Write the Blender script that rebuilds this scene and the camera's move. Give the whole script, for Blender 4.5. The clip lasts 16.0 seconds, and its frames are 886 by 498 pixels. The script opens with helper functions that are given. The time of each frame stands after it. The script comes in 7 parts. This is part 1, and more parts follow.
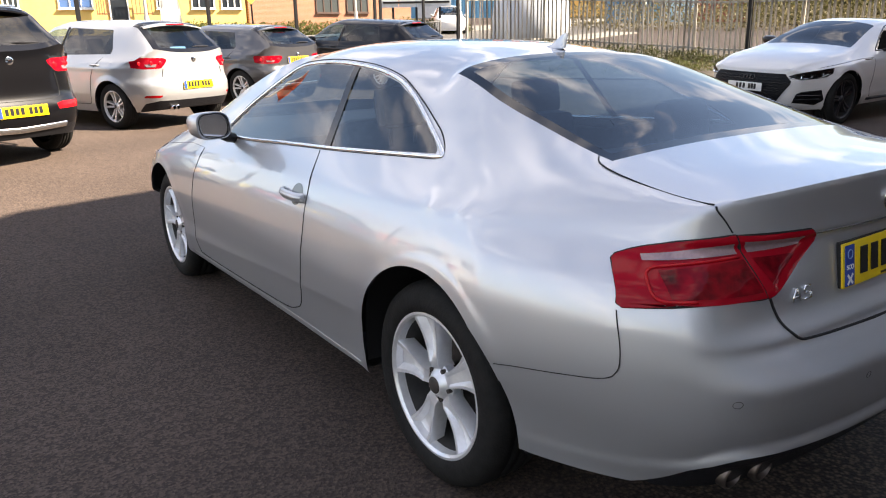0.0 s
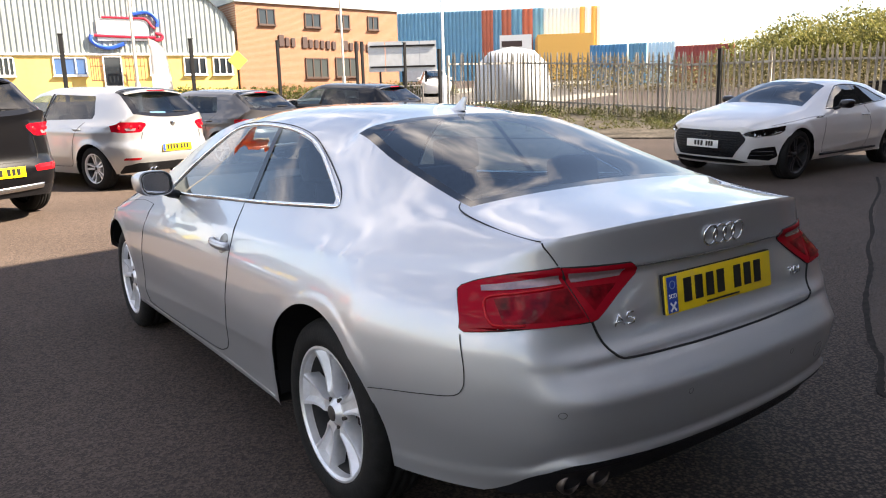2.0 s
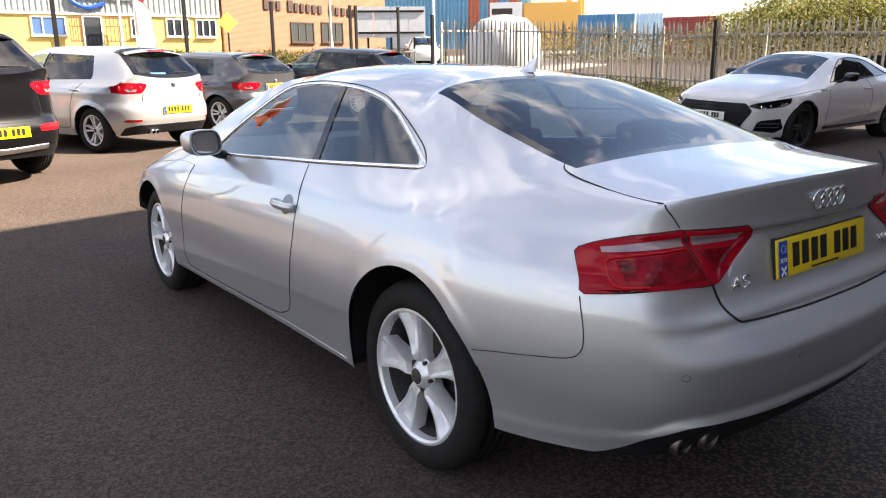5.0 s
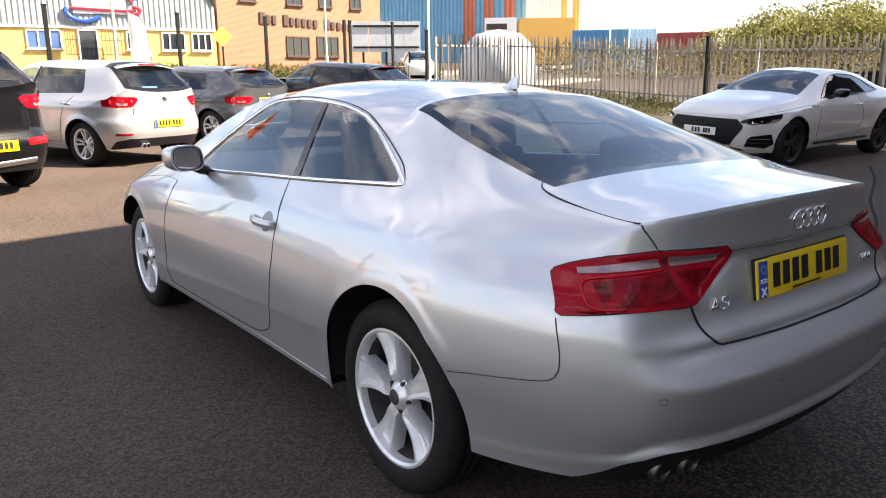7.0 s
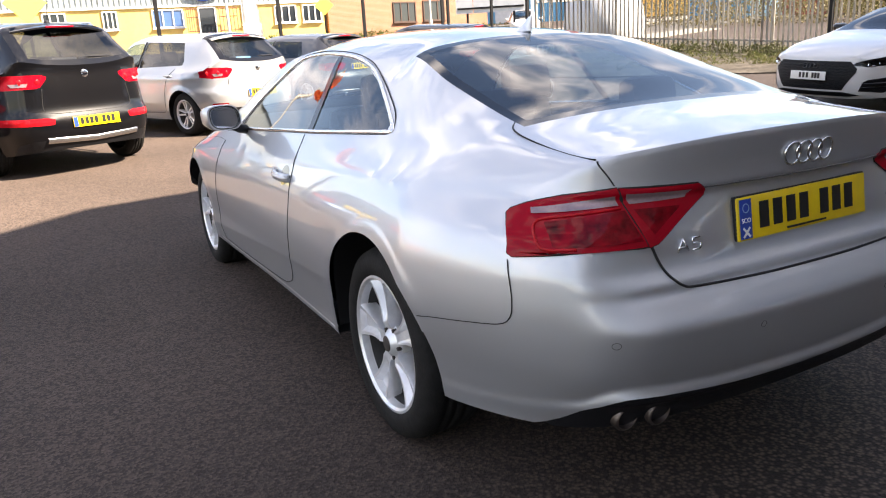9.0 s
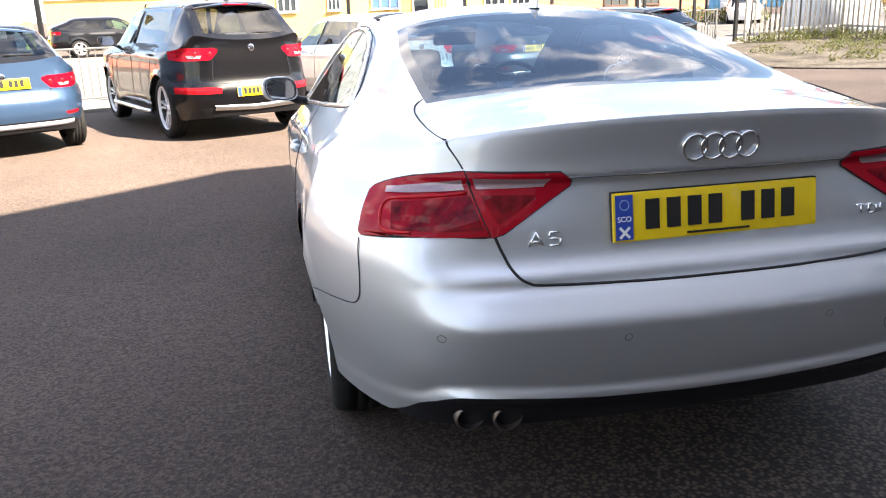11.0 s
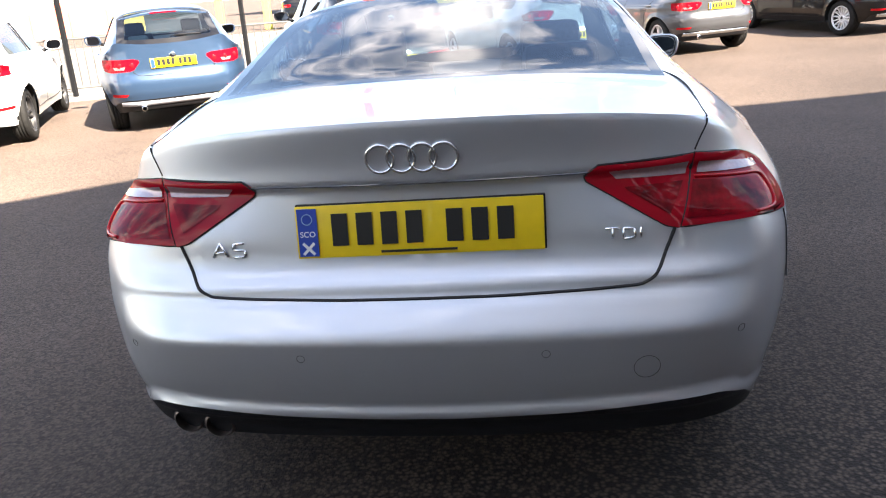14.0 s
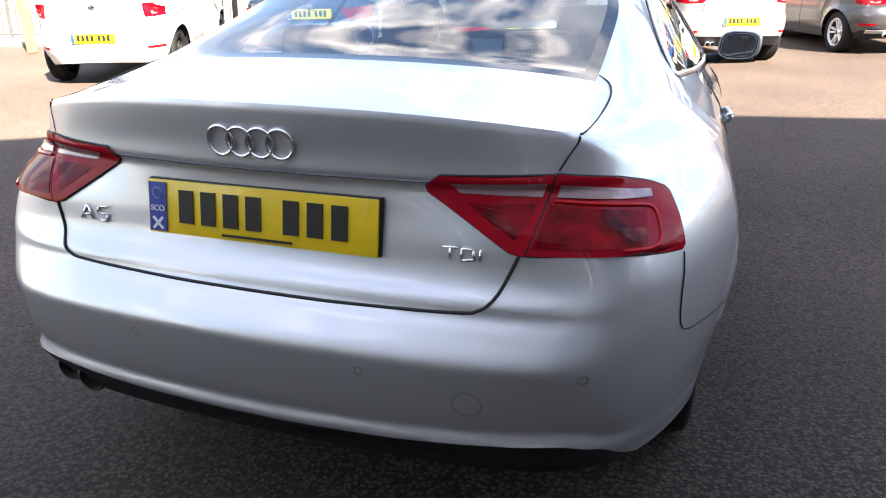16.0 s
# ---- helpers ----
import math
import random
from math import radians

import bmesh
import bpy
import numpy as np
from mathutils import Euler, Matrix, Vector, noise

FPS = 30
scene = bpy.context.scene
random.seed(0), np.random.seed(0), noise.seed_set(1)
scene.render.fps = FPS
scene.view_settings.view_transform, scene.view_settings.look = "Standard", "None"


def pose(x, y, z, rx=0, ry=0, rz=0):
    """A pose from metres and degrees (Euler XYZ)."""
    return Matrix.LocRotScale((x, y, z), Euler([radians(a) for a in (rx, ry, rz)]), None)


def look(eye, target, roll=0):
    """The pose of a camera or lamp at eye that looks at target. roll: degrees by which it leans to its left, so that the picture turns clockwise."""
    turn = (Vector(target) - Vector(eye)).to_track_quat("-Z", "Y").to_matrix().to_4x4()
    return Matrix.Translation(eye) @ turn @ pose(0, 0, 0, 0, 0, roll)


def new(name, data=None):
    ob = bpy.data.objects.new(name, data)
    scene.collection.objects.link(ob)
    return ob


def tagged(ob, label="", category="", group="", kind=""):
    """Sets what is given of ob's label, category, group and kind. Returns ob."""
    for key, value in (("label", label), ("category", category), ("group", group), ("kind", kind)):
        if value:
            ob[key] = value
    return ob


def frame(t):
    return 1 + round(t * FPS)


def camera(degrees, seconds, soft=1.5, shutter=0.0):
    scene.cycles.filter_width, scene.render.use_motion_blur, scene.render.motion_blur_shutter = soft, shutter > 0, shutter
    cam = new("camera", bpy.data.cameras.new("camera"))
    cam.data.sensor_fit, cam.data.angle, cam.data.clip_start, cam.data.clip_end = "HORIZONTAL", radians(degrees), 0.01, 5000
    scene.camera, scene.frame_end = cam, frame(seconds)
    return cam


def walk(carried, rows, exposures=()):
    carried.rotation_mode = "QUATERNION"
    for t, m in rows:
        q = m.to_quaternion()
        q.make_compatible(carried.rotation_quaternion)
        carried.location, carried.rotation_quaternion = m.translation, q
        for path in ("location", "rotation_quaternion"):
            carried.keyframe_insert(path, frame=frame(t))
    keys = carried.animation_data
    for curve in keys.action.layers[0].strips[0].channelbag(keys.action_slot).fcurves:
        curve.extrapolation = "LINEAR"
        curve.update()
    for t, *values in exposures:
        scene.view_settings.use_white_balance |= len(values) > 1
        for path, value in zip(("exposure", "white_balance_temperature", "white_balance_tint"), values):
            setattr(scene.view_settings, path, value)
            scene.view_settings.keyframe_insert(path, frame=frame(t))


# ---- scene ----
cam = camera(62.5, 16.0, 1.1)
PATH = [
    (0, (-2.01, -1.725, 1.333), (-0.909, -0.143, 0.8), -1.2),
    (0.5, (-2.082, -1.9, 1.343), (-0.915, -0.357, 0.834), -1.8),
    (1, (-1.977, -2.073, 1.34), (-0.819, -0.514, 0.864), 1.0),
    (1.5, (-1.888, -2.137, 1.33), (-0.753, -0.547, 0.9), -2.0),
    (2, (-1.889, -2.134, 1.328), (-0.75, -0.533, 0.951), -1.7),
    (2.5, (-1.978, -2.054, 1.32), (-0.767, -0.516, 0.913), -0.5),
    (3, (-2.121, -1.947, 1.328), (-0.811, -0.518, 0.834), -0.3),
    (3.5, (-2.207, -1.898, 1.334), (-0.909, -0.458, 0.841), 1.3),
    (3.7, (-2.237, -1.883, 1.328), (-0.961, -0.418, 0.852), 1.2),
    (5.8, (-2.013, -1.943, 1.303), (-0.864, -0.373, 0.84), -1.3),
    (6, (-1.978, -1.961, 1.305), (-0.826, -0.392, 0.844), -1.5),
    (6.5, (-1.987, -1.959, 1.305), (-0.816, -0.399, 0.862), -1.4),
    (7, (-2.096, -1.901, 1.313), (-0.91, -0.347, 0.89), -0.5),
    (7.5, (-2.178, -1.87, 1.315), (-0.987, -0.317, 0.902), 0.0),
    (8, (-2.12, -1.914, 1.301), (-0.942, -0.354, 0.877), -1.8),
    (8.5, (-1.947, -2.029, 1.273), (-0.869, -0.403, 0.832), -2.3),
    (9, (-1.752, -2.118, 1.24), (-0.842, -0.411, 0.732), -3.3),
    (9.2, (-1.659, -2.114, 1.222), (-0.784, -0.389, 0.713), -3.2),
    (11.3, (-0.827, -2.387, 1.176), (-0.503, -0.486, 0.647), -0.8),
    (11.5, (-0.729, -2.375, 1.181), (-0.442, -0.47, 0.642), -0.3),
    (12, (-0.525, -2.391, 1.198), (-0.29, -0.487, 0.635), -2.5),
    (12.5, (-0.317, -2.455, 1.202), (-0.169, -0.546, 0.625), -1.0),
    (13, (-0.146, -2.47, 1.194), (-0.175, -0.558, 0.608), -3.0),
    (13.5, (0.038, -2.401, 1.192), (-0.109, -0.495, 0.605), -2.1),
    (14, (0.21, -2.343, 1.206), (0.001, -0.445, 0.614), -4.0),
    (14.5, (0.407, -2.332, 1.213), (0.078, -0.452, 0.616), -1.9),
    (15, (0.569, -2.299, 1.21), (0.095, -0.448, 0.619), -1.0),
    (15.5, (0.687, -2.176, 1.203), (0.174, -0.341, 0.594), 2.4),
    (16, (0.795, -2.085, 1.219), (0.186, -0.297, 0.56), 0.4),
]
walk(cam, [(t, look(eye, target, roll)) for t, eye, target, roll in PATH], [(0.0, 2.20, 7650, 19), (3.0, 2.20, 7650, 19), (3.5, 2.27, 7650, 19), (7.5, 2.27, 7650, 19), (9.0, 2.45, 7600, 20), (11.5, 3.05, 7230, 17), (16.0, 3.03, 7230, 17)])


# ---- ground shape ----
def soft(q, k):
    return q if q > 20 else math.log1p(math.exp(k * q)) / k


def gz(x, y):
    """Height of the ground: level round the subject, rising gently towards the road and the fence."""
    s = soft(y - 3.2, 2.5)
    z = 0.06 * min(s, 4.3) + 0.03 * min(max(0.0, s - 4.3), 4.7) + 0.075 * min(max(0.0, s - 9.0), 7.0) + 0.05 * max(0.0, s - 16.0)
    return z + 0.022 * soft(x - 3.0, 2.0)


def stand(x, y, rz):
    """A pose on the ground at x, y, leaning with the slope, turned by rz degrees."""
    e = 0.6
    n = Vector((-(gz(x + e, y) - gz(x - e, y)) / (2 * e), -(gz(x, y + e) - gz(x, y - e)) / (2 * e), 1)).normalized()
    q = Vector((0, 0, 1)).rotation_difference(n).to_matrix().to_4x4()
    return Matrix.Translation((x, y, gz(x, y))) @ q @ pose(0, 0, 0, 0, 0, rz)


# ---- world and sun ----
SUN_WAY = Vector((-0.89, 0.79, -1.0)).normalized()
world = bpy.data.worlds.new("world")
scene.world = world
world.use_nodes = True
wn, wl = world.node_tree.nodes, world.node_tree.links
wn.clear()
w_out, w_bg = wn.new("ShaderNodeOutputWorld"), wn.new("ShaderNodeBackground")
sky = wn.new("ShaderNodeTexSky")
sky.sky_type, sky.sun_disc = "NISHITA", False
sky.sun_elevation = math.asin(-SUN_WAY.z)
sky.sun_rotation = math.atan2(-SUN_WAY.x, -SUN_WAY.y)
sky.air_density, sky.dust_density, sky.ozone_density = 1.2, 0.4, 3.5
tc, mp = wn.new("ShaderNodeTexCoord"), wn.new("ShaderNodeMapping")
mp.inputs["Scale"].default_value = (1.9, 1.9, 2.6)
cl, cr, mixc = wn.new("ShaderNodeTexNoise"), wn.new("ShaderNodeValToRGB"), wn.new("ShaderNodeMix")
cl.inputs["Scale"].default_value, cl.inputs["Detail"].default_value = 2.9, 9.0
cl.inputs["Roughness"].default_value = 0.55
cr.color_ramp.elements[0].position, cr.color_ramp.elements[1].position = 0.48, 0.66
mixc.data_type = "RGBA"
# clouds: white tops and grey undersides
cn, cc = wn.new("ShaderNodeTexNoise"), wn.new("ShaderNodeValToRGB")
cn.inputs["Scale"].default_value, cn.inputs["Detail"].default_value = 3.4, 6.0
cc.color_ramp.elements[0].position, cc.color_ramp.elements[1].position = 0.40, 0.62
cc.color_ramp.elements[0].color, cc.color_ramp.elements[1].color = (3.8, 4.5, 5.5, 1), (12.7, 12.8, 12.8, 1)
wl.new(mp.outputs["Vector"], cn.inputs["Vector"])
wl.new(cn.outputs["Fac"], cc.inputs["Fac"])
wl.new(cc.outputs["Color"], mixc.inputs["B"])
wl.new(tc.outputs["Generated"], mp.inputs["Vector"])
wl.new(mp.outputs["Vector"], cl.inputs["Vector"])
wl.new(cl.outputs["Fac"], cr.inputs["Fac"])
wl.new(cr.outputs["Color"], mixc.inputs["Factor"])
wl.new(sky.outputs["Color"], mixc.inputs["A"])
wl.new(mixc.outputs["Result"], w_bg.inputs["Color"])
w_bg.inputs["Strength"].default_value = 0.067
wl.new(w_bg.outputs["Background"], w_out.inputs["Surface"])

sun = new("sun", bpy.data.lights.new("sun", "SUN"))
sun.data.energy, sun.data.angle, sun.data.color = 4.7, radians(0.53), (1.0, 0.975, 0.86)
sun.matrix_world = look((0, 0, 30), Vector((0, 0, 30)) + SUN_WAY)


# ---- materials ----
def mat(name, base, rough=0.5, metal=0.0, grain=0.0, scale=20.0, bump=0.0, bscale=60.0, coat=0.0, spec=0.5, stain=0.0, sscale=1.5, emit=0.0):
    m = bpy.data.materials.new(name)
    m.use_nodes = True
    nt = m.node_tree
    b = nt.nodes["Principled BSDF"]
    b.inputs["Base Color"].default_value = (*base, 1)
    b.inputs["Roughness"].default_value, b.inputs["Metallic"].default_value = rough, metal
    b.inputs["Coat Weight"].default_value, b.inputs["Coat Roughness"].default_value = coat, 0.03
    b.inputs["Specular IOR Level"].default_value = spec
    if emit:
        b.inputs["Emission Color"].default_value = (*base, 1)
        b.inputs["Emission Strength"].default_value = emit
    t = nt.nodes.new("ShaderNodeTexCoord")
    col = None
    for amount, sc, det in ((grain, scale, 4.0), (stain, sscale, 3.0)):
        if not amount:
            continue
        n = nt.nodes.new("ShaderNodeTexNoise")
        n.inputs["Scale"].default_value, n.inputs["Detail"].default_value = sc, det
        nt.links.new(t.outputs["Object"], n.inputs["Vector"])
        r = nt.nodes.new("ShaderNodeMapRange")
        r.inputs["From Min"].default_value, r.inputs["From Max"].default_value = 0.3, 0.7
        r.inputs["To Min"].default_value, r.inputs["To Max"].default_value = 1 - amount, 1 + amount
        nt.links.new(n.outputs["Fac"], r.inputs["Value"])
        mul = nt.nodes.new("ShaderNodeVectorMath")
        mul.operation = "MULTIPLY"
        if col is None:
            mul.inputs[0].default_value = base
        else:
            nt.links.new(col, mul.inputs[0])
        nt.links.new(r.outputs["Result"], mul.inputs[1])
        col = mul.outputs["Vector"]
    if col is not None:
        nt.links.new(col, b.inputs["Base Color"])
    if bump:
        n = nt.nodes.new("ShaderNodeTexNoise")
        n.inputs["Scale"].default_value, n.inputs["Detail"].default_value = bscale, 3.0
        nt.links.new(t.outputs["Object"], n.inputs["Vector"])
        bp = nt.nodes.new("ShaderNodeBump")
        bp.inputs["Strength"].default_value, bp.inputs["Distance"].default_value = bump, 0.01
        nt.links.new(n.outputs["Fac"], bp.inputs["Height"])
        nt.links.new(bp.outputs["Normal"], b.inputs["Normal"])
    return m


def paint(name, base, metal=0.0, rough=0.35, ior=1.5):
    """Car paint: a base with fine flake under clear coat."""
    m = mat(name, base, rough=rough, metal=metal, coat=1.0)
    nt = m.node_tree
    b = nt.nodes["Principled BSDF"]
    b.inputs["Coat Roughness"].default_value, b.inputs["Coat IOR"].default_value = 0.02, ior
    if not metal:
        b.inputs["Specular IOR Level"].default_value = 0.15
    if metal:
        t = nt.nodes.new("ShaderNodeTexCoord")
        n = nt.nodes.new("ShaderNodeTexNoise")
        n.inputs["Scale"].default_value, n.inputs["Detail"].default_value = 1500.0, 1.0
        bp = nt.nodes.new("ShaderNodeBump")
        bp.inputs["Strength"].default_value, bp.inputs["Distance"].default_value = 0.12, 0.001
        nt.links.new(t.outputs["Object"], n.inputs["Vector"])
        nt.links.new(n.outputs["Fac"], bp.inputs["Height"])
        nt.links.new(bp.outputs["Normal"], b.inputs["Normal"])
    return m


def glass(name, tint, rough=0.0, clear=0.7, sheen=0.07):
    """A thin tinted pane: part clear, part mirror by Fresnel."""
    m = bpy.data.materials.new(name)
    m.use_nodes = True
    nt = m.node_tree
    nt.nodes.remove(nt.nodes["Principled BSDF"])
    out = nt.nodes["Material Output"]
    tr, gl, mx, fr = (nt.nodes.new(k) for k in ("ShaderNodeBsdfTransparent", "ShaderNodeBsdfGlossy", "ShaderNodeMixShader", "ShaderNodeLayerWeight"))
    tr.inputs["Color"].default_value = (*[c * clear for c in tint], 1)
    gl.inputs["Roughness"].default_value = rough
    fr.inputs["Blend"].default_value = 0.5
    pw, dbl = nt.nodes.new("ShaderNodeMath"), nt.nodes.new("ShaderNodeMath")
    pw.operation = "POWER"
    pw.inputs[1].default_value = 4.3
    dbl.operation, dbl.use_clamp = "MULTIPLY_ADD", True
    dbl.inputs[1].default_value, dbl.inputs[2].default_value = 0.94, sheen
    nt.links.new(fr.outputs["Facing"], pw.inputs[0])
    nt.links.new(pw.outputs["Value"], dbl.inputs[0])
    nt.links.new(dbl.outputs["Value"], mx.inputs["Fac"])
    nt.links.new(tr.outputs["BSDF"], mx.inputs[1])
    nt.links.new(gl.outputs["BSDF"], mx.inputs[2])
    nt.links.new(mx.outputs["Shader"], out.inputs["Surface"])
    return m


M_SILVER = paint("silver_metallic_paint", (0.572, 0.59, 0.615), 0.76, 0.42, 1.6)
M_SILVER2 = paint("pale_silver_paint", (0.50, 0.505, 0.51), 0.6, 0.35)
M_WHITE = paint("white_paint", (0.62, 0.61, 0.60))
M_GREY = paint("graphite_paint", (0.072, 0.072, 0.078), 0.5, 0.35)
M_BLACKP = paint("black_car_paint", (0.0022, 0.0022, 0.0032), 0.0, 0.4, 1.36)
M_BLUE = paint("steel_blue_paint", (0.030, 0.062, 0.118), 0.4, 0.35)
M_GLASS = glass("tinted_car_glass", (0.72, 0.81, 0.81), clear=0.88)
M_GLASSR = glass("dark_tinted_glass", (0.36, 0.54, 0.68), clear=0.85)
M_PRIVACY = glass("dark_privacy_glass", (0.16, 0.17, 0.18), clear=0.8)
M_SIDEG = glass("greenish_side_glass", (0.70, 0.80, 0.82), clear=0.92, sheen=0.13)
M_SPORTG = glass("near_black_car_glass", (0.05, 0.06, 0.07), clear=0.8)
M_FRIT = mat("black_glass_border", (0.008, 0.008, 0.009), 0.08)
M_TRIM = mat("black_plastic_trim", (0.011, 0.011, 0.013), 0.45, spec=0.3, grain=0.2, scale=80, bump=0.15, bscale=400)
M_GAP = mat("panel_gap_shadow_rubber", (0.006, 0.006, 0.006), 0.7)
M_RUBBER = mat("tyre_rubber", (0.014, 0.0135, 0.013), 0.75, grain=0.25, scale=30, bump=0.2, bscale=120, spec=0.2)
M_BARREL = mat("dark_alloy_barrel", (0.05, 0.048, 0.046), 0.6, 0.3, grain=0.2, scale=30)
M_ALLOY = mat("painted_alloy", (0.80, 0.80, 0.81), 0.36, 0.55, grain=0.06, scale=40, coat=0.6)
M_ALLOYD = mat("dark_alloy", (0.06, 0.06, 0.065), 0.3, 0.6, grain=0.1)
M_IRON = mat("brake_iron", (0.07, 0.06, 0.055), 0.6, 0.5, grain=0.3, scale=50)
M_CHROME = mat("polished_chrome", (0.82, 0.83, 0.84), 0.07, 1.0)
M_MIRROR = mat("dim_mirror_glass", (0.42, 0.43, 0.46), 0.03, 1.0)
M_PIPE = mat("heat_browned_steel", (0.20, 0.165, 0.15), 0.5, 1.0, grain=0.2, scale=60)
M_STRIPG = mat("grey_bumper_plastic", (0.30, 0.30, 0.33), 0.4, grain=0.1, scale=60)
M_STAR = mat("pale_blue_ink", (0.22, 0.36, 0.55), 0.4)
M_SATIN = mat("satin_aluminium_trim", (0.78, 0.79, 0.80), 0.22, 1.0)
M_LAMP = mat("red_lamp_lens", (0.31, 0.004, 0.012), 0.3, coat=0.35, spec=0.0)
M_LAMPD = mat("deep_red_lamp_lens", (0.17, 0.002, 0.006), 0.3, grain=0.7, scale=22, coat=0.35, spec=0.0)
M_LAMPB = mat("bright_red_reflector", (0.42, 0.008, 0.013), 0.2, coat=0.3, spec=0.05)
M_LAMPC = mat("clear_lamp_lens", (0.30, 0.20, 0.21), 0.2, 0.3, grain=0.1, scale=160, coat=0.5)
M_PLATEY = mat("yellow_plate", (0.80, 0.55, 0.012), 0.35, grain=0.04, scale=30, coat=0.4)
M_PLATEW = mat("white_plate", (0.75, 0.75, 0.72), 0.35, coat=0.4)
M_PLATEB = mat("blue_plate_band", (0.015, 0.06, 0.35), 0.35, coat=0.4)
M_INK = mat("black_plate_ink", (0.012, 0.012, 0.012), 0.4)
M_WHITEINK = mat("white_ink", (0.8, 0.8, 0.8), 0.4)
M_FABRIC = mat("dark_seat_fabric", (0.022, 0.022, 0.024), 0.85, grain=0.3, scale=60, bump=0.3, bscale=300)
M_CABIN = mat("dark_cabin_plastic", (0.02, 0.02, 0.022), 0.6, grain=0.2, scale=40)
M_HEADL = mat("dark_headlining", (0.10, 0.10, 0.10), 0.9, grain=0.1, scale=60)
M_CARD = mat("white_card", (0.8, 0.8, 0.78), 0.6)
M_UNDER = mat("underbody_black", (0.01, 0.01, 0.01), 0.8)


# ---- building blocks ----
def part(name, bm, material, parent, label="", smooth=None):
    """Links a bmesh as one mesh object under a thing or a part."""
    me = bpy.data.meshes.new(name)
    if smooth is not None:
        for f in bm.faces:
            f.smooth = True
        for e in bm.edges:
            e.smooth = len(e.link_faces) == 2 and e.calc_face_angle(0) < radians(smooth)
    bm.to_mesh(me)
    bm.free()
    me.materials.append(material)
    ob = new(name, me)
    ob.parent = parent
    if label:
        tagged(ob, label)
    return ob


def box_into(bm, m, sx, sy, sz, bevel=0.0):
    """Adds a box of that size at the pose m; bevelled if asked."""
    v = bmesh.ops.create_cube(bm, size=1.0, matrix=m @ Matrix.Diagonal((sx, sy, sz, 1)))["verts"]
    if bevel:
        es = list({e for q in v for e in q.link_edges})
        bmesh.ops.bevel(bm, geom=es, offset=bevel, segments=2, affect="EDGES", profile=0.6)


def lathe_into(bm, prof, m, n=48, closed=False):
    """Turns the (radius, height) profile round the local z of m."""
    rings = []
    for r, h in prof:
        rings.append([bm.verts.new(m @ Vector((r * math.cos(2 * math.pi * k / n), r * math.sin(2 * math.pi * k / n), h))) for k in range(n)])
    pairs = list(zip(rings, rings[1:])) + ([(rings[-1], rings[0])] if closed else [])
    for a, b in pairs:
        for k in range(n):
            bm.faces.new((a[k], a[(k + 1) % n], b[(k + 1) % n], b[k]))


def tube_into(bm, pts, r, sides=6, closed=False):
    """Sweeps a round section along the points."""
    pts = [Vector(p) for p in pts]
    n = len(pts)
    rings = []
    for i, p in enumerate(pts):
        a = pts[(i - 1) % n] if closed or i else pts[0]
        b = pts[(i + 1) % n] if closed or i < n - 1 else pts[-1]
        d = (b - a).normalized() if (b - a).length > 1e-9 else Vector((0, 0, 1))
        u = d.cross(Vector((0.31, 0.22, 0.93))).normalized()
        w = d.cross(u)
        rings.append([bm.verts.new(p + r * (math.cos(2 * math.pi * k / sides) * u + math.sin(2 * math.pi * k / sides) * w)) for k in range(sides)])
    for i in range(n if closed else n - 1):
        a, b = rings[i], rings[(i + 1) % n]
        best = min(range(sides), key=lambda s: (a[0].co - b[s].co).length)
        for k in range(sides):
            bm.faces.new((a[k], a[(k + 1) % sides], b[(k + 1 + best) % sides], b[(k + best) % sides]))
    if not closed:
        bm.faces.new(rings[0][::-1])
        bm.faces.new(rings[-1])


def arch_into(bm, y, z, r, x0, x1, b=None, a0=-8):
    """The dark lining of a wheel arch: a half tunnel from x0 to x1, closed at its inner end."""
    rows = []
    for k in range(25):
        a = math.radians(a0 + (188 - a0) * k / 24)
        c, s = math.cos(a), math.sin(a)
        if b is not None:
            p, _ = b.outline(round(z + r * s, 3))
            k2 = p[:, 1] > -0.8
            x0 = math.copysign(float(np.interp(y + r * c, p[k2, 1], p[k2, 0])) - 0.014, x1)
        rows.append([bm.verts.new(q) for q in ((x0, y + (r + 0.003) * c, z + (r + 0.003) * s), (x0 * 0.95 + x1 * 0.05, y + (r + 0.012) * c, z + (r + 0.012) * s), (x1, y + (r + 0.012) * c, z + (r + 0.012) * s), (x1, y + 0.08 * c, z + 0.08 * s))])
    for a, b in zip(rows, rows[1:]):
        for i in range(3):
            bm.faces.new((a[i], a[i + 1], b[i + 1], b[i]))
    bmesh.ops.recalc_face_normals(bm, faces=bm.faces)


def curve_of(pts):
    """A smooth, overshoot-free function through (y, value) pairs."""
    x = np.array([p[0] for p in pts], float)
    v = np.array([p[1] for p in pts], float)
    h, d = np.diff(x), np.diff(v) / np.diff(x)
    m = np.zeros(len(x))
    m[0], m[-1] = d[0], d[-1]
    for i in range(1, len(x) - 1):
        if d[i - 1] * d[i] > 0:
            a, b = 2 * h[i] + h[i - 1], h[i] + 2 * h[i - 1]
            m[i] = (a + b) / (a / d[i - 1] + b / d[i])

    def f(q):
        q = min(max(q, x[0]), x[-1])
        i = min(max(int(np.searchsorted(x, q)) - 1, 0), len(h) - 1)
        t = (q - x[i]) / h[i]
        return float((1 + 2 * t) * (1 - t) ** 2 * v[i] + t * (1 - t) ** 2 * h[i] * m[i] + t * t * (3 - 2 * t) * v[i + 1] + t * t * (t - 1) * h[i] * m[i + 1])
    return f


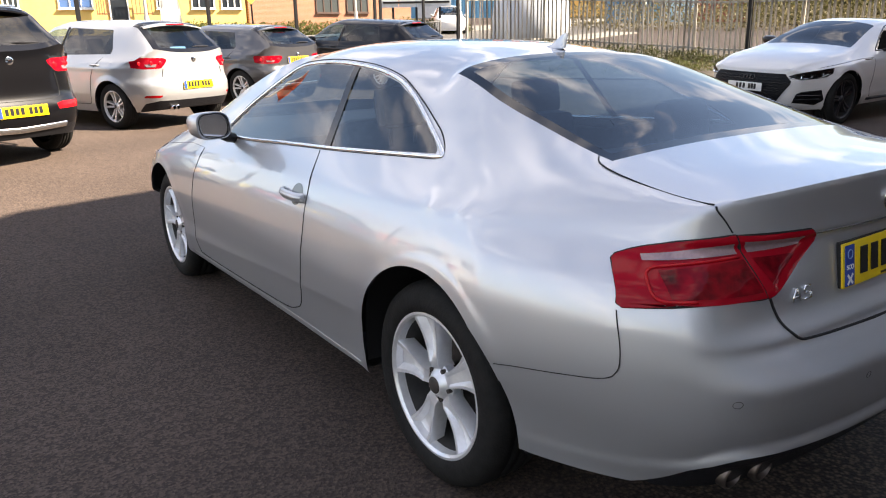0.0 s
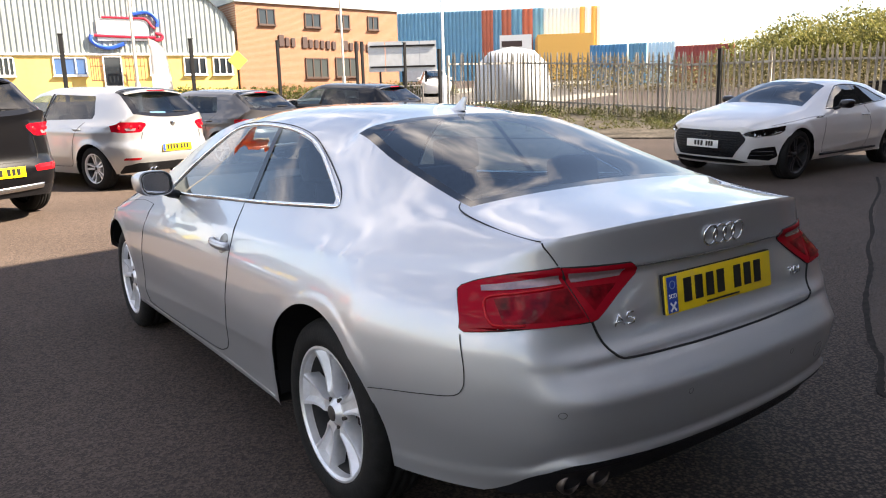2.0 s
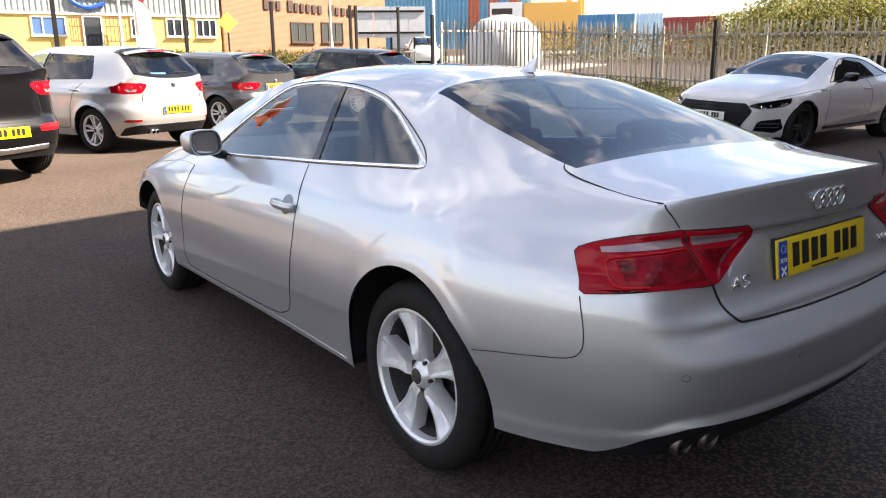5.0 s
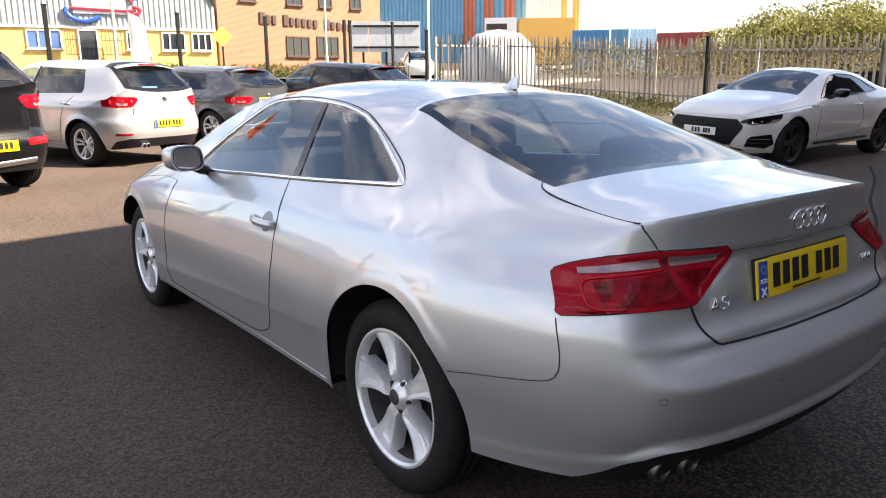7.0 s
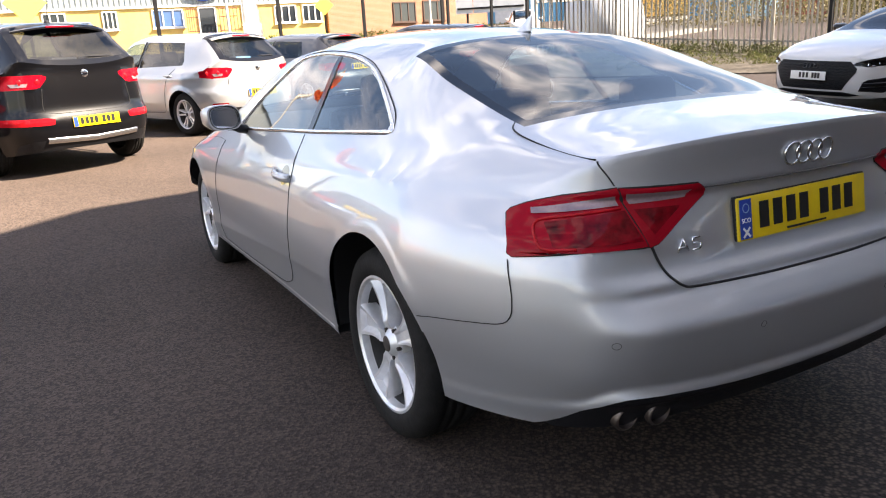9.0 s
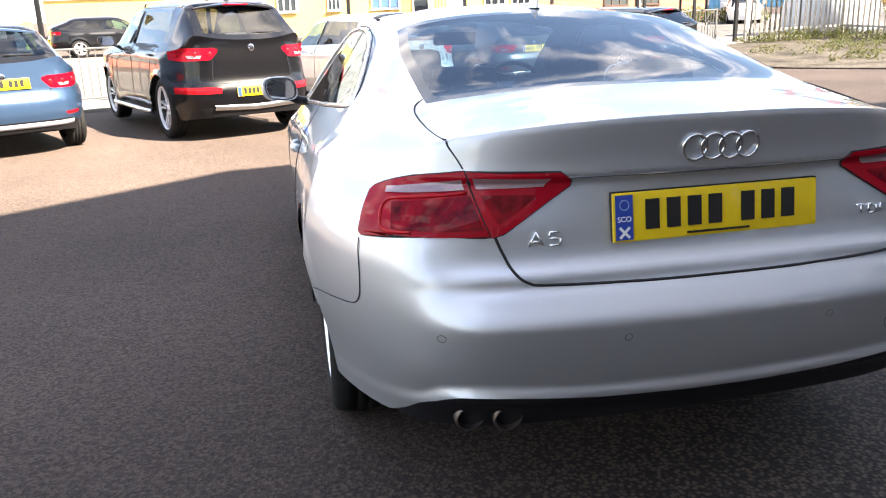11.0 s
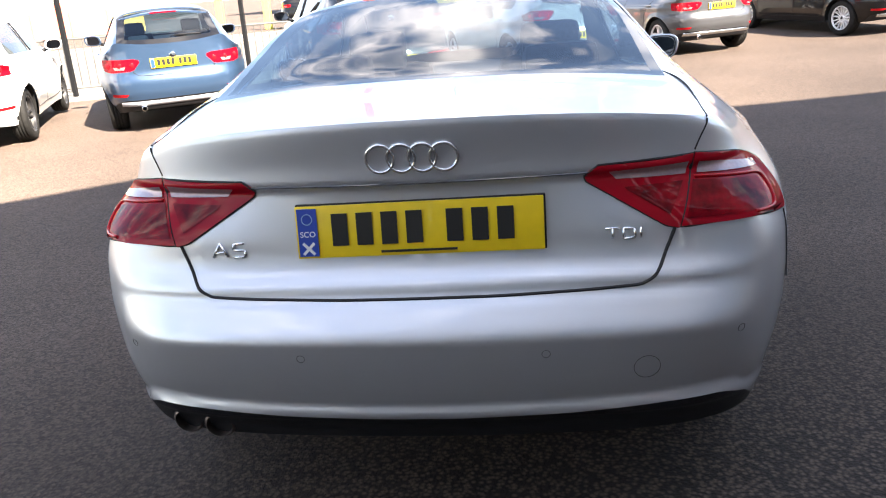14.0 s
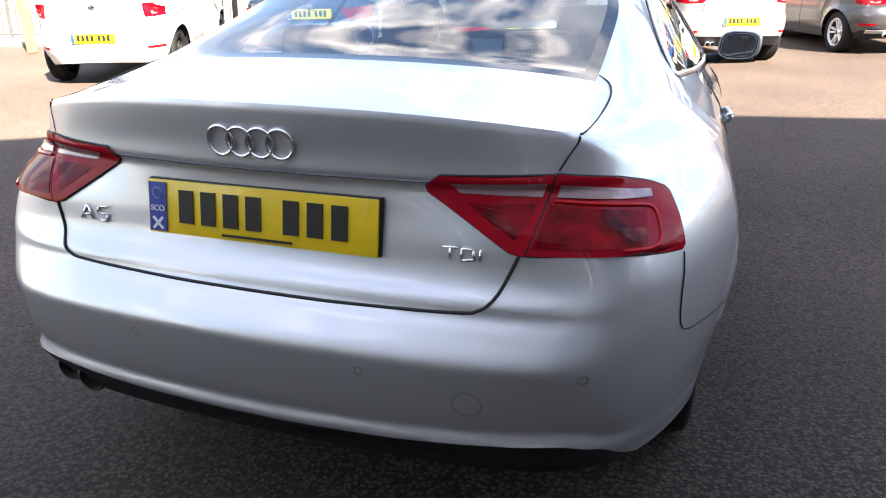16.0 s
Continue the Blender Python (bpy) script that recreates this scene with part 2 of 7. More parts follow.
def ramp(q):
    q = min(1.0, max(0.0, q))
    return q * q * (3 - 2 * q)


def inside(poly, x, y):
    hit, n = False, len(poly)
    for i in range(n):
        (x1, y1), (x2, y2) = poly[i], poly[(i + 1) % n]
        if (y1 > y) != (y2 > y) and x < (x2 - x1) * (y - y1) / (y2 - y1) + x1:
            hit = not hit
    return hit


def nearest(poly, x, y):
    best, at = 1e9, (x, y)
    for i in range(len(poly)):
        (x1, y1), (x2, y2) = poly[i], poly[(i + 1) % len(poly)]
        dx, dy = x2 - x1, y2 - y1
        t = min(1, max(0, ((x - x1) * dx + (y - y1) * dy) / (dx * dx + dy * dy + 1e-12)))
        px, py = x1 + t * dx, y1 + t * dy
        if (px - x) ** 2 + (py - y) ** 2 < best:
            best, at = (px - x) ** 2 + (py - y) ** 2, (px, py)
    return at, math.sqrt(best)


def rounded(poly, r, n=5):
    """The polygon with its corners rounded by r."""
    out = []
    for i, p in enumerate(poly):
        p, a, b = Vector(p), Vector(poly[i - 1]), Vector(poly[(i + 1) % len(poly)])
        da, db = (a - p), (b - p)
        ra = min(r, da.length * 0.45, db.length * 0.45)
        s, e = p + da.normalized() * ra, p + db.normalized() * ra
        for k in range(n + 1):
            t = k / n
            out.append(tuple((1 - t) ** 2 * s + 2 * t * (1 - t) * p + t * t * e))
    return out


# ---- the body of a car: one top sheet and one wall round it ----
class Body:
    """Lofts a car body from a few curves along its length. y runs forward from the rear axle, z up from the ground."""

    def __init__(self, c, rows=120, cols=(15, 9, 5), levels=52):
        self.c = c
        f = {k: curve_of(v) for k, v in c.items() if isinstance(v, list)}
        self.f = f
        self.rear, self.front, self.lines = c["rear"], c["front"], {}
        self.cols, self.nu = cols, sum(cols)
        self.make_top(rows)
        self.make_wall(levels)

    # plan outline at height z, from the rear's middle to the front's middle, on the side x > 0
    def outline(self, z):
        key = z = round(z, 3)
        if key in self.lines:
            return self.lines[key]
        f, c = self.f, self.c
        L, F, W = f["L"](z), f["F"](z), f["W"](z)
        plan, ra = f["plan"], f["ra"](z)
        pts = []
        n, b = c["rn"], c["rb"]
        for i in range(90):
            x = (i / 89) ** 0.75
            w = min(1.0, max(0.0, (x * W - 0.58) / 0.18))
            w = w * w * (3 - 2 * w) if "Ls" in f else 0.0
            y = -(L + ((f["Ls"](z) - L) * w if w else 0.0)) + ra * (x * W) ** 2 + b * x ** n
            if y > c["y1"]:
                break
            pts.append((x * W * plan(y), y))
        for y in np.linspace(max(pts[-1][1] + 0.03, c["y1"]), c["y2"], 60):
            pts.append((W * plan(y), y))
        head = []
        for i in range(90):
            x = (i / 89) ** 0.75
            y = F - c["fa"] * (x * W) ** 2 - c["fb"] * x ** c["fn"]
            if y < c["y2"]:
                break
            head.append((x * W * plan(y), y))
        pts += head[::-1]
        p = np.array(pts)
        s = np.concatenate(([0], np.cumsum(np.hypot(*np.diff(p, axis=0).T))))
        self.lines[key] = (p, s)
        return p, s

    def at(self, s, z, side=1):
        """The wall's point at s metres round from the rear's middle, at height z."""
        p, q = self.outline(z)
        x, y = float(np.interp(s, q, p[:, 0])), float(np.interp(s, q, p[:, 1]))
        deep = self.c.get("blend", 0.07)
        k = 1 - ramp((float(np.interp(s, self.s0, self.z0)) - z) / deep) if z > self.zlow - deep else 0.0
        if k:
            x, y = x + k * float(np.interp(s, self.s0, self.off[:, 0])), y + k * float(np.interp(s, self.s0, self.off[:, 1]))
        return Vector((side * x, y, z))

    def s_at(self, x, z):
        """How far round the wall the rear's point at that x lies."""
        p, q = self.outline(z)
        k = int(np.argmax(p[:, 0] > 0.97 * p[:, 0].max()))
        return float(np.interp(x, p[:k, 0], q[:k]))

    def tree(self):
        """All faces of one side and its mirror, to drop things onto."""
        from mathutils.bvhtree import BVHTree
        vs, fs = [], []
        for name, quads in self.regions.items():
            for q in quads:
                for sx in (1, -1):
                    fs.append(tuple(range(len(vs), len(vs) + 4)))
                    vs += [Vector((p[0] * sx, p[1], p[2])) for p in q]
        self.bvh = BVHTree.FromPolygons(vs, fs)

    def on_side(self, y, z, side, out=0.0):
        hit, n, _, _ = self.bvh.ray_cast(Vector((3 * side, y, z)), Vector((-side, 0, 0)))
        if hit is None:
            return Vector((0.9 * side, y, z))
        return hit + Vector((side * out, 0, 0))

    def on_rear(self, x, z, out=0.0):
        hit, n, _, _ = self.bvh.ray_cast(Vector((x if abs(x) > 0.001 else 0.001, -5, z)), Vector((0, 1, 0)))
        return (hit if hit is not None else Vector((x, -0.9, z))) + Vector((0, -out, 0))

    def on_front(self, x, z, out=0.0):
        hit, n, _, _ = self.bvh.ray_cast(Vector((x if abs(x) > 0.001 else 0.001, 9, z)), Vector((0, -1, 0)))
        return (hit if hit is not None else Vector((x, 3.5, z))) + Vector((0, out, 0))

    def on_top(self, x, y, out=0.0):
        hit, n, _, _ = self.bvh.ray_cast(Vector((x if abs(x) > 0.001 else 0.001, y, 5)), Vector((0, 0, -1)))
        return (hit if hit is not None else Vector((x, y, 1.0))) + Vector((0, 0, out))

    def make_top(self, rows):
        f, c = self.f, self.c
        ya, yb = c["rear"], c["front"]
        t = np.linspace(0, 1, rows + 1)
        t = 0.8 * t + 0.2 * t ** 2 if c.get("dense", 1) else t
        yc = ya + (yb - ya) * t
        a1, a2, a3 = self.cols
        grid = np.zeros((rows + 1, self.nu + 1, 3))
        for i, y0 in enumerate(yc):
            fr = max(0.0, 1 - (y0 - ya) / c["bow_len"]) ** 1.5
            ff = max(0.0, 1 - (yb - y0) / c["bow_len"]) ** 1.5

            def yy(x):
                return y0 + fr * (c["lra"] * x * x + c["rb"] * (x / c.get("lip_w", 0.92)) ** c["rn"]) - ff * (c["fa"] * x * x + c["fb"] * (x / 0.92) ** c["fn"])
            ctl = [(0.0, y0, f["top"](y0))]
            for kx, kz in (("cx", "cz"), ("bx", "bz"), ("sx", "sz")):
                x = f[kx](y0)
                y = yy(x)
                x = f[kx](y)
                y = yy(x)
                ctl.append((x, y, f[kz](y)))
            # the shoulder lies on the wall's outline
            line = []
            for seg, n in enumerate((a1, a2, a3)):
                (xa, _, za), (xb, _, zb) = ctl[seg], ctl[seg + 1]
                for k in range(n):
                    q = k / n
                    x = xa + (xb - xa) * q
                    if seg == 0:
                        z = za + (zb - za) * (0.55 * q * q + 0.45 * q ** 4)
                    else:
                        z = za + (zb - za) * q
                        x += c["tumble"] * (xb - xa) * q * (1 - q) if seg == 1 else 0
                    line.append([x, yy(x), z])
            line.append(list(ctl[3]))
            line = np.array(line)
            fine = c.get("round", 5)
            for _ in range(fine):
                line[1:-1] = 0.5 * line[1:-1] + 0.25 * (line[:-2] + line[2:])
                line[0, 2] = line[1, 2]
            line[0, 0] = 0
            grid[i] = line
        self.top, self.rows = grid, rows

    def make_wall(self, levels):
        c, g = self.c, self.top
        loop = [g[0, j] for j in range(self.nu + 1)] + [g[i, self.nu] for i in range(1, self.rows + 1)] + [g[self.rows, j] for j in range(self.nu - 1, -1, -1)]
        loop = np.array(loop)
        d = np.concatenate(([0], np.cumsum(np.hypot(*np.diff(loop[:, :2], axis=0).T))))
        frac = d / d[-1]
        fz = self.f["zbot"]
        lo = max(3, levels // 8)
        self.nl, self.skirt = levels + lo, levels
        S = np.zeros((self.nl + 1, len(loop)))
        Z = np.zeros_like(S)
        P = np.zeros((self.nl + 1, len(loop), 3))
        # the share of the way round, kept the same at the middle of the flank for all heights
        ia, ib = self.nu + int(0.30 * self.rows), self.nu + int(0.75 * self.rows)

        def way_round(m, q, p):
            sa, sb = float(np.interp(loop[ia, 1], p[:, 1], q)), float(np.interp(loop[ib, 1], p[:, 1], q))
            if m < ia:
                return sa * d[m] / d[ia]
            if m > ib:
                return sb + (q[-1] - sb) * (d[m] - d[ib]) / (d[-1] - d[ib])
            return sa + (sb - sa) * (d[m] - d[ia]) / (d[ib] - d[ia])
        # how far the rim of the top sheet stands off the wall's own outline
        self.z0, self.s0, self.off = loop[:, 2].copy(), np.zeros(len(loop)), np.zeros((len(loop), 2))
        self.zlow = float(self.z0.min())
        for m in range(len(loop)):
            p, q = self.outline(round(loop[m, 2], 3))
            s = self.s0[m] = way_round(m, q, p)
            self.off[m] = loop[m, 0] - float(np.interp(s, q, p[:, 0])), loop[m, 1] - float(np.interp(s, q, p[:, 1]))
        for m in range(len(loop)):
            z0 = loop[m, 2]
            zbot = fz(loop[m, 1])
            zmid = zbot + 0.09
            for k in range(self.nl + 1):
                z = z0 + (zmid - z0) * k / levels if k <= levels else zmid + (zbot - zmid) * (k - levels) / lo
                p, q = self.outline(round(z, 3))
                S[k, m], Z[k, m] = way_round(m, q, p), z
                P[k, m] = self.at(S[k, m], round(z, 4))
        self.S, self.Z, self.wall = S, Z, P

    def finish(self, wall_regions, top_regions, arches):
        """Sorts the faces into regions, laying the regions' edges on their outlines.
        wall_regions: (name, [(s, z)...]); top_regions: (name, test(i, j)) or (name, [(y, z)...]); arches: (y, z, r)."""
        nl, n = self.nl, self.S.shape[1]
        S, Z, P = self.S, self.Z, self.wall
        tag = np.zeros((nl, n - 1), int)
        names = ["paint", "skirt", "gone"]
        cen = lambda A: 0.25 * (A[:-1, :-1] + A[1:, :-1] + A[:-1, 1:] + A[1:, 1:])
        cs, cz, cy = cen(S), cen(Z), cen(P[:, :, 1])
        tag[self.skirt:, :] = 0 if self.c.get('plain_sill') else 1
        for (ay, az, r) in arches:
            tag[(np.hypot(cy - ay, cz - az) < r)] = 2
        for name, poly in wall_regions:
            names.append(name)
            s0, s1 = min(p[0] for p in poly) - 0.1, max(p[0] for p in poly) + 0.1
            for k in range(nl):
                for m in range(n - 1):
                    if s0 < cs[k, m] < s1 and inside(poly, cs[k, m], cz[k, m]):
                        tag[k, m] = len(names) - 1
        for k in range(nl + 1):
            for m in range(n):
                near = {int(tag[a, b]) for a in (k - 1, k) for b in (m - 1, m) if 0 <= a < nl and 0 <= b < n - 1}
                if len(near) < 2:
                    continue
                if 2 in near:
                    for (ay, az, r) in arches:
                        dy, dz = P[k, m, 1] - ay, P[k, m, 2] - az
                        h = math.hypot(dy, dz)
                        if abs(h - r) < 0.06:
                            z = az + dz * r / h
                            y = ay + dy * r / h
                            p, q = self.outline(round(z, 3))
                            P[k, m] = (float(np.interp(y, p[:, 1], p[:, 0])), y, z)
                else:
                    for ti in near:
                        if ti > 2:
                            (s, z), dist = nearest(wall_regions[ti - 3][1], S[k, m], Z[k, m])
                            if dist < 0.04 and m not in (0, n - 1):
                                S[k, m], Z[k, m] = s, z
                                P[k, m] = self.at(s, round(z, 4))
                            break
        regions = {}

        def add(name, quad):
            regions.setdefault(name, []).append(quad)
        for k in range(nl):
            for m in range(n - 1):
                if tag[k, m] != 2:
                    add(names[tag[k, m]], (P[k, m], P[k + 1, m], P[k + 1, m + 1], P[k, m + 1]))
        # the underside
        for m in range(n - 1):
            a, b = np.array(P[nl, m]), np.array(P[nl, m + 1])
            for q in (a, b):
                if any(abs(q[1] - ay) < r + 0.01 for ay, az, r in arches):
                    q[0] = min(q[0], 0.56)
            add("under", (a, (0, a[1], a[2]), (0, b[1], b[2]), b))
        g = self.top
        R, C = g.shape[0], g.shape[1]
        tt = [["paint"] * (C - 1) for _ in range(R - 1)]
        for name, rule in top_regions:
            for i in range(R - 1):
                for j in range(C - 1):
                    c4 = 0.25 * (g[i, j] + g[i + 1, j] + g[i, j + 1] + g[i + 1, j + 1])
                    if callable(rule):
                        if rule(c4[1] if j >= self.cols[0] else g[i, 0, 1], j, 0.5 * (g[i, 0, 1] + g[i + 1, 0, 1])):
                            tt[i][j] = name
                    elif j >= self.cols[0] - 3 and inside(rule, c4[1], c4[2]):
                        tt[i][j] = name
        polys = {nm: rl for nm, rl in top_regions if not callable(rl)}
        for i in range(R):
            for j in range(C):
                near = {tt[a][b] for a in (i - 1, i) for b in (j - 1, j) if 0 <= a < R - 1 and 0 <= b < C - 1}
                hit = [q for q in near if q in polys]
                if len(near) > 1 and hit and j >= self.cols[0] - 3:
                    (y, z), dist = nearest(polys[hit[0]], g[i, j, 1], g[i, j, 2])
                    if dist < 0.05:
                        # slide along the section so that the point stays on the sheet
                        sec = g[i]
                        x = float(np.interp(-z, -sec[self.cols[0] - 3:, 2], sec[self.cols[0] - 3:, 0]))
                        g[i, j] = (x, y, z)
        for i in range(R - 1):
            for j in range(C - 1):
                add(tt[i][j], (g[i, j], g[i, j + 1], g[i + 1, j + 1], g[i + 1, j]))
        self.regions = regions
        return regions


def sheet(quads, mirror=True, side=1):
    """A bmesh of the quads, on one side or on both."""
    bm = bmesh.new()
    seen = {}

    def v(p, sx):
        k = (round(p[0] * sx, 4), round(p[1], 4), round(p[2], 4))
        if k not in seen:
            seen[k] = bm.verts.new((p[0] * sx, p[1], p[2]))
        return seen[k]
    for sx in ((1, -1) if mirror else (side,)):
        for q in quads:
            vs = []
            for p in q:
                w = v(p, sx)
                if w not in vs:
                    vs.append(w)
            if len(vs) > 2:
                try:
                    bm.faces.new(vs if sx > 0 else vs[::-1])
                except ValueError:
                    pass
    bmesh.ops.recalc_face_normals(bm, faces=bm.faces)
    return bm


def thicken(bm, d):
    """Gives an open sheet a rim of depth d, inward."""
    bm.normal_update()
    r = bmesh.ops.solidify(bm, geom=bm.faces[:], thickness=d)
    return bm


def soften(bm, b, n=6, lip=1):
    """Rounds the shell and the edge where the top sheet meets the wall, less on the tail."""
    far, tail = b.c["lip_x"], b.c["tail_y"]
    keep = [v for v in bm.verts if not v.is_boundary]
    side = [v for v in keep if v.co.y > tail]
    rear = [v for v in keep if v.co.y <= tail]
    corner = [v for v in rear if abs(v.co.x) > far]
    for k in range(n):
        bmesh.ops.smooth_vert(bm, verts=side, factor=0.5, use_axis_x=True, use_axis_y=True, use_axis_z=True)
        if k < n // 2:
            bmesh.ops.smooth_vert(bm, verts=corner, factor=0.5, use_axis_x=True, use_axis_y=True, use_axis_z=True)
        if k < lip and rear:
            bmesh.ops.smooth_vert(bm, verts=rear, factor=0.5, use_axis_x=True, use_axis_y=True, use_axis_z=True)
    return bm


def settle(bm, b, n=30):
    """Evens out the sheet above the shoulders, so that it mirrors the sky without ripples."""
    vs = [v for v in bm.verts if not v.is_boundary and v.co.y > -0.62 and v.co.z > b.f["sz"](v.co.y) + 0.035]
    for _ in range(n):
        bmesh.ops.smooth_vert(bm, verts=vs, factor=0.5, use_axis_x=True, use_axis_y=True, use_axis_z=True)
    return bm


def relax(bm, n=12):
    """Evens out a pane, its rim kept."""
    vs = [v for v in bm.verts if not v.is_boundary]
    for _ in range(n):
        bmesh.ops.smooth_vert(bm, verts=vs, factor=0.5, use_axis_x=True, use_axis_y=True, use_axis_z=True)
    return bm


def spot_out(b, t, z, side, out):
    """A point that stands off the wall by out."""
    p, p2 = b.at(t, z, side), b.at(t + 0.004, z, side)
    d = (p2 - p).normalized()
    return p + Vector((d.y * side, -d.x * side, 0)) * out


def wall_patch(b, poly, side, out, n=14, m=6):
    """A thin piece laid on the wall: poly in (s, z), cut into level strips."""
    bm = bmesh.new()
    zs = [p[1] for p in poly]
    rows = []

    def spot(t, z):
        return bm.verts.new(spot_out(b, t, z, side, out))
    if len(poly) == 4:
        q0, q1, q2, q3 = (Vector(p) for p in poly)
        rows = [[spot(*((q0.lerp(q1, i / n)).lerp(q3.lerp(q2, i / n), k / m))) for i in range(n + 1)] for k in range(m + 1)]
    for k in range(m + 1 if len(poly) != 4 else 0):
        z = min(zs) + 1e-5 + (max(zs) - min(zs) - 2e-5) * k / m
        cut = []
        for i in range(len(poly)):
            (s1, z1), (s2, z2) = poly[i], poly[(i + 1) % len(poly)]
            if (z1 - z) * (z2 - z) <= 0 and abs(z2 - z1) > 1e-9:
                cut.append(s1 + (s2 - s1) * (z - z1) / (z2 - z1))
        row = []
        for q in range(n + 1):
            t = min(cut) + (max(cut) - min(cut)) * q / n
            row.append(spot(t, z))
        rows.append(row)
    for a, c in zip(rows, rows[1:]):
        for q in range(n):
            bm.faces.new((a[q], a[q + 1], c[q + 1], c[q]))
    bmesh.ops.recalc_face_normals(bm, faces=bm.faces)
    return bm


# ---- wheels ----
def wheel_parts(parent, x, y, z, r, rim, width, style, side, material, face_at=0.72):
    """A wheel as a part of its car: tyre, rim and brake disc. side: -1 left, 1 right."""
    m = Matrix.Translation((x, y, z)) @ pose(0, 0, 0, 0, 90 * side, 0)
    hub = new("wheel")
    hub.parent = parent
    hub.matrix_basis = m
    w = width / 2
    bm = bmesh.new()
    lathe_into(bm, [(rim - 0.004, -w * 0.86), (rim + 0.008, -w * 0.98), (rim + 0.03, -w), (r - 0.035, -w * 0.98), (r - 0.012, -w * 0.86), (r - 0.001, -w * 0.6), (r, -w * 0.36),
                    (r - 0.007, -w * 0.34), (r - 0.007, -w * 0.30), (r, -w * 0.28), (r, -w * 0.02), (r - 0.007, 0), (r - 0.007, w * 0.04), (r, w * 0.06), (r, w * 0.3), (r - 0.007, w * 0.32), (r - 0.007, w * 0.36), (r, w * 0.38),
                    (r - 0.001, w * 0.6), (r - 0.012, w * 0.86), (r - 0.035, w * 0.98), (rim + 0.03, w), (rim + 0.008, w * 0.98), (rim - 0.004, w * 0.86)], Matrix(), 64)
    part("tyre", bm, M_RUBBER, hub, "black rubber tyre", smooth=40)
    face = w * face_at
    bm = bmesh.new()
    lathe_into(bm, [(rim - 0.004, w * 0.86), (rim, w * 0.92), (rim - 0.008, w * 0.93), (rim - 0.016, w * 0.86), (rim - 0.019, w * 0.62)], Matrix(), 64)
    # spokes
    n, arms = {"five_wide": (5, (0,)), "five_twin": (5, (-1, 1)), "ten": (10, (0,)), "multi": (15, (0,))}[style]
    for k in range(n):
        a = 2 * math.pi * k / n + 0.2
        ca, sa = math.cos(a), math.sin(a)
        for s in arms:
            prev = None
            for q in range(9):
                t = q / 8
                rr = 0.05 + (rim - 0.06) * t
                off = s * (0.014 + 0.024 * t)
                ww = {"five_wide": 0.024 + 0.010 * t + 0.036 * t ** 2.2, "five_twin": 0.011 + 0.004 * t, "ten": 0.017, "multi": 0.011}[style]
                hh = face - 0.010 * math.sin(math.pi * t) + 0.010 * t - (0.012 if q == 0 else 0)
                dip = 0.026 * min(1, 1.6 * t) if style == "five_wide" else 0.0
                row = []
                for dx, dz in ((-1, -0.055), (-1, -0.008), (-0.92, 0.0), (-0.70, -0.001), (-0.46, -dip), (0.46, -dip), (0.70, -0.001), (0.92, 0.0), (1, -0.008), (1, -0.055)):
                    tx = off + dx * ww
                    row.append(bm.verts.new((rr * ca - tx * sa, rr * sa + tx * ca, hh + dz)))
                if prev:
                    for i in range(9):
                        bm.faces.new((prev[i], prev[i + 1], row[i + 1], row[i]))
                prev = row
    lathe_into(bm, [(0.0, face + 0.004), (0.03, face + 0.004), (0.034, face), (0.046, face - 0.014), (0.062, face - 0.026), (0.062, face - 0.055)], Matrix(), 32)
    bmesh.ops.recalc_face_normals(bm, faces=bm.faces)
    r_ob = part("rim", bm, material, hub, "alloy wheel rim", smooth=35)
    bm = bmesh.new()
    lathe_into(bm, [(rim - 0.018, w * 0.66), (rim - 0.026, w * 0.3), (rim - 0.032, -w * 0.8)], Matrix(), 64)
    part("barrel", bm, M_BARREL, hub, smooth=40)
    bm = bmesh.new()
    lathe_into(bm, [(0.0, face + 0.006), (0.026, face + 0.006), (0.029, face + 0.002)], Matrix(), 24)
    part("hub_cap", bm, M_IRON if style == "five_wide" else M_ALLOYD, hub, smooth=35)
    if style == "five_wide":
        for k in range(5):
            a = 2 * math.pi * (k + 0.5) / 5 + 0.2
            bm = bmesh.new()
            lathe_into(bm, [(0.0, face - 0.010), (0.007, face - 0.010), (0.008, face - 0.03)], Matrix.Translation((0.052 * math.cos(a), 0.052 * math.sin(a), 0)), 8)
            part("wheel_bolt", bm, M_IRON, hub)
    bm = bmesh.new()
    lathe_into(bm, [(0.05, -0.005), (0.15, -0.005), (0.15, -0.03), (0.05, -0.03)], Matrix(), 40)
    part("brake_disc", bm, M_IRON, hub, "brown-grey brake disc", smooth=30)
    bm = bmesh.new()
    lathe_into(bm, [(0.0, -w * 0.55), (rim - 0.03, -w * 0.6)], Matrix(), 40)
    part("wheel_backing", bm, M_UNDER, hub)
    return hub


def plate_part(parent, m, material, band=True, chars=(0, 1, 2, 3, 4.6, 5.6, 6.6), w=0.52, h=0.111):
    """A number plate with plain bars for its characters. m: pose with x to the reader's right, y into the car."""
    bm = bmesh.new()
    box_into(bm, m @ pose(0, 0.004, 0), w, 0.008, h, 0.003)
    pl = part("number_plate", bm, material, parent, "yellow number plate with black character bars" if material is M_PLATEY else "white number plate with black character bars", smooth=30)
    for k in chars:
        bm = bmesh.new()
        box_into(bm, m @ pose(-w / 2 + 0.095 + k * 0.0525, -0.0022, 0.004), 0.034, 0.002, 0.068)
        part("character_bar", bm, M_INK, pl)
    if band:
        bm = bmesh.new()
        box_into(bm, m @ pose(-w / 2 + 0.026, -0.002, 0), 0.042, 0.002, h - 0.010)
        part("blue_band", bm, M_PLATEB, pl)
    return pl


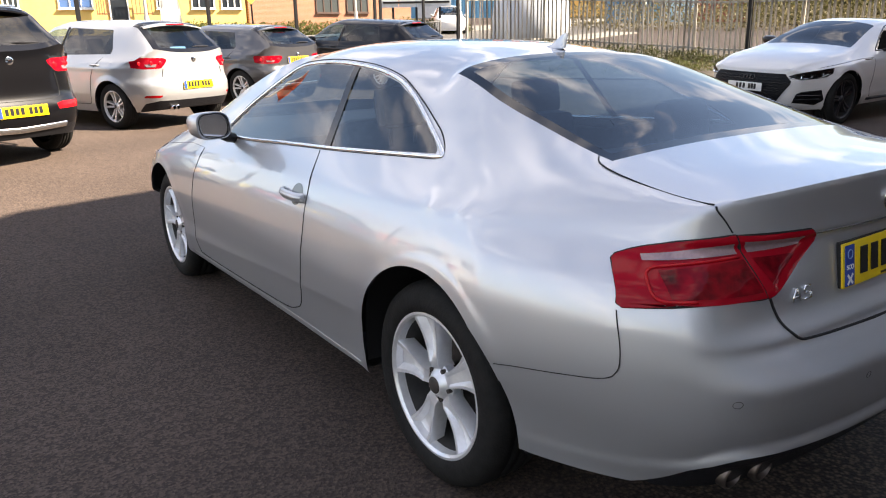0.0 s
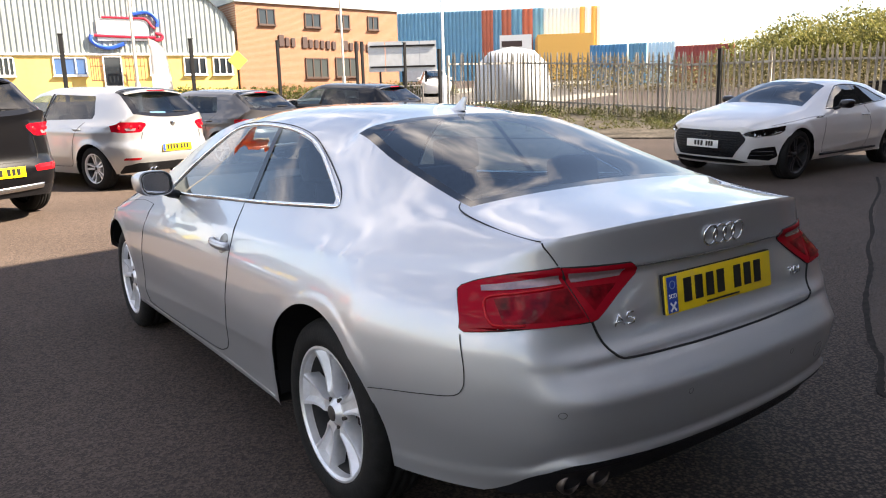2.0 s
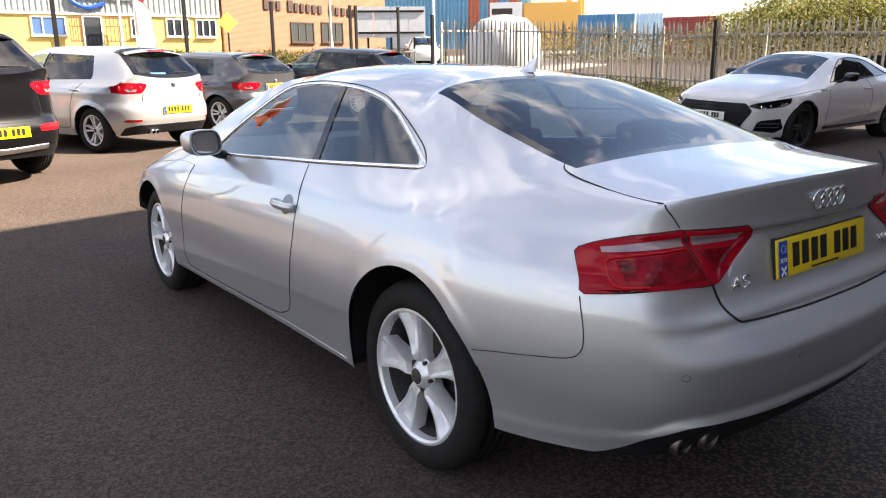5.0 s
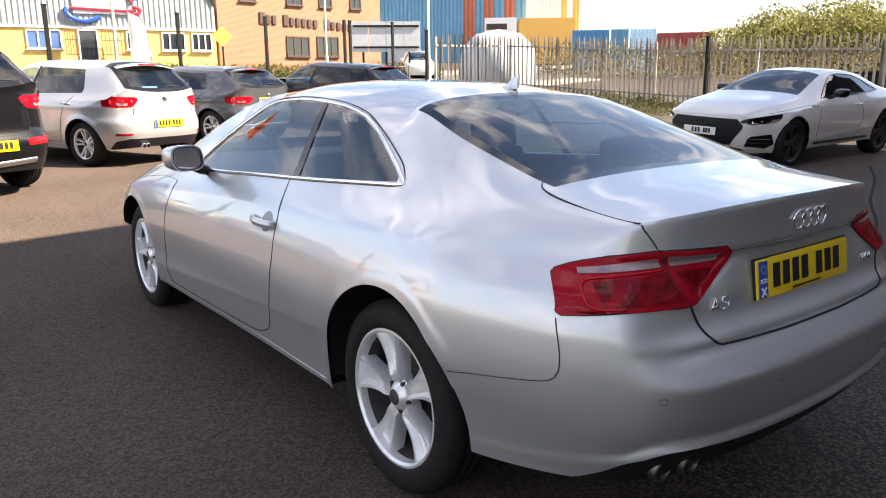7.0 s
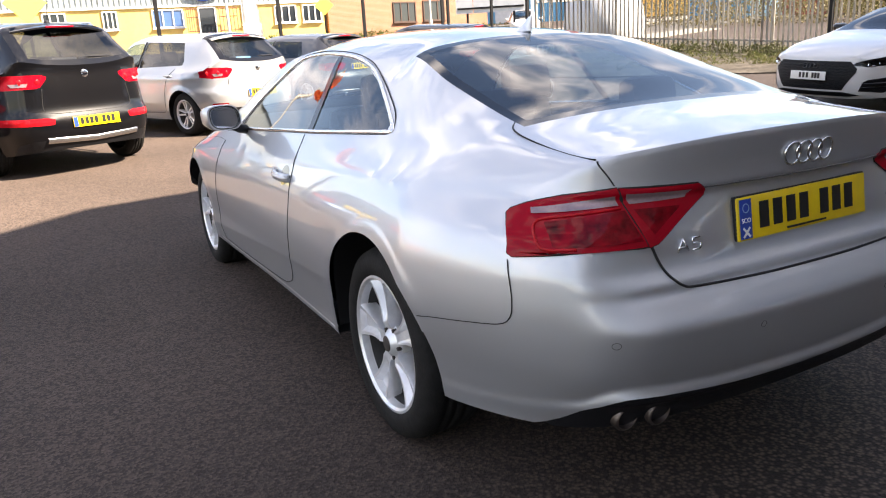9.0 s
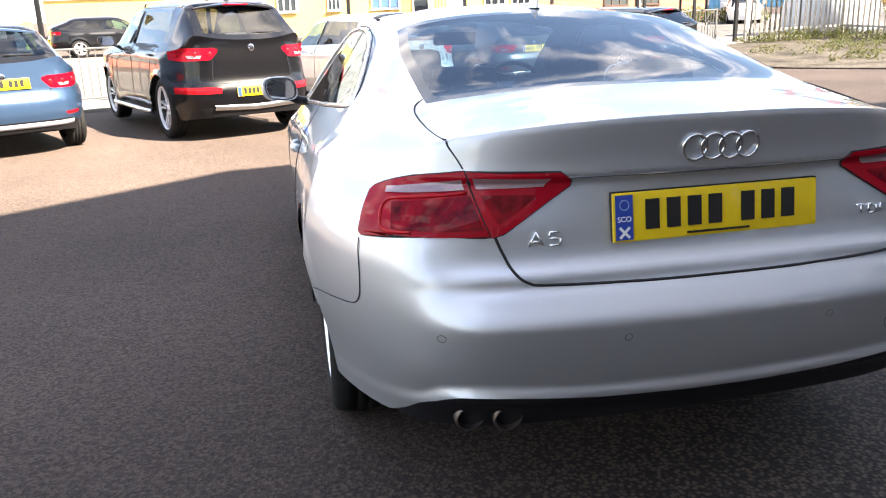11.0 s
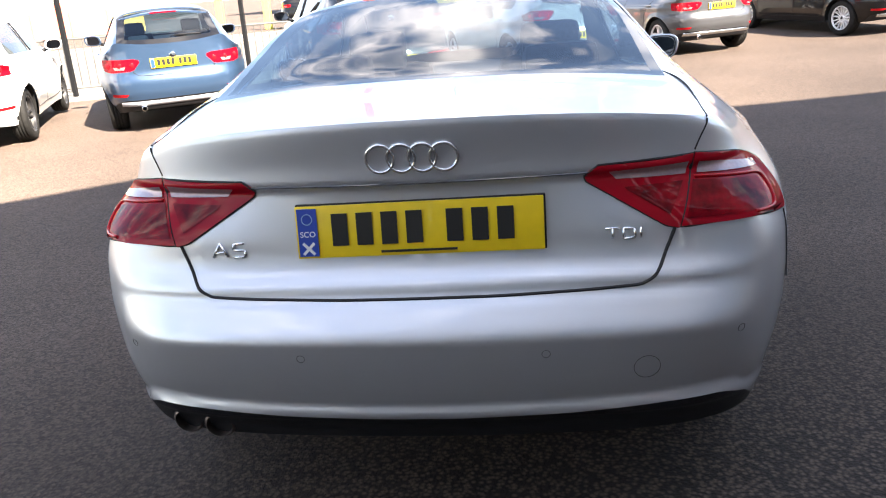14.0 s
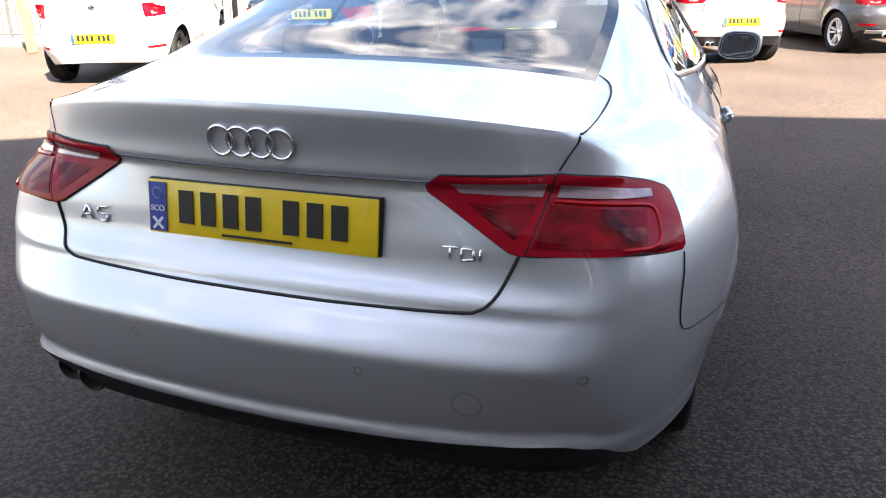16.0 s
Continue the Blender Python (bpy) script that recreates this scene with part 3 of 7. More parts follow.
def text_part(name, words, size, m, material, parent, label=""):
    """Raised lettering in the built-in font, centred at the pose m (x along the line, z up)."""
    cu = bpy.data.curves.new(name, "FONT")
    cu.body, cu.size, cu.extrude, cu.align_x, cu.align_y = words, size, 0.0006, "CENTER", "CENTER"
    tmp = bpy.data.objects.new(name, cu)
    me = bpy.data.meshes.new_from_object(tmp)
    bpy.data.objects.remove(tmp)
    bm = bmesh.new()
    bm.from_mesh(me)
    bpy.data.meshes.remove(me)
    bmesh.ops.transform(bm, matrix=m @ pose(0, 0, 0, 90), verts=bm.verts[:])
    return part(name, bm, material, parent, label)


def curved(pts, n):
    """A smooth line through the points (Catmull-Rom)."""
    p = [Vector(pts[0])] + [Vector(q) for q in pts] + [Vector(pts[-1])]
    out = []
    for i in range(1, len(p) - 2):
        a, b, c, d = p[i - 1], p[i], p[i + 1], p[i + 2]
        for k in range(n):
            t = k / n
            out.append(tuple(0.5 * ((2 * b) + (c - a) * t + (2 * a - 5 * b + 4 * c - d) * t * t + (3 * b - a - 3 * c + d) * t ** 3)))
    out.append(tuple(pts[-1]))
    return out


def seat_into(bm, x, y, z, back=0.62, w=0.48):
    """A seat's backrest and cushion, seen mostly from behind."""
    box_into(bm, pose(x, y + 0.25, z, 6), w, 0.52, 0.16, 0.05)
    box_into(bm, pose(x, y - 0.05, z + 0.32, -14), w * 0.94, 0.15, back, 0.06)


def headrest_into(bm, x, y, z, w=0.25):
    box_into(bm, pose(x, y, z, -10), w, 0.10, 0.17, 0.045)
    for s in (-1, 1):
        tube_into(bm, [(x + s * 0.06, y + 0.01, z - 0.16), (x + s * 0.06, y, z - 0.05)], 0.008)


def mirror_part(car, m, side, shell, trim=None):
    """A door mirror at the pose m (its glass faces -y)."""
    bm = bmesh.new()
    n = 20
    rings = []
    for q, (k, dy) in enumerate(((0.80, -0.045), (0.97, -0.042), (1.0, -0.03), (0.98, 0.0), (0.86, 0.05), (0.6, 0.085), (0.2, 0.10))):
        ring = []
        for i in range(n):
            a = 2 * math.pi * i / n
            cx, cz = math.cos(a), math.sin(a)
            x = 0.118 * k * math.copysign(abs(cx) ** 0.62, cx)
            z = 0.073 * k * math.copysign(abs(cz) ** 0.7, cz)
            x += side * 0.012 * (z / 0.07)
            ring.append(bm.verts.new(m @ Vector((x, dy, z))))
        rings.append(ring)
    for a, b in zip(rings, rings[1:]):
        for i in range(n):
            bm.faces.new((a[i], a[(i + 1) % n], b[(i + 1) % n], b[i]))
    bm.faces.new(rings[-1])
    bmesh.ops.recalc_face_normals(bm, faces=bm.faces)
    ob = part("door_mirror", bm, shell, car, "door mirror housing", smooth=50)
    bm = bmesh.new()
    ring = []
    for i in range(n):
        a = 2 * math.pi * i / n
        cx, cz = math.cos(a), math.sin(a)
        ring.append(bm.verts.new(m @ Vector((0.118 * 0.81 * math.copysign(abs(cx) ** 0.62, cx) + side * 0.012 * cz, -0.040, 0.073 * 0.81 * math.copysign(abs(cz) ** 0.7, cz)))))
    bm.faces.new(ring)
    part("mirror_glass", bm, M_MIRROR, ob)
    bm = bmesh.new()
    tube_into(bm, [m @ Vector((0.118 * 0.85 * math.copysign(abs(math.cos(a)) ** 0.62, math.cos(a)) + side * 0.012 * math.sin(a), -0.043, 0.073 * 0.85 * math.copysign(abs(math.sin(a)) ** 0.7, math.sin(a)))) for a in [2 * math.pi * i / 40 for i in range(40)]], 0.0032, 6, True)
    part("mirror_bezel", bm, M_TRIM, ob, smooth=60)
    bm = bmesh.new()
    tube_into(bm, [m @ Vector((-side * 0.09, 0.03, -0.05)), m @ Vector((-side * 0.15, 0.03, -0.075)), m @ Vector((-side * 0.20, 0.03, -0.085))], 0.024, 8)
    part("mirror_foot", bm, trim or M_TRIM, ob, smooth=50)
    return ob


# ---- the silver coupe ----
COUPE = dict(
    rear=-0.906, front=3.60, rn=8, rb=0.6, lra=0.27, fa=0.12, fb=0.75, fn=10, y1=-0.05, y2=3.08, bow_len=0.9, tumble=0.04, round=4, plain_sill=True, lip_x=0.60, tail_y=-0.70, lip_w=0.876, blend=0.10,
    zbot=[(-1.0, 0.34), (-0.75, 0.334), (-0.45, 0.318), (0.3, 0.262), (0.6, 0.255), (3.0, 0.24), (3.6, 0.22)],
    ra=[(0.2, 0.12), (0.6, 0.09), (0.8, 0.02), (0.93, 0.2), (1.07, 0.27)],
    top=[(-0.92, 1.047), (-0.80, 1.060), (-0.48, 1.093), (-0.25, 1.165), (0.0, 1.24), (0.30, 1.318), (0.7, 1.36), (1.15, 1.372), (1.55, 1.345), (1.95, 1.235), (2.45, 1.02), (2.6, 0.98), (3.1, 0.89), (3.45, 0.79), (3.60, 0.70)],
    cx=[(-0.9, 0.58), (-0.78, 0.61), (-0.42, 0.60), (0.0, 0.585), (0.3, 0.545), (0.8, 0.555), (1.2, 0.57), (1.6, 0.60), (2.0, 0.665), (2.45, 0.725), (3.0, 0.70), (3.6, 0.55)],
    cz=[(-0.9, 1.012), (-0.78, 1.005), (-0.42, 1.062), (-0.1, 1.15), (0.3, 1.27), (0.8, 1.318), (1.2, 1.318), (1.6, 1.265), (2.0, 1.14), (2.45, 0.97), (3.0, 0.86), (3.6, 0.67)],
    bx=[(-0.9, 0.61), (-0.78, 0.645), (-0.4, 0.70), (0.1, 0.745), (0.6, 0.785), (1.2, 0.80), (2.0, 0.81), (2.45, 0.80), (3.0, 0.77), (3.6, 0.58)],
    bz=[(-0.9, 1.0), (-0.78, 0.985), (-0.4, 1.03), (0.1, 1.0), (0.6, 0.98), (1.2, 0.96), (2.0, 0.925), (2.45, 0.89), (3.0, 0.81), (3.6, 0.65)],
    sx=[(-0.9, 0.64), (-0.78, 0.675), (-0.6, 0.785), (-0.3, 0.848), (0.0, 0.866), (0.8, 0.872), (2.0, 0.885), (2.75, 0.90), (3.2, 0.85), (3.5, 0.74), (3.6, 0.62)],
    sz=[(-0.9, 0.98), (-0.78, 0.962), (-0.6, 0.93), (-0.3, 0.91), (0.0, 0.90), (0.8, 0.865), (2.0, 0.825), (2.75, 0.775), (3.2, 0.72), (3.6, 0.64)],
    W=[(0.2, 0.88), (0.28, 0.906), (0.36, 0.909), (0.43, 0.912), (0.47, 0.917), (0.53, 0.926), (0.6, 0.932), (0.72, 0.923), (0.82, 0.898), (0.9, 0.870), (1.07, 0.84)],
    plan=[(-1.0, 1.0), (0.0, 1.0), (1.2, 0.994), (2.0, 0.997), (2.6, 0.996), (3.1, 0.972), (3.6, 0.93)],
    L=[(0.2, 0.85), (0.31, 0.895), (0.395, 0.935), (0.42, 0.960), (0.50, 0.980), (0.575, 0.993), (0.608, 0.997), (0.617, 0.995), (0.632, 0.985), (0.652, 0.968), (0.672, 0.951), (0.69, 0.934), (0.708, 0.931), (0.725, 0.914), (0.745, 0.899), (0.78, 0.889), (0.86, 0.881), (0.905, 0.881), (0.922, 0.893), (0.95, 0.893), (1.0, 0.892), (1.07, 0.890)],
    Ls=[(0.2, 0.85), (0.32, 0.905), (0.42, 0.948), (0.52, 0.966), (0.62, 0.962), (0.72, 0.936), (0.80, 0.908), (0.88, 0.890), (0.95, 0.882), (1.07, 0.880)],
    F=[(0.2, 3.55), (0.4, 3.62), (0.6, 3.64), (0.75, 3.58), (1.0, 3.5)],
)
WHEEL_R, AXLE = 0.327, 2.751


LIP_Z = curve_of([(-0.97, 0.452), (-0.90, 0.462), (-0.82, 0.424), (-0.70, 0.402), (-0.55, 0.387), (-0.40, 0.378)])


def crease(p):
    """The pressed lines of the coupe's flanks and bumper: where a point of the smooth shell lies with them."""
    x, y, z = abs(p[0]), p[1], p[2]
    out = 0.0
    if x > 0.78 and z < 0.9:
        # the line along the foot of the door
        if 0.2 < y < 2.6:
            d = z - (0.486 - 0.0642 * (y - 0.36))
            k = ramp((y - 0.25) / 0.2) * ramp((2.55 - y) / 0.25)
            out += k * (0.011 * max(0.0, 1 - d / 0.24) ** 1.6 if d > 0 else 0.011 + 0.125 * max(d, -0.17))
        # flat lips round the wheel arches
        for ay, az, r, wide in ((-0.035, 0.350, 0.380, 0.046), (2.751, 0.342, 0.365, 0.035)):
            dy, dz = y - ay, z - az
            h = math.hypot(dy, dz)
            if dz > -0.15 and h < r + 0.1:
                w = wide * (0.35 + 0.65 * ramp((0.25 - dy) / 0.4)) if ay < 1 else wide
                out += 0.0032 * ramp((r + w + 0.012 - h) / 0.024)
    if y < -0.38 and z < 0.56:
        d = (LIP_Z(y) if y > -0.92 or x > 0.6 else 0.450 + 0.018 * (x / 0.6) ** 2) - z
        k = ramp((-0.38 - y) / 0.06) * (0.2 + 0.8 * ramp((-0.72 - y) / 0.15))
        o = -0.006 * max(0.0, 1 + d / 0.06) ** 2 if d < 0 else -0.006 + 0.014 * d / 0.022 if d < 0.022 else 0.008 * ramp((0.10 - d) / 0.07)
        n = Vector((x * 0.35 if y < -0.85 else x, (y + 0.35), 0)).normalized()
        return np.array((math.copysign(x + k * o * n.x, p[0]), y + k * o * n.y, z))
    return np.array((math.copysign(x + out, p[0]), y, z)) if out else np.array(p)


def creased(bm):
    for v in bm.verts:
        v.co = crease(v.co)
    return bm


def silver_coupe():
    car = tagged(new("coupe_car"), "silver metallic two-door coupe parked on dark shaded asphalt", "car")
    b = Body(COUPE, rows=180, cols=(15, 9, 5), levels=76)
    S = b.s_at
    lamp_in = [(S(x, z), z) for x, z in ((0.570, 0.935), (0.534, 0.797), (0.508, 0.803), (0.349, 0.899), (0.345, 0.910), (0.372, 0.931))]
    lamp_out = [(S(x, z), z) for x, z in ((0.537, 0.797), (0.574, 0.936), (0.672, 0.921), (0.733, 0.898), (0.758, 0.884), (0.768, 0.874), (0.803, 0.789), (0.799, 0.782), (0.71, 0.799), (0.65, 0.803))]
    clear_in = [(S(x, z), z) for x, z in ((0.558, 0.921), (0.392, 0.917), (0.408, 0.900), (0.551, 0.897))]
    clear_out = [(S(x, z), z) for x, z in ((0.580, 0.918), (0.727, 0.891), (0.732, 0.879), (0.575, 0.896))]
    band = [(S(x, z), z) for x, z in ((0.548, 0.814), (0.566, 0.884), (0.724, 0.863), (0.737, 0.812))]
    valance = [(-0.1, 0.412), (S(0.3, 0.42), 0.424), (S(0.5, 0.43), 0.438), (S(0.61, 0.43), 0.440), (S(0.655, 0.42), 0.425), (S(0.695, 0.40), 0.396), (S(0.725, 0.36), 0.362), (S(0.755, 0.33), 0.33), (S(0.77, 0.3), 0.28), (-0.1, 0.28)]
    dlo_door = [(1.90, 0.945), (1.55, 0.950), (1.167, 0.968), (0.80, 0.985), (0.885, 1.267), (1.12, 1.275), (1.31, 1.262), (1.43, 1.222), (1.60, 1.136), (1.74, 1.05)]
    dlo_rear = [(0.80, 0.985), (0.45, 1.005), (0.125, 1.025), (0.18, 1.057), (0.27, 1.102), (0.415, 1.174), (0.535, 1.219), (0.70, 1.252), (0.885, 1.267)]
    arches = [(-0.035, 0.350, 0.380), (AXLE, 0.342, 0.365)]
    reg = b.finish([("valance", valance)],
                   [("rear_frit", lambda y, j, yc: j < 15 and -0.49 < yc < 0.27),
                    ("rear_glass", lambda y, j, yc: j < 14 and -0.46 < yc < 0.23),
                    ("front_glass", lambda y, j, yc: j < 14 and 1.62 < yc < 2.42),
                    ("door_glass", dlo_door), ("quarter_glass", dlo_rear)], arches)
    shell = creased(settle(soften(sheet(reg["paint"]), b, 11, 1), b))
    for quads in reg.values():
        quads[:] = [tuple(crease(p) for p in q) for q in quads]
    b.tree()
    part("body", shell, M_SILVER, car, "silver metallic body shell", smooth=46)
    part("rear_valance", sheet(reg["valance"]), M_TRIM, car, "black plastic rear valance", smooth=40)
    part("underside", sheet(reg["under"]), M_UNDER, car)
    rg = part("rear_window", relax(sheet(reg["rear_glass"])), M_GLASSR, car, "dark tinted rear window", smooth=60)
    part("window_border", sheet(reg["rear_frit"]), M_FRIT, rg, smooth=60)
    part("windscreen", sheet(reg["front_glass"]), M_GLASS, car, smooth=60)
    for side in (-1, 1):
        dg = part("door_window", relax(sheet(reg["door_glass"], False, side)), M_SIDEG, car, smooth=60)
        qg = part("quarter_window", relax(sheet(reg["quarter_glass"], False, side)), M_SIDEG, car, smooth=60)
        lo = part("outer_tail_lamp", thicken(wall_patch(b, lamp_out, side, 0.006, 26, 26), 0.014), M_LAMP, car, "red tail lamp with a clear upper band", smooth=50)
        li = part("inner_tail_lamp", thicken(wall_patch(b, lamp_in, side, 0.006, 26, 26), 0.014), M_LAMP, car, "red lid lamp with a clear upper band", smooth=50)
        part("reflector", wall_patch(b, band, side, 0.0078), M_LAMPD, lo, smooth=50)
        bm = bmesh.new()
        guide = curved([(S(x, z), z) for x, z in ((0.572, 0.889), (0.66, 0.879), (0.722, 0.869), (0.742, 0.856), (0.753, 0.835), (0.757, 0.812), (0.745, 0.805), (0.70, 0.808))], 5)
        tube_into(bm, [spot_out(b, p[0], p[1], side, 0.0065) for p in guide], 0.004, 8)
        part("light_guide", bm, M_LAMPB, lo, "bright red light guide", smooth=60)
        part("clear_band", wall_patch(b, clear_out, side, 0.0095), M_LAMPC, lo, smooth=50)
        part("clear_band", wall_patch(b, clear_in, side, 0.0082), M_LAMPC, li, smooth=50)
        deep = [(S(0.515, 0.82), 0.825), (S(0.545, 0.89), 0.885), (S(0.425, 0.88), 0.883), (S(0.43, 0.88), 0.877)]
        part("reflector", wall_patch(b, deep, side, 0.0075), M_LAMPD, li, smooth=50)
        # dark seal round the lamps
        bm = bmesh.new()
        for poly in (lamp_in, lamp_out):
            pts = []
            for q, p in enumerate(poly):
                nx = poly[(q + 1) % len(poly)]
                pts += [spot_out(b, p[0] + (nx[0] - p[0]) * k / 8, p[1] + (nx[1] - p[1]) * k / 8, side, 0.003) for k in range(8)]
            tube_into(bm, pts, 0.0026, 5, True)
        part("lamp_seal", bm, M_GAP, lo)
        for ay in (0.0, AXLE):
            wheel_parts(car, side * 0.768, ay - (0.012 if ay == 0 else 0.0), WHEEL_R, WHEEL_R, 0.234, 0.225, "five_wide", side, M_ALLOY, 0.80)
            bm = bmesh.new()
            arch_into(bm, ay - (0.035 if ay == 0 else 0), 0.350 if ay == 0 else 0.346, 0.384 if ay == 0 else 0.370, side * 0.88, side * 0.57, b, -8 if ay == 0 else 8)
            part("wheel_arch_liner", bm, M_UNDER, car, smooth=50)
        # bright trim round the side windows
        ring = curved([(1.93, 0.937), (1.55, 0.945), (1.167, 0.962), (0.80, 0.978), (0.45, 0.998), (0.21, 1.012), (0.120, 1.017), (0.105, 1.026), (0.17, 1.062), (0.26, 1.107), (0.41, 1.181), (0.53, 1.226), (0.70, 1.259), (0.91, 1.275), (1.12, 1.281), (1.33, 1.266), (1.44, 1.226), (1.61, 1.140), (1.75, 1.055), (1.88, 0.965)], 6)
        bm = bmesh.new()
        tube_into(bm, [b.on_side(y, z, side, 0.002) for y, z in ring], 0.0085, 8, True)
        part("window_trim", bm, M_SATIN, car, "bright aluminium window surround", smooth=60)
        bm = bmesh.new()
        tube_into(bm, [b.on_side(y, z, side, 0.001) for y, z in curved([(p[0] + (0.014 if p[0] > 1.2 else -0.014 if p[0] < 0.4 else 0), p[1] + (0.012 if p[1] > 1.04 else -0.006)) for p in ring[::6]], 6)], 0.0024, 6)
        part("trim_gap", bm, M_GAP, car)
        # black pillar between the side windows
        bm = bmesh.new()
        rows = []
        for k in range(9):
            t = k / 8
            y, z = 0.80 + (0.885 - 0.80) * t, 0.985 + (1.268 - 0.985) * t
            rows.append([bm.verts.new(b.on_side(y + d, z, side, 0.0035)) for d in (0.008, -0.012, -0.032 - 0.01 * (1 - t))])
        for a, c in zip(rows, rows[1:]):
            for i in range(2):
                bm.faces.new((a[i], a[i + 1], c[i + 1], c[i]))
        part("window_pillar", bm, M_FRIT, car, "gloss black window pillar", smooth=60)
        # gaps between panels on the flank
        for gap, line in zip(("door_gap", "bumper_seam", "bonnet_gap"), ([(0.82, 0.965), (0.795, 0.905), (0.76, 0.832), (0.751, 0.717), (0.776, 0.575), (0.807, 0.48), (0.86, 0.365), (0.93, 0.322), (1.05, 0.298), (1.4, 0.290), (2.05, 0.29), (2.15, 0.31), (2.18, 0.40), (2.12, 0.62), (2.06, 0.80), (2.05, 0.86)],
                     [(-0.675, 0.772), (-0.690, 0.72), (-0.698, 0.67), (-0.694, 0.632), (-0.665, 0.606), (-0.572, 0.590), (-0.44, 0.570), (-0.345, 0.553)],
                     [(2.05, 0.86), (2.3, 0.862), (2.6, 0.835), (2.9, 0.80), (3.3, 0.735)])):
            bm = bmesh.new()
            tube_into(bm, [b.on_side(y, z, side, 0.0 if gap == "door_gap" else -0.0005) for y, z in curved(line, 6)], 0.0024 if gap == "door_gap" else 0.0014, 6)
            part(gap, bm, M_GAP, car)
        bm = bmesh.new()
        tube_into(bm, [b.on_side(y, 0.275, side, -0.007) for y in [0.40 + 0.06 * k for k in range(33)]], 0.008, 8)
        part("sill_strip", bm, M_SILVER, car, smooth=60)
        # door handle over its recess
        bm = bmesh.new()
        y0, z0 = 0.862, 0.802
        pts = [b.on_side(y0 + d, z0, side, o) for d, o in ((-0.092, 0.006), (-0.085, 0.020), (-0.05, 0.028), (0.0, 0.030), (0.05, 0.028), (0.085, 0.020), (0.092, 0.006))]
        for dz in (-0.008, 0.0, 0.008):
            tube_into(bm, [p + Vector((-side * (0.004 if dz else 0.0), 0, dz)) for p in pts], 0.010, 10)
        hd = part("door_handle", bm, M_SILVER, car, "silver door handle", smooth=60)
        # flat graphite disc: the shade of the silver recess bowl, put in as colour
        bm = bmesh.new()
        rows = [[bm.verts.new(b.on_side(y0 - 0.02 + 0.05 * math.cos(a) * k, z0 + 0.004 + 0.040 * math.sin(a) * k, side, 0.0012)) for a in [math.pi * 2 * q / 20 for q in range(20)]] for k in (1, 0.5)]
        for q in range(20):
            bm.faces.new((rows[0][q], rows[0][(q + 1) % 20], rows[1][(q + 1) % 20], rows[1][q]))
        bm.faces.new(rows[1])
        part("handle_recess", bm, M_GREY, hd, smooth=60)
        mirror_part(car, pose(side * 0.962, 1.62, 1.012, 0, 0, -side * 18) @ Matrix.Diagonal((0.78, 0.95, 0.87, 1)), side, M_SILVER)
        # front seat, its headrest
        bm = bmesh.new()
        seat_into(bm, side * 0.37, 1.05, 0.42)
        st = part("front_seat", bm, M_FABRIC, car, "dark front seat", smooth=50)
        bm = bmesh.new()
        headrest_into(bm, side * 0.37, 0.90, 1.10)
        part("headrest", bm, M_FABRIC, st, smooth=50)
        bm = bmesh.new()
        seat_into(bm, side * 0.36, 0.22, 0.45, 0.55)
        st = part("rear_seat", bm, M_FABRIC, car, "dark rear seat", smooth=50)
        bm = bmesh.new()
        headrest_into(bm, side * 0.36, 0.06, 1.05, 0.24)
        part("headrest", bm, M_FABRIC, st, smooth=50)
    # gaps round the boot lid
    bm = bmesh.new()
    for side in (-1, 1):
        tube_into(bm, [b.on_top(side * x, y, -0.0010) for x, y in curved([(0.585, -0.40), (0.612, -0.43), (0.625, -0.5), (0.622, -0.62), (0.612, -0.74), (0.607, -0.768)], 6)], 0.0022, 6)
        tube_into(bm, [b.on_rear(side * x, z, -0.0012) for x, z in curved([(0.607, 1.0), (0.604, 0.988), (0.59, 0.965), (0.577, 0.94)], 4)], 0.0024, 6)
        tube_into(bm, [b.on_rear(side * x, z, 0.0006) for x, z in curved([(0.526, 0.796), (0.512, 0.762), (0.492, 0.722), (0.465, 0.70), (0.42, 0.692), (0.2, 0.685), (0.0, 0.684)], 6)], 0.0036, 6)
    part("lid_gap", bm, M_GAP, car)
    # crease over the plate: a thin graphite line draws its shade on the silver
    bm = bmesh.new()
    tube_into(bm, [b.on_rear(-0.36 + 0.72 * k / 24, 0.9165, 0.0) for k in range(25)], 0.0022, 6)
    part("lid_crease", bm, M_GREY, car)
    for name, x, z, r in (("parking_sensor", -0.255, 0.575, 0.0085), ("parking_sensor", 0.255, 0.575, 0.0085), ("parking_sensor", -0.66, 0.585, 0.0085), ("parking_sensor", 0.66, 0.585, 0.0085), ("towing_eye_cover", 0.46, 0.53, 0.027)):
        bm = bmesh.new()
        tube_into(bm, [b.on_rear(x + r * math.cos(a), z + r * math.sin(a), 0.0) for a in [2 * math.pi * k / 24 for k in range(24)]], 0.0007, 5, True)
        part(name, bm, M_GREY, car)
    # four linked chrome rings
    for k in range(4):
        bm = bmesh.new()
        cx, r = (k - 1.5) * 0.0435, 0.0285
        tube_into(bm, [b.on_rear(cx + r * math.cos(a), 0.9715 + r * math.sin(a), 0.004) for a in [2 * math.pi * q / 32 for q in range(32)]], 0.0037, 8, True)
        part("badge_ring", bm, M_CHROME, car, "chrome ring badge", smooth=60)
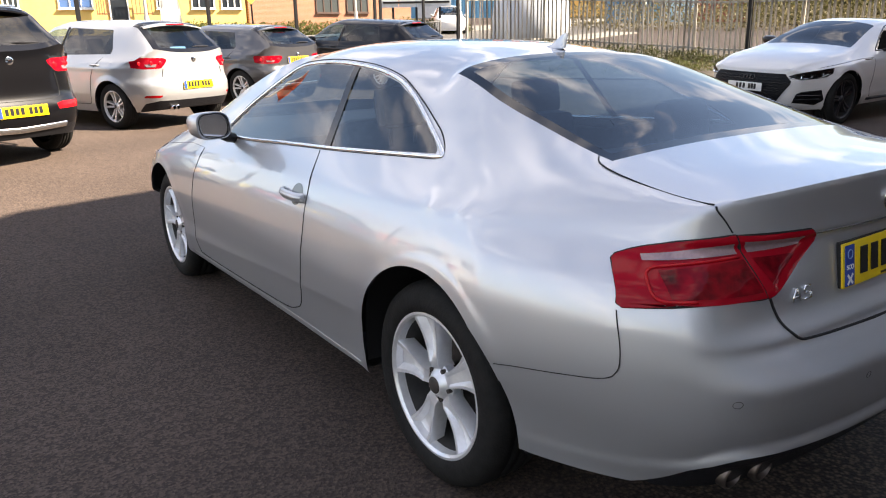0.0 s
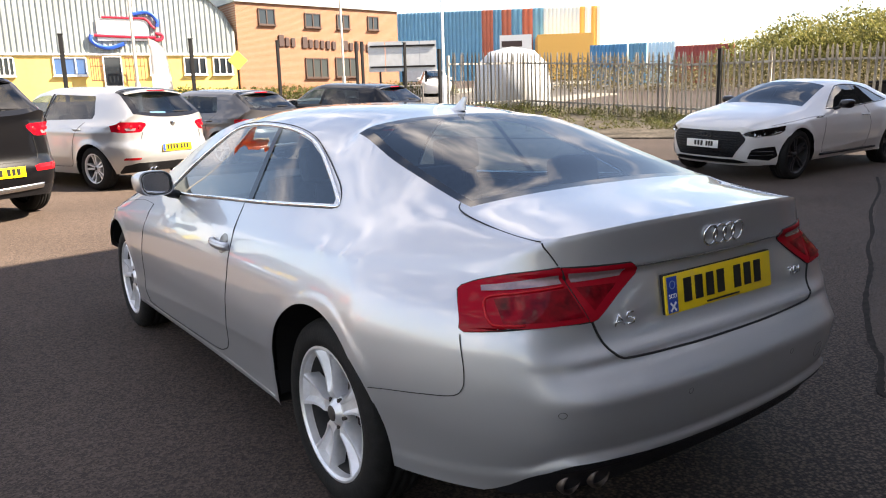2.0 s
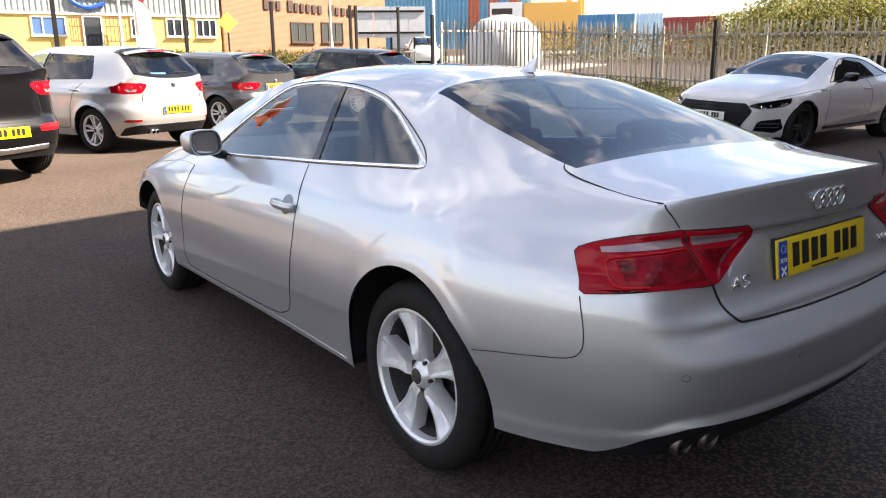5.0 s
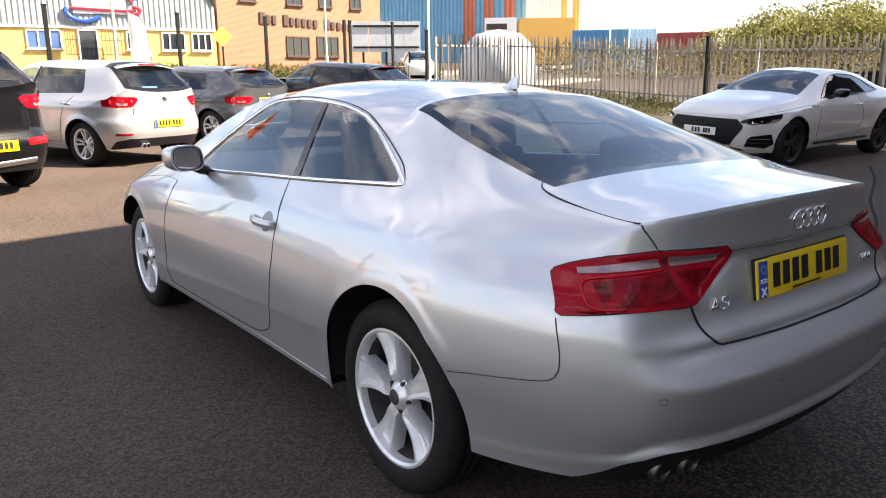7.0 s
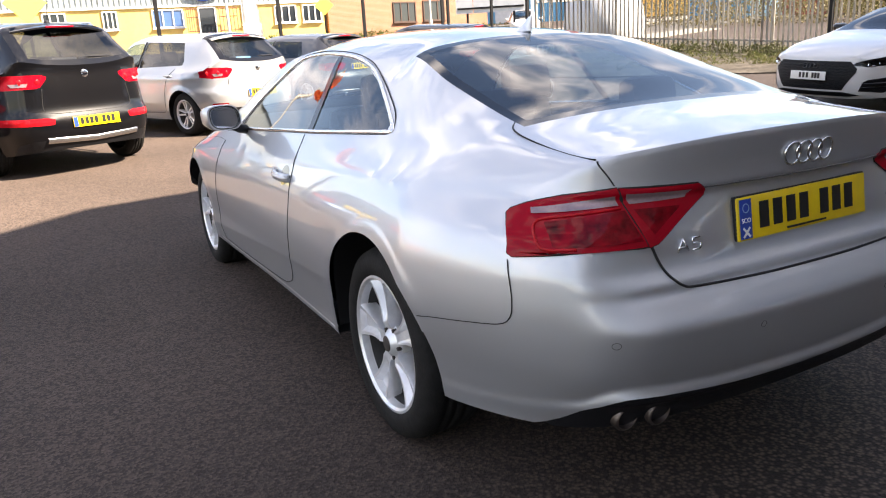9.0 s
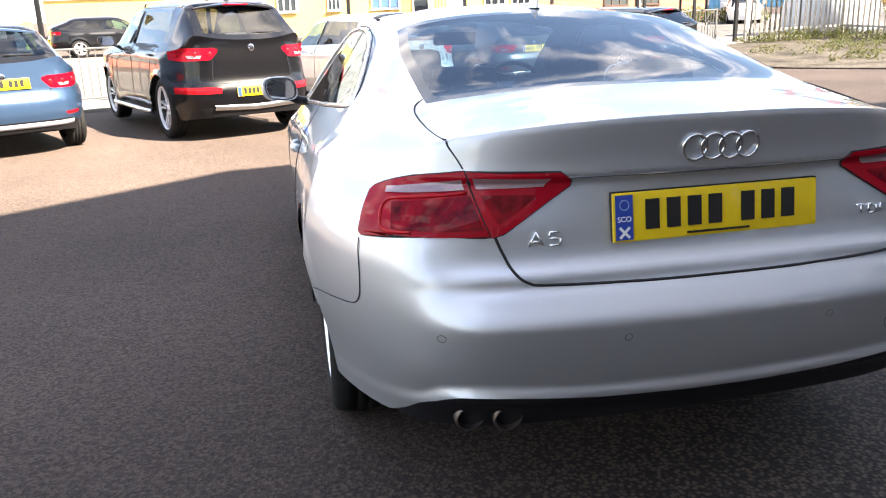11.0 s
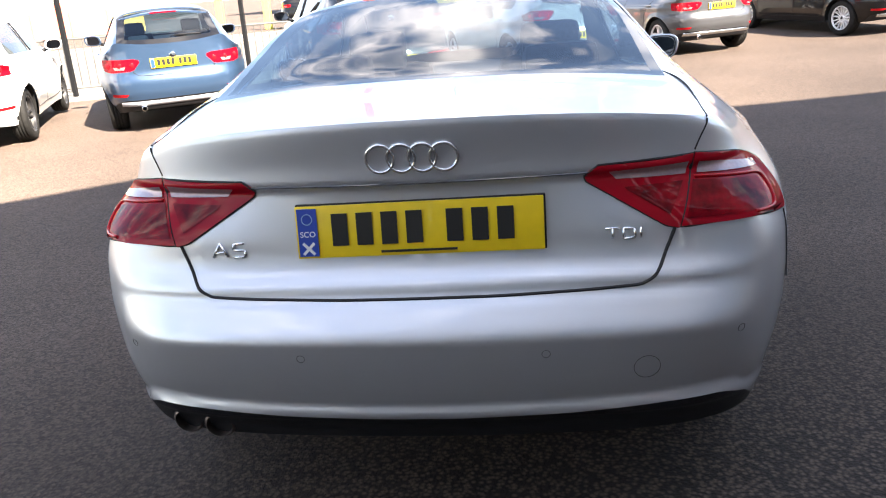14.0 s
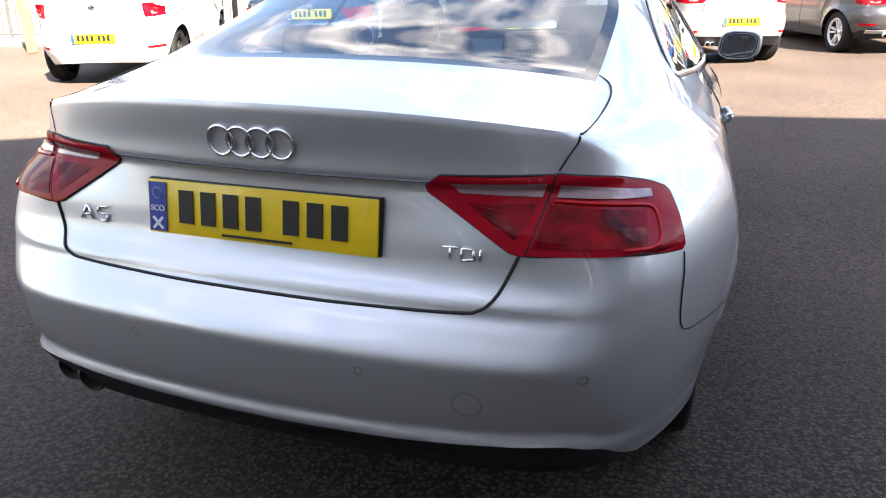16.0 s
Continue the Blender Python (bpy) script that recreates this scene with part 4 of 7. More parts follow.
    # raised model badges, as plain chrome strokes
    for strokes in (((-0.452, 0.772, -0.435, 0.803), (-0.435, 0.803, -0.418, 0.772), (-0.446, 0.782, -0.424, 0.782)), ((-0.405, 0.772, -0.380, 0.772), (-0.380, 0.772, -0.378, 0.786), (-0.378, 0.786, -0.405, 0.788), (-0.405, 0.788, -0.403, 0.801), (-0.403, 0.801, -0.380, 0.801)),
                    ((0.385, 0.803, 0.415, 0.803), (0.400, 0.803, 0.400, 0.781)), ((0.422, 0.781, 0.422, 0.803), (0.422, 0.803, 0.444, 0.801), (0.444, 0.801, 0.446, 0.783), (0.446, 0.783, 0.422, 0.781)), ((0.457, 0.781, 0.457, 0.803),)):
        bm = bmesh.new()
        for x1, z1, x2, z2 in strokes:
            tube_into(bm, [b.on_rear(x1, z1, 0.003), b.on_rear(x2, z2, 0.003)], 0.0028, 6)
        part("model_badge", bm, M_CHROME, car, "chrome model badge", smooth=50)
    pm = pose(0.002, -0.897, 0.824, -7, -0.3, 0)
    pl = plate_part(car, pm, M_PLATEY)
    for sx in (-1, 1):
        bm = bmesh.new()
        box_into(bm, pm @ pose(-0.234, -0.0036, -0.034, 0, sx * 45, 0), 0.034, 0.001, 0.006)
        part("saltire_stroke", bm, M_WHITEINK, pl)
    text_part("country_code", "SCO", 0.017, pm @ pose(-0.234, -0.0036, -0.004), M_WHITEINK, pl)
    bm = bmesh.new()
    tube_into(bm, [pm @ Vector((-0.234 + 0.011 * math.cos(a), -0.0036, 0.028 + 0.011 * math.sin(a))) for a in [2 * math.pi * k / 24 for k in range(24)]], 0.0011, 5, True)
    part("star_ring", bm, M_STAR, pl)
    bm = bmesh.new()
    box_into(bm, pose(0.004, -0.882, 0.824, -7, -0.3, 0), 0.524, 0.02, 0.114, 0.003)
    part("plate_holder", bm, M_TRIM, pl)
    bm = bmesh.new()
    box_into(bm, pm @ pose(0.0, -0.003, -0.0455), 0.16, 0.002, 0.005)
    part("dealer_line", bm, M_INK, pl)
    # twin tail pipes
    for x, py in ((-0.590, -0.868), (-0.504, -0.892)):
        bm = bmesh.new()
        lathe_into(bm, [(0.031, 0.0), (0.035, 0.002), (0.037, 0.006), (0.037, 0.16), (0.029, 0.16), (0.029, 0.01), (0.031, 0.0)], Matrix.Translation((x, py, 0.362)) @ pose(0, 0, 0, -82), 24)
        part("tail_pipe", bm, M_PIPE, car, "brownish steel tail pipe", smooth=40)
    # roof aerial: a shark fin on a base
    bm = bmesh.new()
    base = b.on_top(0, 0.40).z
    rows = []
    for t in (0.0, 0.25, 0.5, 0.75, 1.0):
        h = 0.055 * t
        y0, y1 = 0.33 - 0.012 * t, 0.48 - 0.05 * min(1, 4 * t) - 0.085 * t
        w = 0.026 if t == 0 else 0.011 * (1 - t) + 0.003
        rows.append([bm.verts.new((math.sin(a) * w, (y0 + y1) / 2 + math.cos(a) * (y1 - y0) / 2, base + h - 0.006 + 0.12 * max(0, 0.4 - y0) * 0)) for a in [2 * math.pi * q / 12 for q in range(12)]])
    for a, c in zip(rows, rows[1:]):
        for q in range(12):
            bm.faces.new((a[q], a[(q + 1) % 12], c[(q + 1) % 12], c[q]))
    bm.faces.new(rows[-1])
    bmesh.ops.recalc_face_normals(bm, faces=bm.faces)
    part("roof_aerial", bm, M_SILVER, car, "silver shark-fin aerial", smooth=50)
    # cabin: shelf under the rear window, dashboard, steering wheel, roof lining, floor
    bm = bmesh.new()
    box_into(bm, pose(0, -0.22, 0.985), 1.16, 0.46, 0.02, 0.008)
    part("parcel_shelf", bm, M_FABRIC, car)
    bm = bmesh.new()
    box_into(bm, pose(0, 2.12, 0.86, 8), 1.44, 0.55, 0.16, 0.05)
    part("dashboard", bm, M_CABIN, car, smooth=50)
    bm = bmesh.new()
    box_into(bm, pose(0, 1.3, 0.36), 1.3, 2.0, 0.03)
    part("cabin_floor", bm, M_CABIN, car)
    for side in (-1, 1):
        bm = bmesh.new()
        box_into(bm, pose(side * 0.80, 1.35, 0.62), 0.04, 1.6, 0.62, 0.01)
        part("door_lining", bm, M_CABIN, car)
    bm = bmesh.new()
    g = [[bm.verts.new((x, y, b.on_top(x, y).z - 0.03)) for x in (-0.46, -0.25, 0, 0.25, 0.46)] for y in (0.32, 0.6, 0.9, 1.2, 1.5)]
    for i in range(4):
        for j in range(4):
            bm.faces.new((g[i][j], g[i][j + 1], g[i + 1][j + 1], g[i + 1][j]))
    part("headlining", bm, M_HEADL, car, smooth=60)
    bm = bmesh.new()
    m = pose(0.37, 1.72, 0.93, 68, 0, 0)
    tube_into(bm, [m @ Vector((0.18 * math.cos(a), 0.18 * math.sin(a), 0)) for a in [2 * math.pi * k / 32 for k in range(32)]], 0.015, 8, True)
    box_into(bm, m, 0.34, 0.06, 0.03, 0.01)
    part("steering_wheel", bm, M_CABIN, car, smooth=50)
    bm = bmesh.new()
    box_into(bm, pose(0, 1.66, 1.24), 0.24, 0.03, 0.07, 0.015)
    part("rear_view_mirror", bm, M_CABIN, car, smooth=50)
    # the tail sits a little low on its springs
    for ob in car.children:
        if ob.type == "MESH":
            for o in (ob, *ob.children):
                for v in o.data.vertices:
                    v.co.z -= 0.0115 * max(0.0, 0.95 - v.co.y)
    return car, b


coupe, coupe_body = silver_coupe()


# ---- the other cars ----
def hatch_curves(W=0.89, H=1.47, axle=2.58, ro=0.78, fo=0.88, belt=0.95, lean=0.42, wst=1.55, wsb=2.35, hood=0.95, nose=0.72, roof_w=0.56):
    """The curves of a hatchback."""
    r, f = -ro + 0.06, axle + fo - 0.04
    zd = belt + 0.06
    top = [(r, zd), (r + 0.05, zd + 0.06), (r + lean * 0.6, belt + 0.62 * (H - belt)), (r + lean, H - 0.035), (r + lean + 0.4, H - 0.01), (0.5 * axle, H), (wst, H - 0.04)]
    cx = [(r, W - 0.26), (r + lean, roof_w - 0.02), (0.5 * axle, roof_w), (wst, roof_w + 0.02)]
    cz = [(r, zd - 0.015), (r + 0.05, zd + 0.03), (r + lean * 0.6, belt + 0.58 * (H - belt)), (r + lean, H - 0.085), (r + lean + 0.4, H - 0.065), (0.5 * axle, H - 0.055), (wst, H - 0.10)]
    top += [(wsb, hood + 0.03), (wsb + 0.2, hood), (f - 0.3, nose + 0.12), (f, nose)]
    cx += [(wsb, W - 0.19), (f - 0.5, W - 0.24), (f, W - 0.36)]
    cz += [(wsb, hood - 0.01), (f - 0.5, hood - 0.07), (f, nose - 0.03)]
    return dict(
        rear=r, front=f, rn=7, rb=0.55, lra=0.16, fa=0.16, fb=0.7, fn=6, y1=-0.1, y2=axle + 0.15, bow_len=0.8, tumble=0.04, round=3, plain_sill=True, lip_x=0.05, tail_y=-0.5,
        zbot=[(-ro, 0.30), (-0.4, 0.24), (axle, 0.22), (f, 0.20)],
        ra=[(0.2, 0.14), (0.7, 0.10), (1.2, 0.16)], top=top, cx=cx, cz=cz,
        bx=[(r, W - 0.2), (0.0, W - 0.12), (axle * 0.5, W - 0.10), (wsb, W - 0.11), (f - 0.4, W - 0.17), (f, W - 0.32)],
        bz=[(r, zd - 0.03), (0.0, belt + 0.02), (wsb, belt - 0.03), (f - 0.4, hood - 0.12), (f, nose - 0.05)],
        sx=[(r, W - 0.17), (-0.2, W - 0.05), (0.2, W - 0.03), (axle, W - 0.03), (f - 0.4, W - 0.08), (f, W - 0.28)],
        sz=[(r, zd - 0.05), (-0.2, belt - 0.06), (wsb, belt - 0.12), (f - 0.4, hood - 0.17), (f, nose - 0.07)],
        W=[(0.2, W - 0.05), (0.35, W - 0.02), (0.6, W), (0.8, W - 0.01), (1.1, W - 0.04)],
        plan=[(-1.0, 0.985), (0.0, 1.0), (axle * 0.5, 0.985), (axle, 1.0), (f, 0.97)],
        L=[(0.2, ro - 0.14), (0.32, ro - 0.07), (0.42, ro - 0.02), (0.5, ro), (0.6, ro - 0.002), (0.65, ro - 0.02), (0.69, ro - 0.05), (0.95, ro - 0.06), (1.15, ro - 0.07)],
        F=[(0.2, f - 0.04), (0.4, f + 0.02), (0.6, f + 0.03), (1.0, f - 0.06)],
    )


def parked_car(label, pos, rz, body_paint, kw, wheel=("five_twin", None), wheel_r=0.315, lamp=(0.46, 0.79, 0.82, 0.94), plate=(0.0, 0.62), trim=None, skid=None, extras=(), kind="hatchback_car", levels=26, rows=74, reflector=(0.56, 0.74, 0.44, 0.475), doors=4):
    """A parked car: body, windows, lamps, wheels, plate, mirrors, handles and its own extras."""
    car = tagged(new(kind), label, "car")
    c = hatch_curves(**kw)
    k = dict(W=0.89, H=1.47, axle=2.58, ro=0.78, fo=0.88, belt=0.95, lean=0.42, wst=1.55, wsb=2.35, roof_w=0.56, hood=0.95, nose=0.72)
    k.update(kw)
    axle, belt, H, ro, lean, wst, wsb, W = (k[q] for q in ("axle", "belt", "H", "ro", "lean", "wst", "wsb", "W"))
    cols = (11, 6, 4)
    b = Body(c, rows=rows, cols=cols, levels=levels)
    S = b.s_at
    x1, x2, z1, z2 = lamp
    r = c["rear"]
    lamp_poly = [(S(x1, z2), z2 - 0.03), (S(x1 + 0.06, z2), z2 - 0.005), (S(x2, z2), z2), (S(x2, z1), z1 + 0.02), (S(x2 - 0.08, z1), z1), (S(x1 + 0.1, z1), z1 + 0.01)]
    if x2 - x1 < 0.25:
        lamp_poly = [(S(x, z), z) for x, z in ((x1, z2 - 0.02), (x1 + 0.015, z2), (x2, z2 + 0.005), (x2 + 0.01, z1 + 0.01), (x1 + 0.02, z1))]
    low = [(-0.1, 0.40), (S(0.6, 0.4), 0.40), (S(0.72, 0.36), 0.36), (S(0.74, 0.3), 0.25), (-0.1, 0.25)]
    f0, f1, g0, g1 = reflector
    reflect = [(S(f0, g1), g1), (S(f1, g1), g1), (S(f1, g0), g0), (S(f0 + 0.02, g0), g0)]
    yB = 0.47 * axle
    rear_y = r + lean + (0.14 if kind == "suv_car" else 0.27)
    zt = H - 0.115
    front_w = [(wsb - 0.25, belt + 0.0), (yB + 0.02, belt + 0.02), (yB - 0.03, zt), (wst - 0.05, zt - 0.03), (wst + 0.3, zt - 0.14)]
    rear_w = [(yB - 0.05, belt + 0.02), (rear_y + 0.02, belt + 0.045), (rear_y + 0.0, belt + 0.08), (rear_y + 0.14, zt - 0.03), (yB - 0.09, zt)]
    arch_r = wheel_r + 0.04
    ga, gb = r + 0.045, r + lean - 0.03
    walls = [("lamp", lamp_poly), ("low", low), ("reflect", reflect)]
    reg = b.finish(walls,
                   [("rear_frit", lambda y, j, yc: j < 11 and ga - 0.05 < yc < gb + 0.07), ("rear_glass", lambda y, j, yc: j < 9 and ga < yc < gb),
                    ("front_glass", lambda y, j, yc: j < 10 and wst + 0.05 < yc < wsb - 0.02), ("front_window", front_w), ("back_window", rear_w)],
                   [(0.0, wheel_r, arch_r), (axle, wheel_r, arch_r)])
    shell = soften(sheet(reg["paint"]), b, 4, 2)

    def shaped(p):
        x, y, z = abs(p[0]), p[1], p[2]
        out = 0.0
        if x > W - 0.12 and z < belt - 0.1:
            for ay in (0.0, axle):
                out += 0.012 * ramp((arch_r + 0.06 - math.hypot(y - ay, z - wheel_r)) / 0.04)
            if arch_r < y < axle - arch_r:
                d = z - 0.47
                out += ramp((y - arch_r) / 0.2) * ramp((axle - arch_r - y) / 0.2) * (0.012 * max(0.0, 1 - d / 0.2) ** 1.6 if d > 0 else 0.012 + 0.14 * max(d, -0.15))
            d = z - (belt - 0.14)
            out += 0.008 * max(0.0, 1 - abs(d) / 0.05)
        return np.array((math.copysign(x + out, p[0]), y, z))
    for v in shell.verts:
        v.co = shaped(v.co)
    for quads in reg.values():
        quads[:] = [tuple(shaped(p) for p in q) for q in quads]
    b.tree()
    part("body", shell, body_paint, car, smooth=50)
    part("rear_valance", sheet(reg["low"]), trim or M_TRIM, car, smooth=50)
    part("underside", sheet(reg["under"]), M_UNDER, car)
    g = part("rear_window", relax(sheet(reg["rear_glass"])), M_PRIVACY if kind == "suv_car" else M_GLASSR, car, smooth=60)
    part("window_border", sheet(reg["rear_frit"]), M_FRIT, g, smooth=60)
    part("windscreen", sheet(reg["front_glass"]), M_GLASS, car, smooth=60)
    style, wmat = wheel
    for side in (-1, 1):
        part("front_window", relax(sheet(reg["front_window"], False, side)), M_GLASSR, car, smooth=60)
        part("back_window", relax(sheet(reg["back_window"], False, side)), M_PRIVACY, car, smooth=60)
        bm = bmesh.new()
        tube_into(bm, [b.on_side(yB - 0.015 - 0.045 * t, belt + 0.02 + (zt - belt - 0.02) * t, side, -0.004) for t in (0, 0.25, 0.5, 0.75, 1)], 0.022, 6)
        part("window_pillar", bm, M_FRIT, car, smooth=60)
        lo = part("tail_lamp", sheet(reg["lamp"], False, side), M_LAMP, car, "red tail lamp", smooth=50)
        for q in range(3):
            bm = bmesh.new()
            cx = x1 + 0.1 + (x2 - x1 - 0.16) * q / 2
            p = b.on_rear(side * cx, (z1 + z2) / 2, 0.004)
            lathe_into(bm, [(0.0, 0.004), (0.018, 0.003), (0.03, -0.004)], Matrix.Translation(p) @ pose(0, 0, 0, 90), 14)
            part("lamp_bulb", bm, M_LAMPB, lo, smooth=60)
        za, zb = z1 + 0.2 * (z2 - z1), z1 + 0.42 * (z2 - z1)
        insert = [(S(x, z), z) for x, z in ((x1 + 0.42 * (x2 - x1), zb), (x1 + 0.74 * (x2 - x1), zb), (x1 + 0.70 * (x2 - x1), za), (x1 + 0.46 * (x2 - x1), za))]
        part("clear_insert", wall_patch(b, insert, side, 0.004), M_LAMPC, lo, smooth=50)
        part("bumper_reflector", sheet(reg["reflect"], False, side), M_LAMPB, car)
        for ay in (0.0, axle):
            wheel_parts(car, side * (W - 0.135), ay, wheel_r, wheel_r, wheel_r - 0.10, 0.205, style, side, wmat or M_ALLOY, 0.6)
            bm = bmesh.new()
            arch_into(bm, ay, wheel_r, arch_r + 0.004, side * (W - 0.03), side * (W - 0.36), b)
            part("wheel_arch_liner", bm, M_UNDER, car, smooth=50)
        mirror_part(car, pose(side * (W + 0.07), wsb - 0.45, belt + 0.04, 0, 0, side * 8) @ Matrix.Scale(0.95, 4), side, body_paint if "dark mirrors" not in extras else M_BLACKP)
        for hy in ((yB + 0.1, 0.28) if doors == 4 else (yB - 0.05,)):
            bm = bmesh.new()
            tube_into(bm, [b.on_side(hy + d, belt - 0.10, side, o) for d, o in ((-0.09, 0.004), (-0.07, 0.022), (0.0, 0.028), (0.07, 0.022), (0.09, 0.004))], 0.013, 6)
            part("door_handle", bm, body_paint, car, smooth=60)
        lines = [[(yB - 0.02, belt), (yB - 0.03, 0.7), (yB - 0.02, 0.36), (yB + 0.1, 0.33), (axle - 0.45, 0.33), (axle - 0.38, 0.5), (axle - 0.42, belt - 0.1)]]
        if doors == 4:
            lines.append([(0.18, belt), (0.36, 0.75), (0.42, 0.5), (0.46, 0.36), (0.6, 0.33), (yB - 0.03, 0.33)])
        for line in lines:
            bm = bmesh.new()
            tube_into(bm, [b.on_side(y, z, side, 0.0005) for y, z in curved(line, 5)], 0.0035, 5)
            part("panel_gap", bm, M_GAP, car)
        bm = bmesh.new()
        seat_into(bm, side * 0.36, 0.42 * axle, 0.45, 0.6)
        st = part("front_seat", bm, M_FABRIC, car, smooth=50)
        bm = bmesh.new()
        headrest_into(bm, side * 0.36, 0.42 * axle - 0.14, 1.13)
        part("headrest", bm, M_FABRIC, st, smooth=50)
    bm = bmesh.new()
    for sd in (-1, 1):
        tube_into(bm, [b.on_rear(sd * x, z, 0.0006) for x, z in curved([(x1 + 0.08, z1 + 0.005), (x1 + 0.10, 0.72), (x1 + 0.03, 0.675), (0.2, 0.668), (0.0, 0.667)], 5)], 0.004, 5)
    part("tailgate_gap", bm, M_GAP, car)
    px, pz = plate
    p = b.on_rear(px, pz, 0.0)
    plate_part(car, pose(px, p.y - 0.010, pz, -4), M_PLATEY, True)
    bm = bmesh.new()
    tube_into(bm, [(0.02, r + 0.085, belt + 0.125), (0.12, r + 0.065, belt + 0.14), (0.36, r + 0.075, belt + 0.135)], 0.010, 6)
    part("rear_wiper", bm, M_TRIM, car)
    bm = bmesh.new()
    p = b.on_rear(0, min(belt - 0.03, z2 + 0.0), 0.004)
    lathe_into(bm, [(0.0, 0.006), (0.03, 0.005), (0.04, 0.0)], Matrix.Translation(p) @ pose(0, 0, 0, 90), 20)
    part("badge", bm, M_CHROME, car, "round chrome badge", smooth=50)
    bm = bmesh.new()
    y0 = r + lean - 0.02
    rows_ = [[bm.verts.new((x, y0 + 0.02 - 0.16 * t + 0.05 * (x / 0.5) ** 2, H - 0.045 - 0.01 * t - 0.06 * (x / 0.55) ** 2 - dz)) for x in [-0.5 + k2 / 12 for k2 in range(13)]] for t, dz in ((0, 0.0), (0.5, 0.004), (1, 0.012), (1, 0.03), (0, 0.03))]
    for a, q in zip(rows_, rows_[1:]):
        for i in range(12):
            bm.faces.new((a[i], a[i + 1], q[i + 1], q[i]))
    bmesh.ops.recalc_face_normals(bm, faces=bm.faces)
    sp = part("roof_spoiler", bm, body_paint, car, smooth=50)
    bm = bmesh.new()
    box_into(bm, pose(0, y0 - 0.135, H - 0.072), 0.30, 0.02, 0.016, 0.004)
    part("brake_light", bm, M_LAMP, sp)
    for x in ({"twin left": (-0.42, -0.35), "single left": (-0.42,)}.get(skid or "", ())):
        bm = bmesh.new()
        lathe_into(bm, [(0.026, 0.0), (0.032, 0.002), (0.032, 0.10), (0.024, 0.10), (0.026, 0.0)], Matrix.Translation((x, -ro + 0.045, 0.30)) @ pose(0, 0, 0, -85), 18)
        part("tail_pipe", bm, M_CHROME, car, smooth=40)
    bm = bmesh.new()
    box_into(bm, pose(0, 0.5 * axle, 0.34), 1.3, axle * 0.68, 0.03)
    box_into(bm, pose(0, wsb - 0.2, belt - 0.08, 8), 1.4, 0.45, 0.14, 0.04)
    part("cabin", bm, M_CABIN, car)
    bm = bmesh.new()
    box_into(bm, pose(0, 0.1, 0.66, -12), 1.2, 0.14, 0.56, 0.05)
    for x in (-0.34, 0.34):
        box_into(bm, pose(x, 0.02, 1.02, -8), 0.24, 0.09, 0.14, 0.04)
    part("rear_seat", bm, M_FABRIC, car, smooth=50)
    if "rails" in extras:
        for sd in (-1, 1):
            bm = bmesh.new()
            tube_into(bm, [b.on_top(sd * 0.54, y, h) for y, h in ((-0.15, 0.0), (-0.05, 0.04), (0.7, 0.045), (1.35, 0.04), (1.45, 0.0))], 0.014, 6)
            part("roof_rail", bm, M_SATIN, car, smooth=60)
    if "aerial" in extras:
        bm = bmesh.new()
        p = b.on_top(0.0, r + lean + 0.12)
        lathe_into(bm, [(0.0, 0.03), (0.02, 0.02), (0.035, 0.0)], Matrix.Translation(p), 12)
        tube_into(bm, [p + Vector((0, 0, 0.02)), p + Vector((0, -0.10, 0.22))], 0.004, 5)
        part("roof_aerial", bm, M_TRIM, car)
    if "skid" in extras:
        bm = bmesh.new()
        rows_ = []
        for dz, o in ((0.0, 0.004), (0.012, 0.018), (0.05, 0.018), (0.062, 0.004)):
            rows_.append([bm.verts.new(b.on_rear(x, 0.345 + dz + 0.02 * abs(x) / 0.5, o)) for x in [-0.5 + q / 14 for q in range(15)]])
        for a, q in zip(rows_, rows_[1:]):
            for i in range(14):
                bm.faces.new((a[i], a[i + 1], q[i + 1], q[i]))
        part("skid_plate", bm, M_SATIN, car, "silver skid plate", smooth=50)
    if "strip" in extras:
        bm = bmesh.new()
        rows_ = [[bm.verts.new(b.on_rear(x, 0.325 + dz, o)) for x in [-0.66 + 1.32 * q / 18 for q in range(19)]] for dz, o in ((0.0, 0.002), (0.01, 0.012), (0.045, 0.012), (0.055, 0.002))]
        for a, q in zip(rows_, rows_[1:]):
            for i in range(18):
                bm.faces.new((a[i], a[i + 1], q[i + 1], q[i]))
        part("bumper_strip", bm, M_STRIPG if doors == 2 else M_SATIN, car, "pale bumper strip", smooth=50)
    if "steps" in extras:
        for sd in (-1, 1):
            bm = bmesh.new()
            tube_into(bm, [(sd * (W + 0.0), 0.42, 0.30), (sd * (W + 0.04), 0.5, 0.30), (sd * (W + 0.04), axle - 0.5, 0.30), (sd * W, axle - 0.42, 0.30)], 0.03, 8)
            part("side_step", bm, M_SATIN, car, smooth=60)
    if "cards" in extras:
        bm = bmesh.new()
        box_into(bm, pose(-0.1, r + 0.17, belt + 0.12, -32), 0.26, 0.004, 0.04)
        part("window_sticker", bm, M_CARD, car)
    car.matrix_basis = stand(*pos, rz)
    return car, b


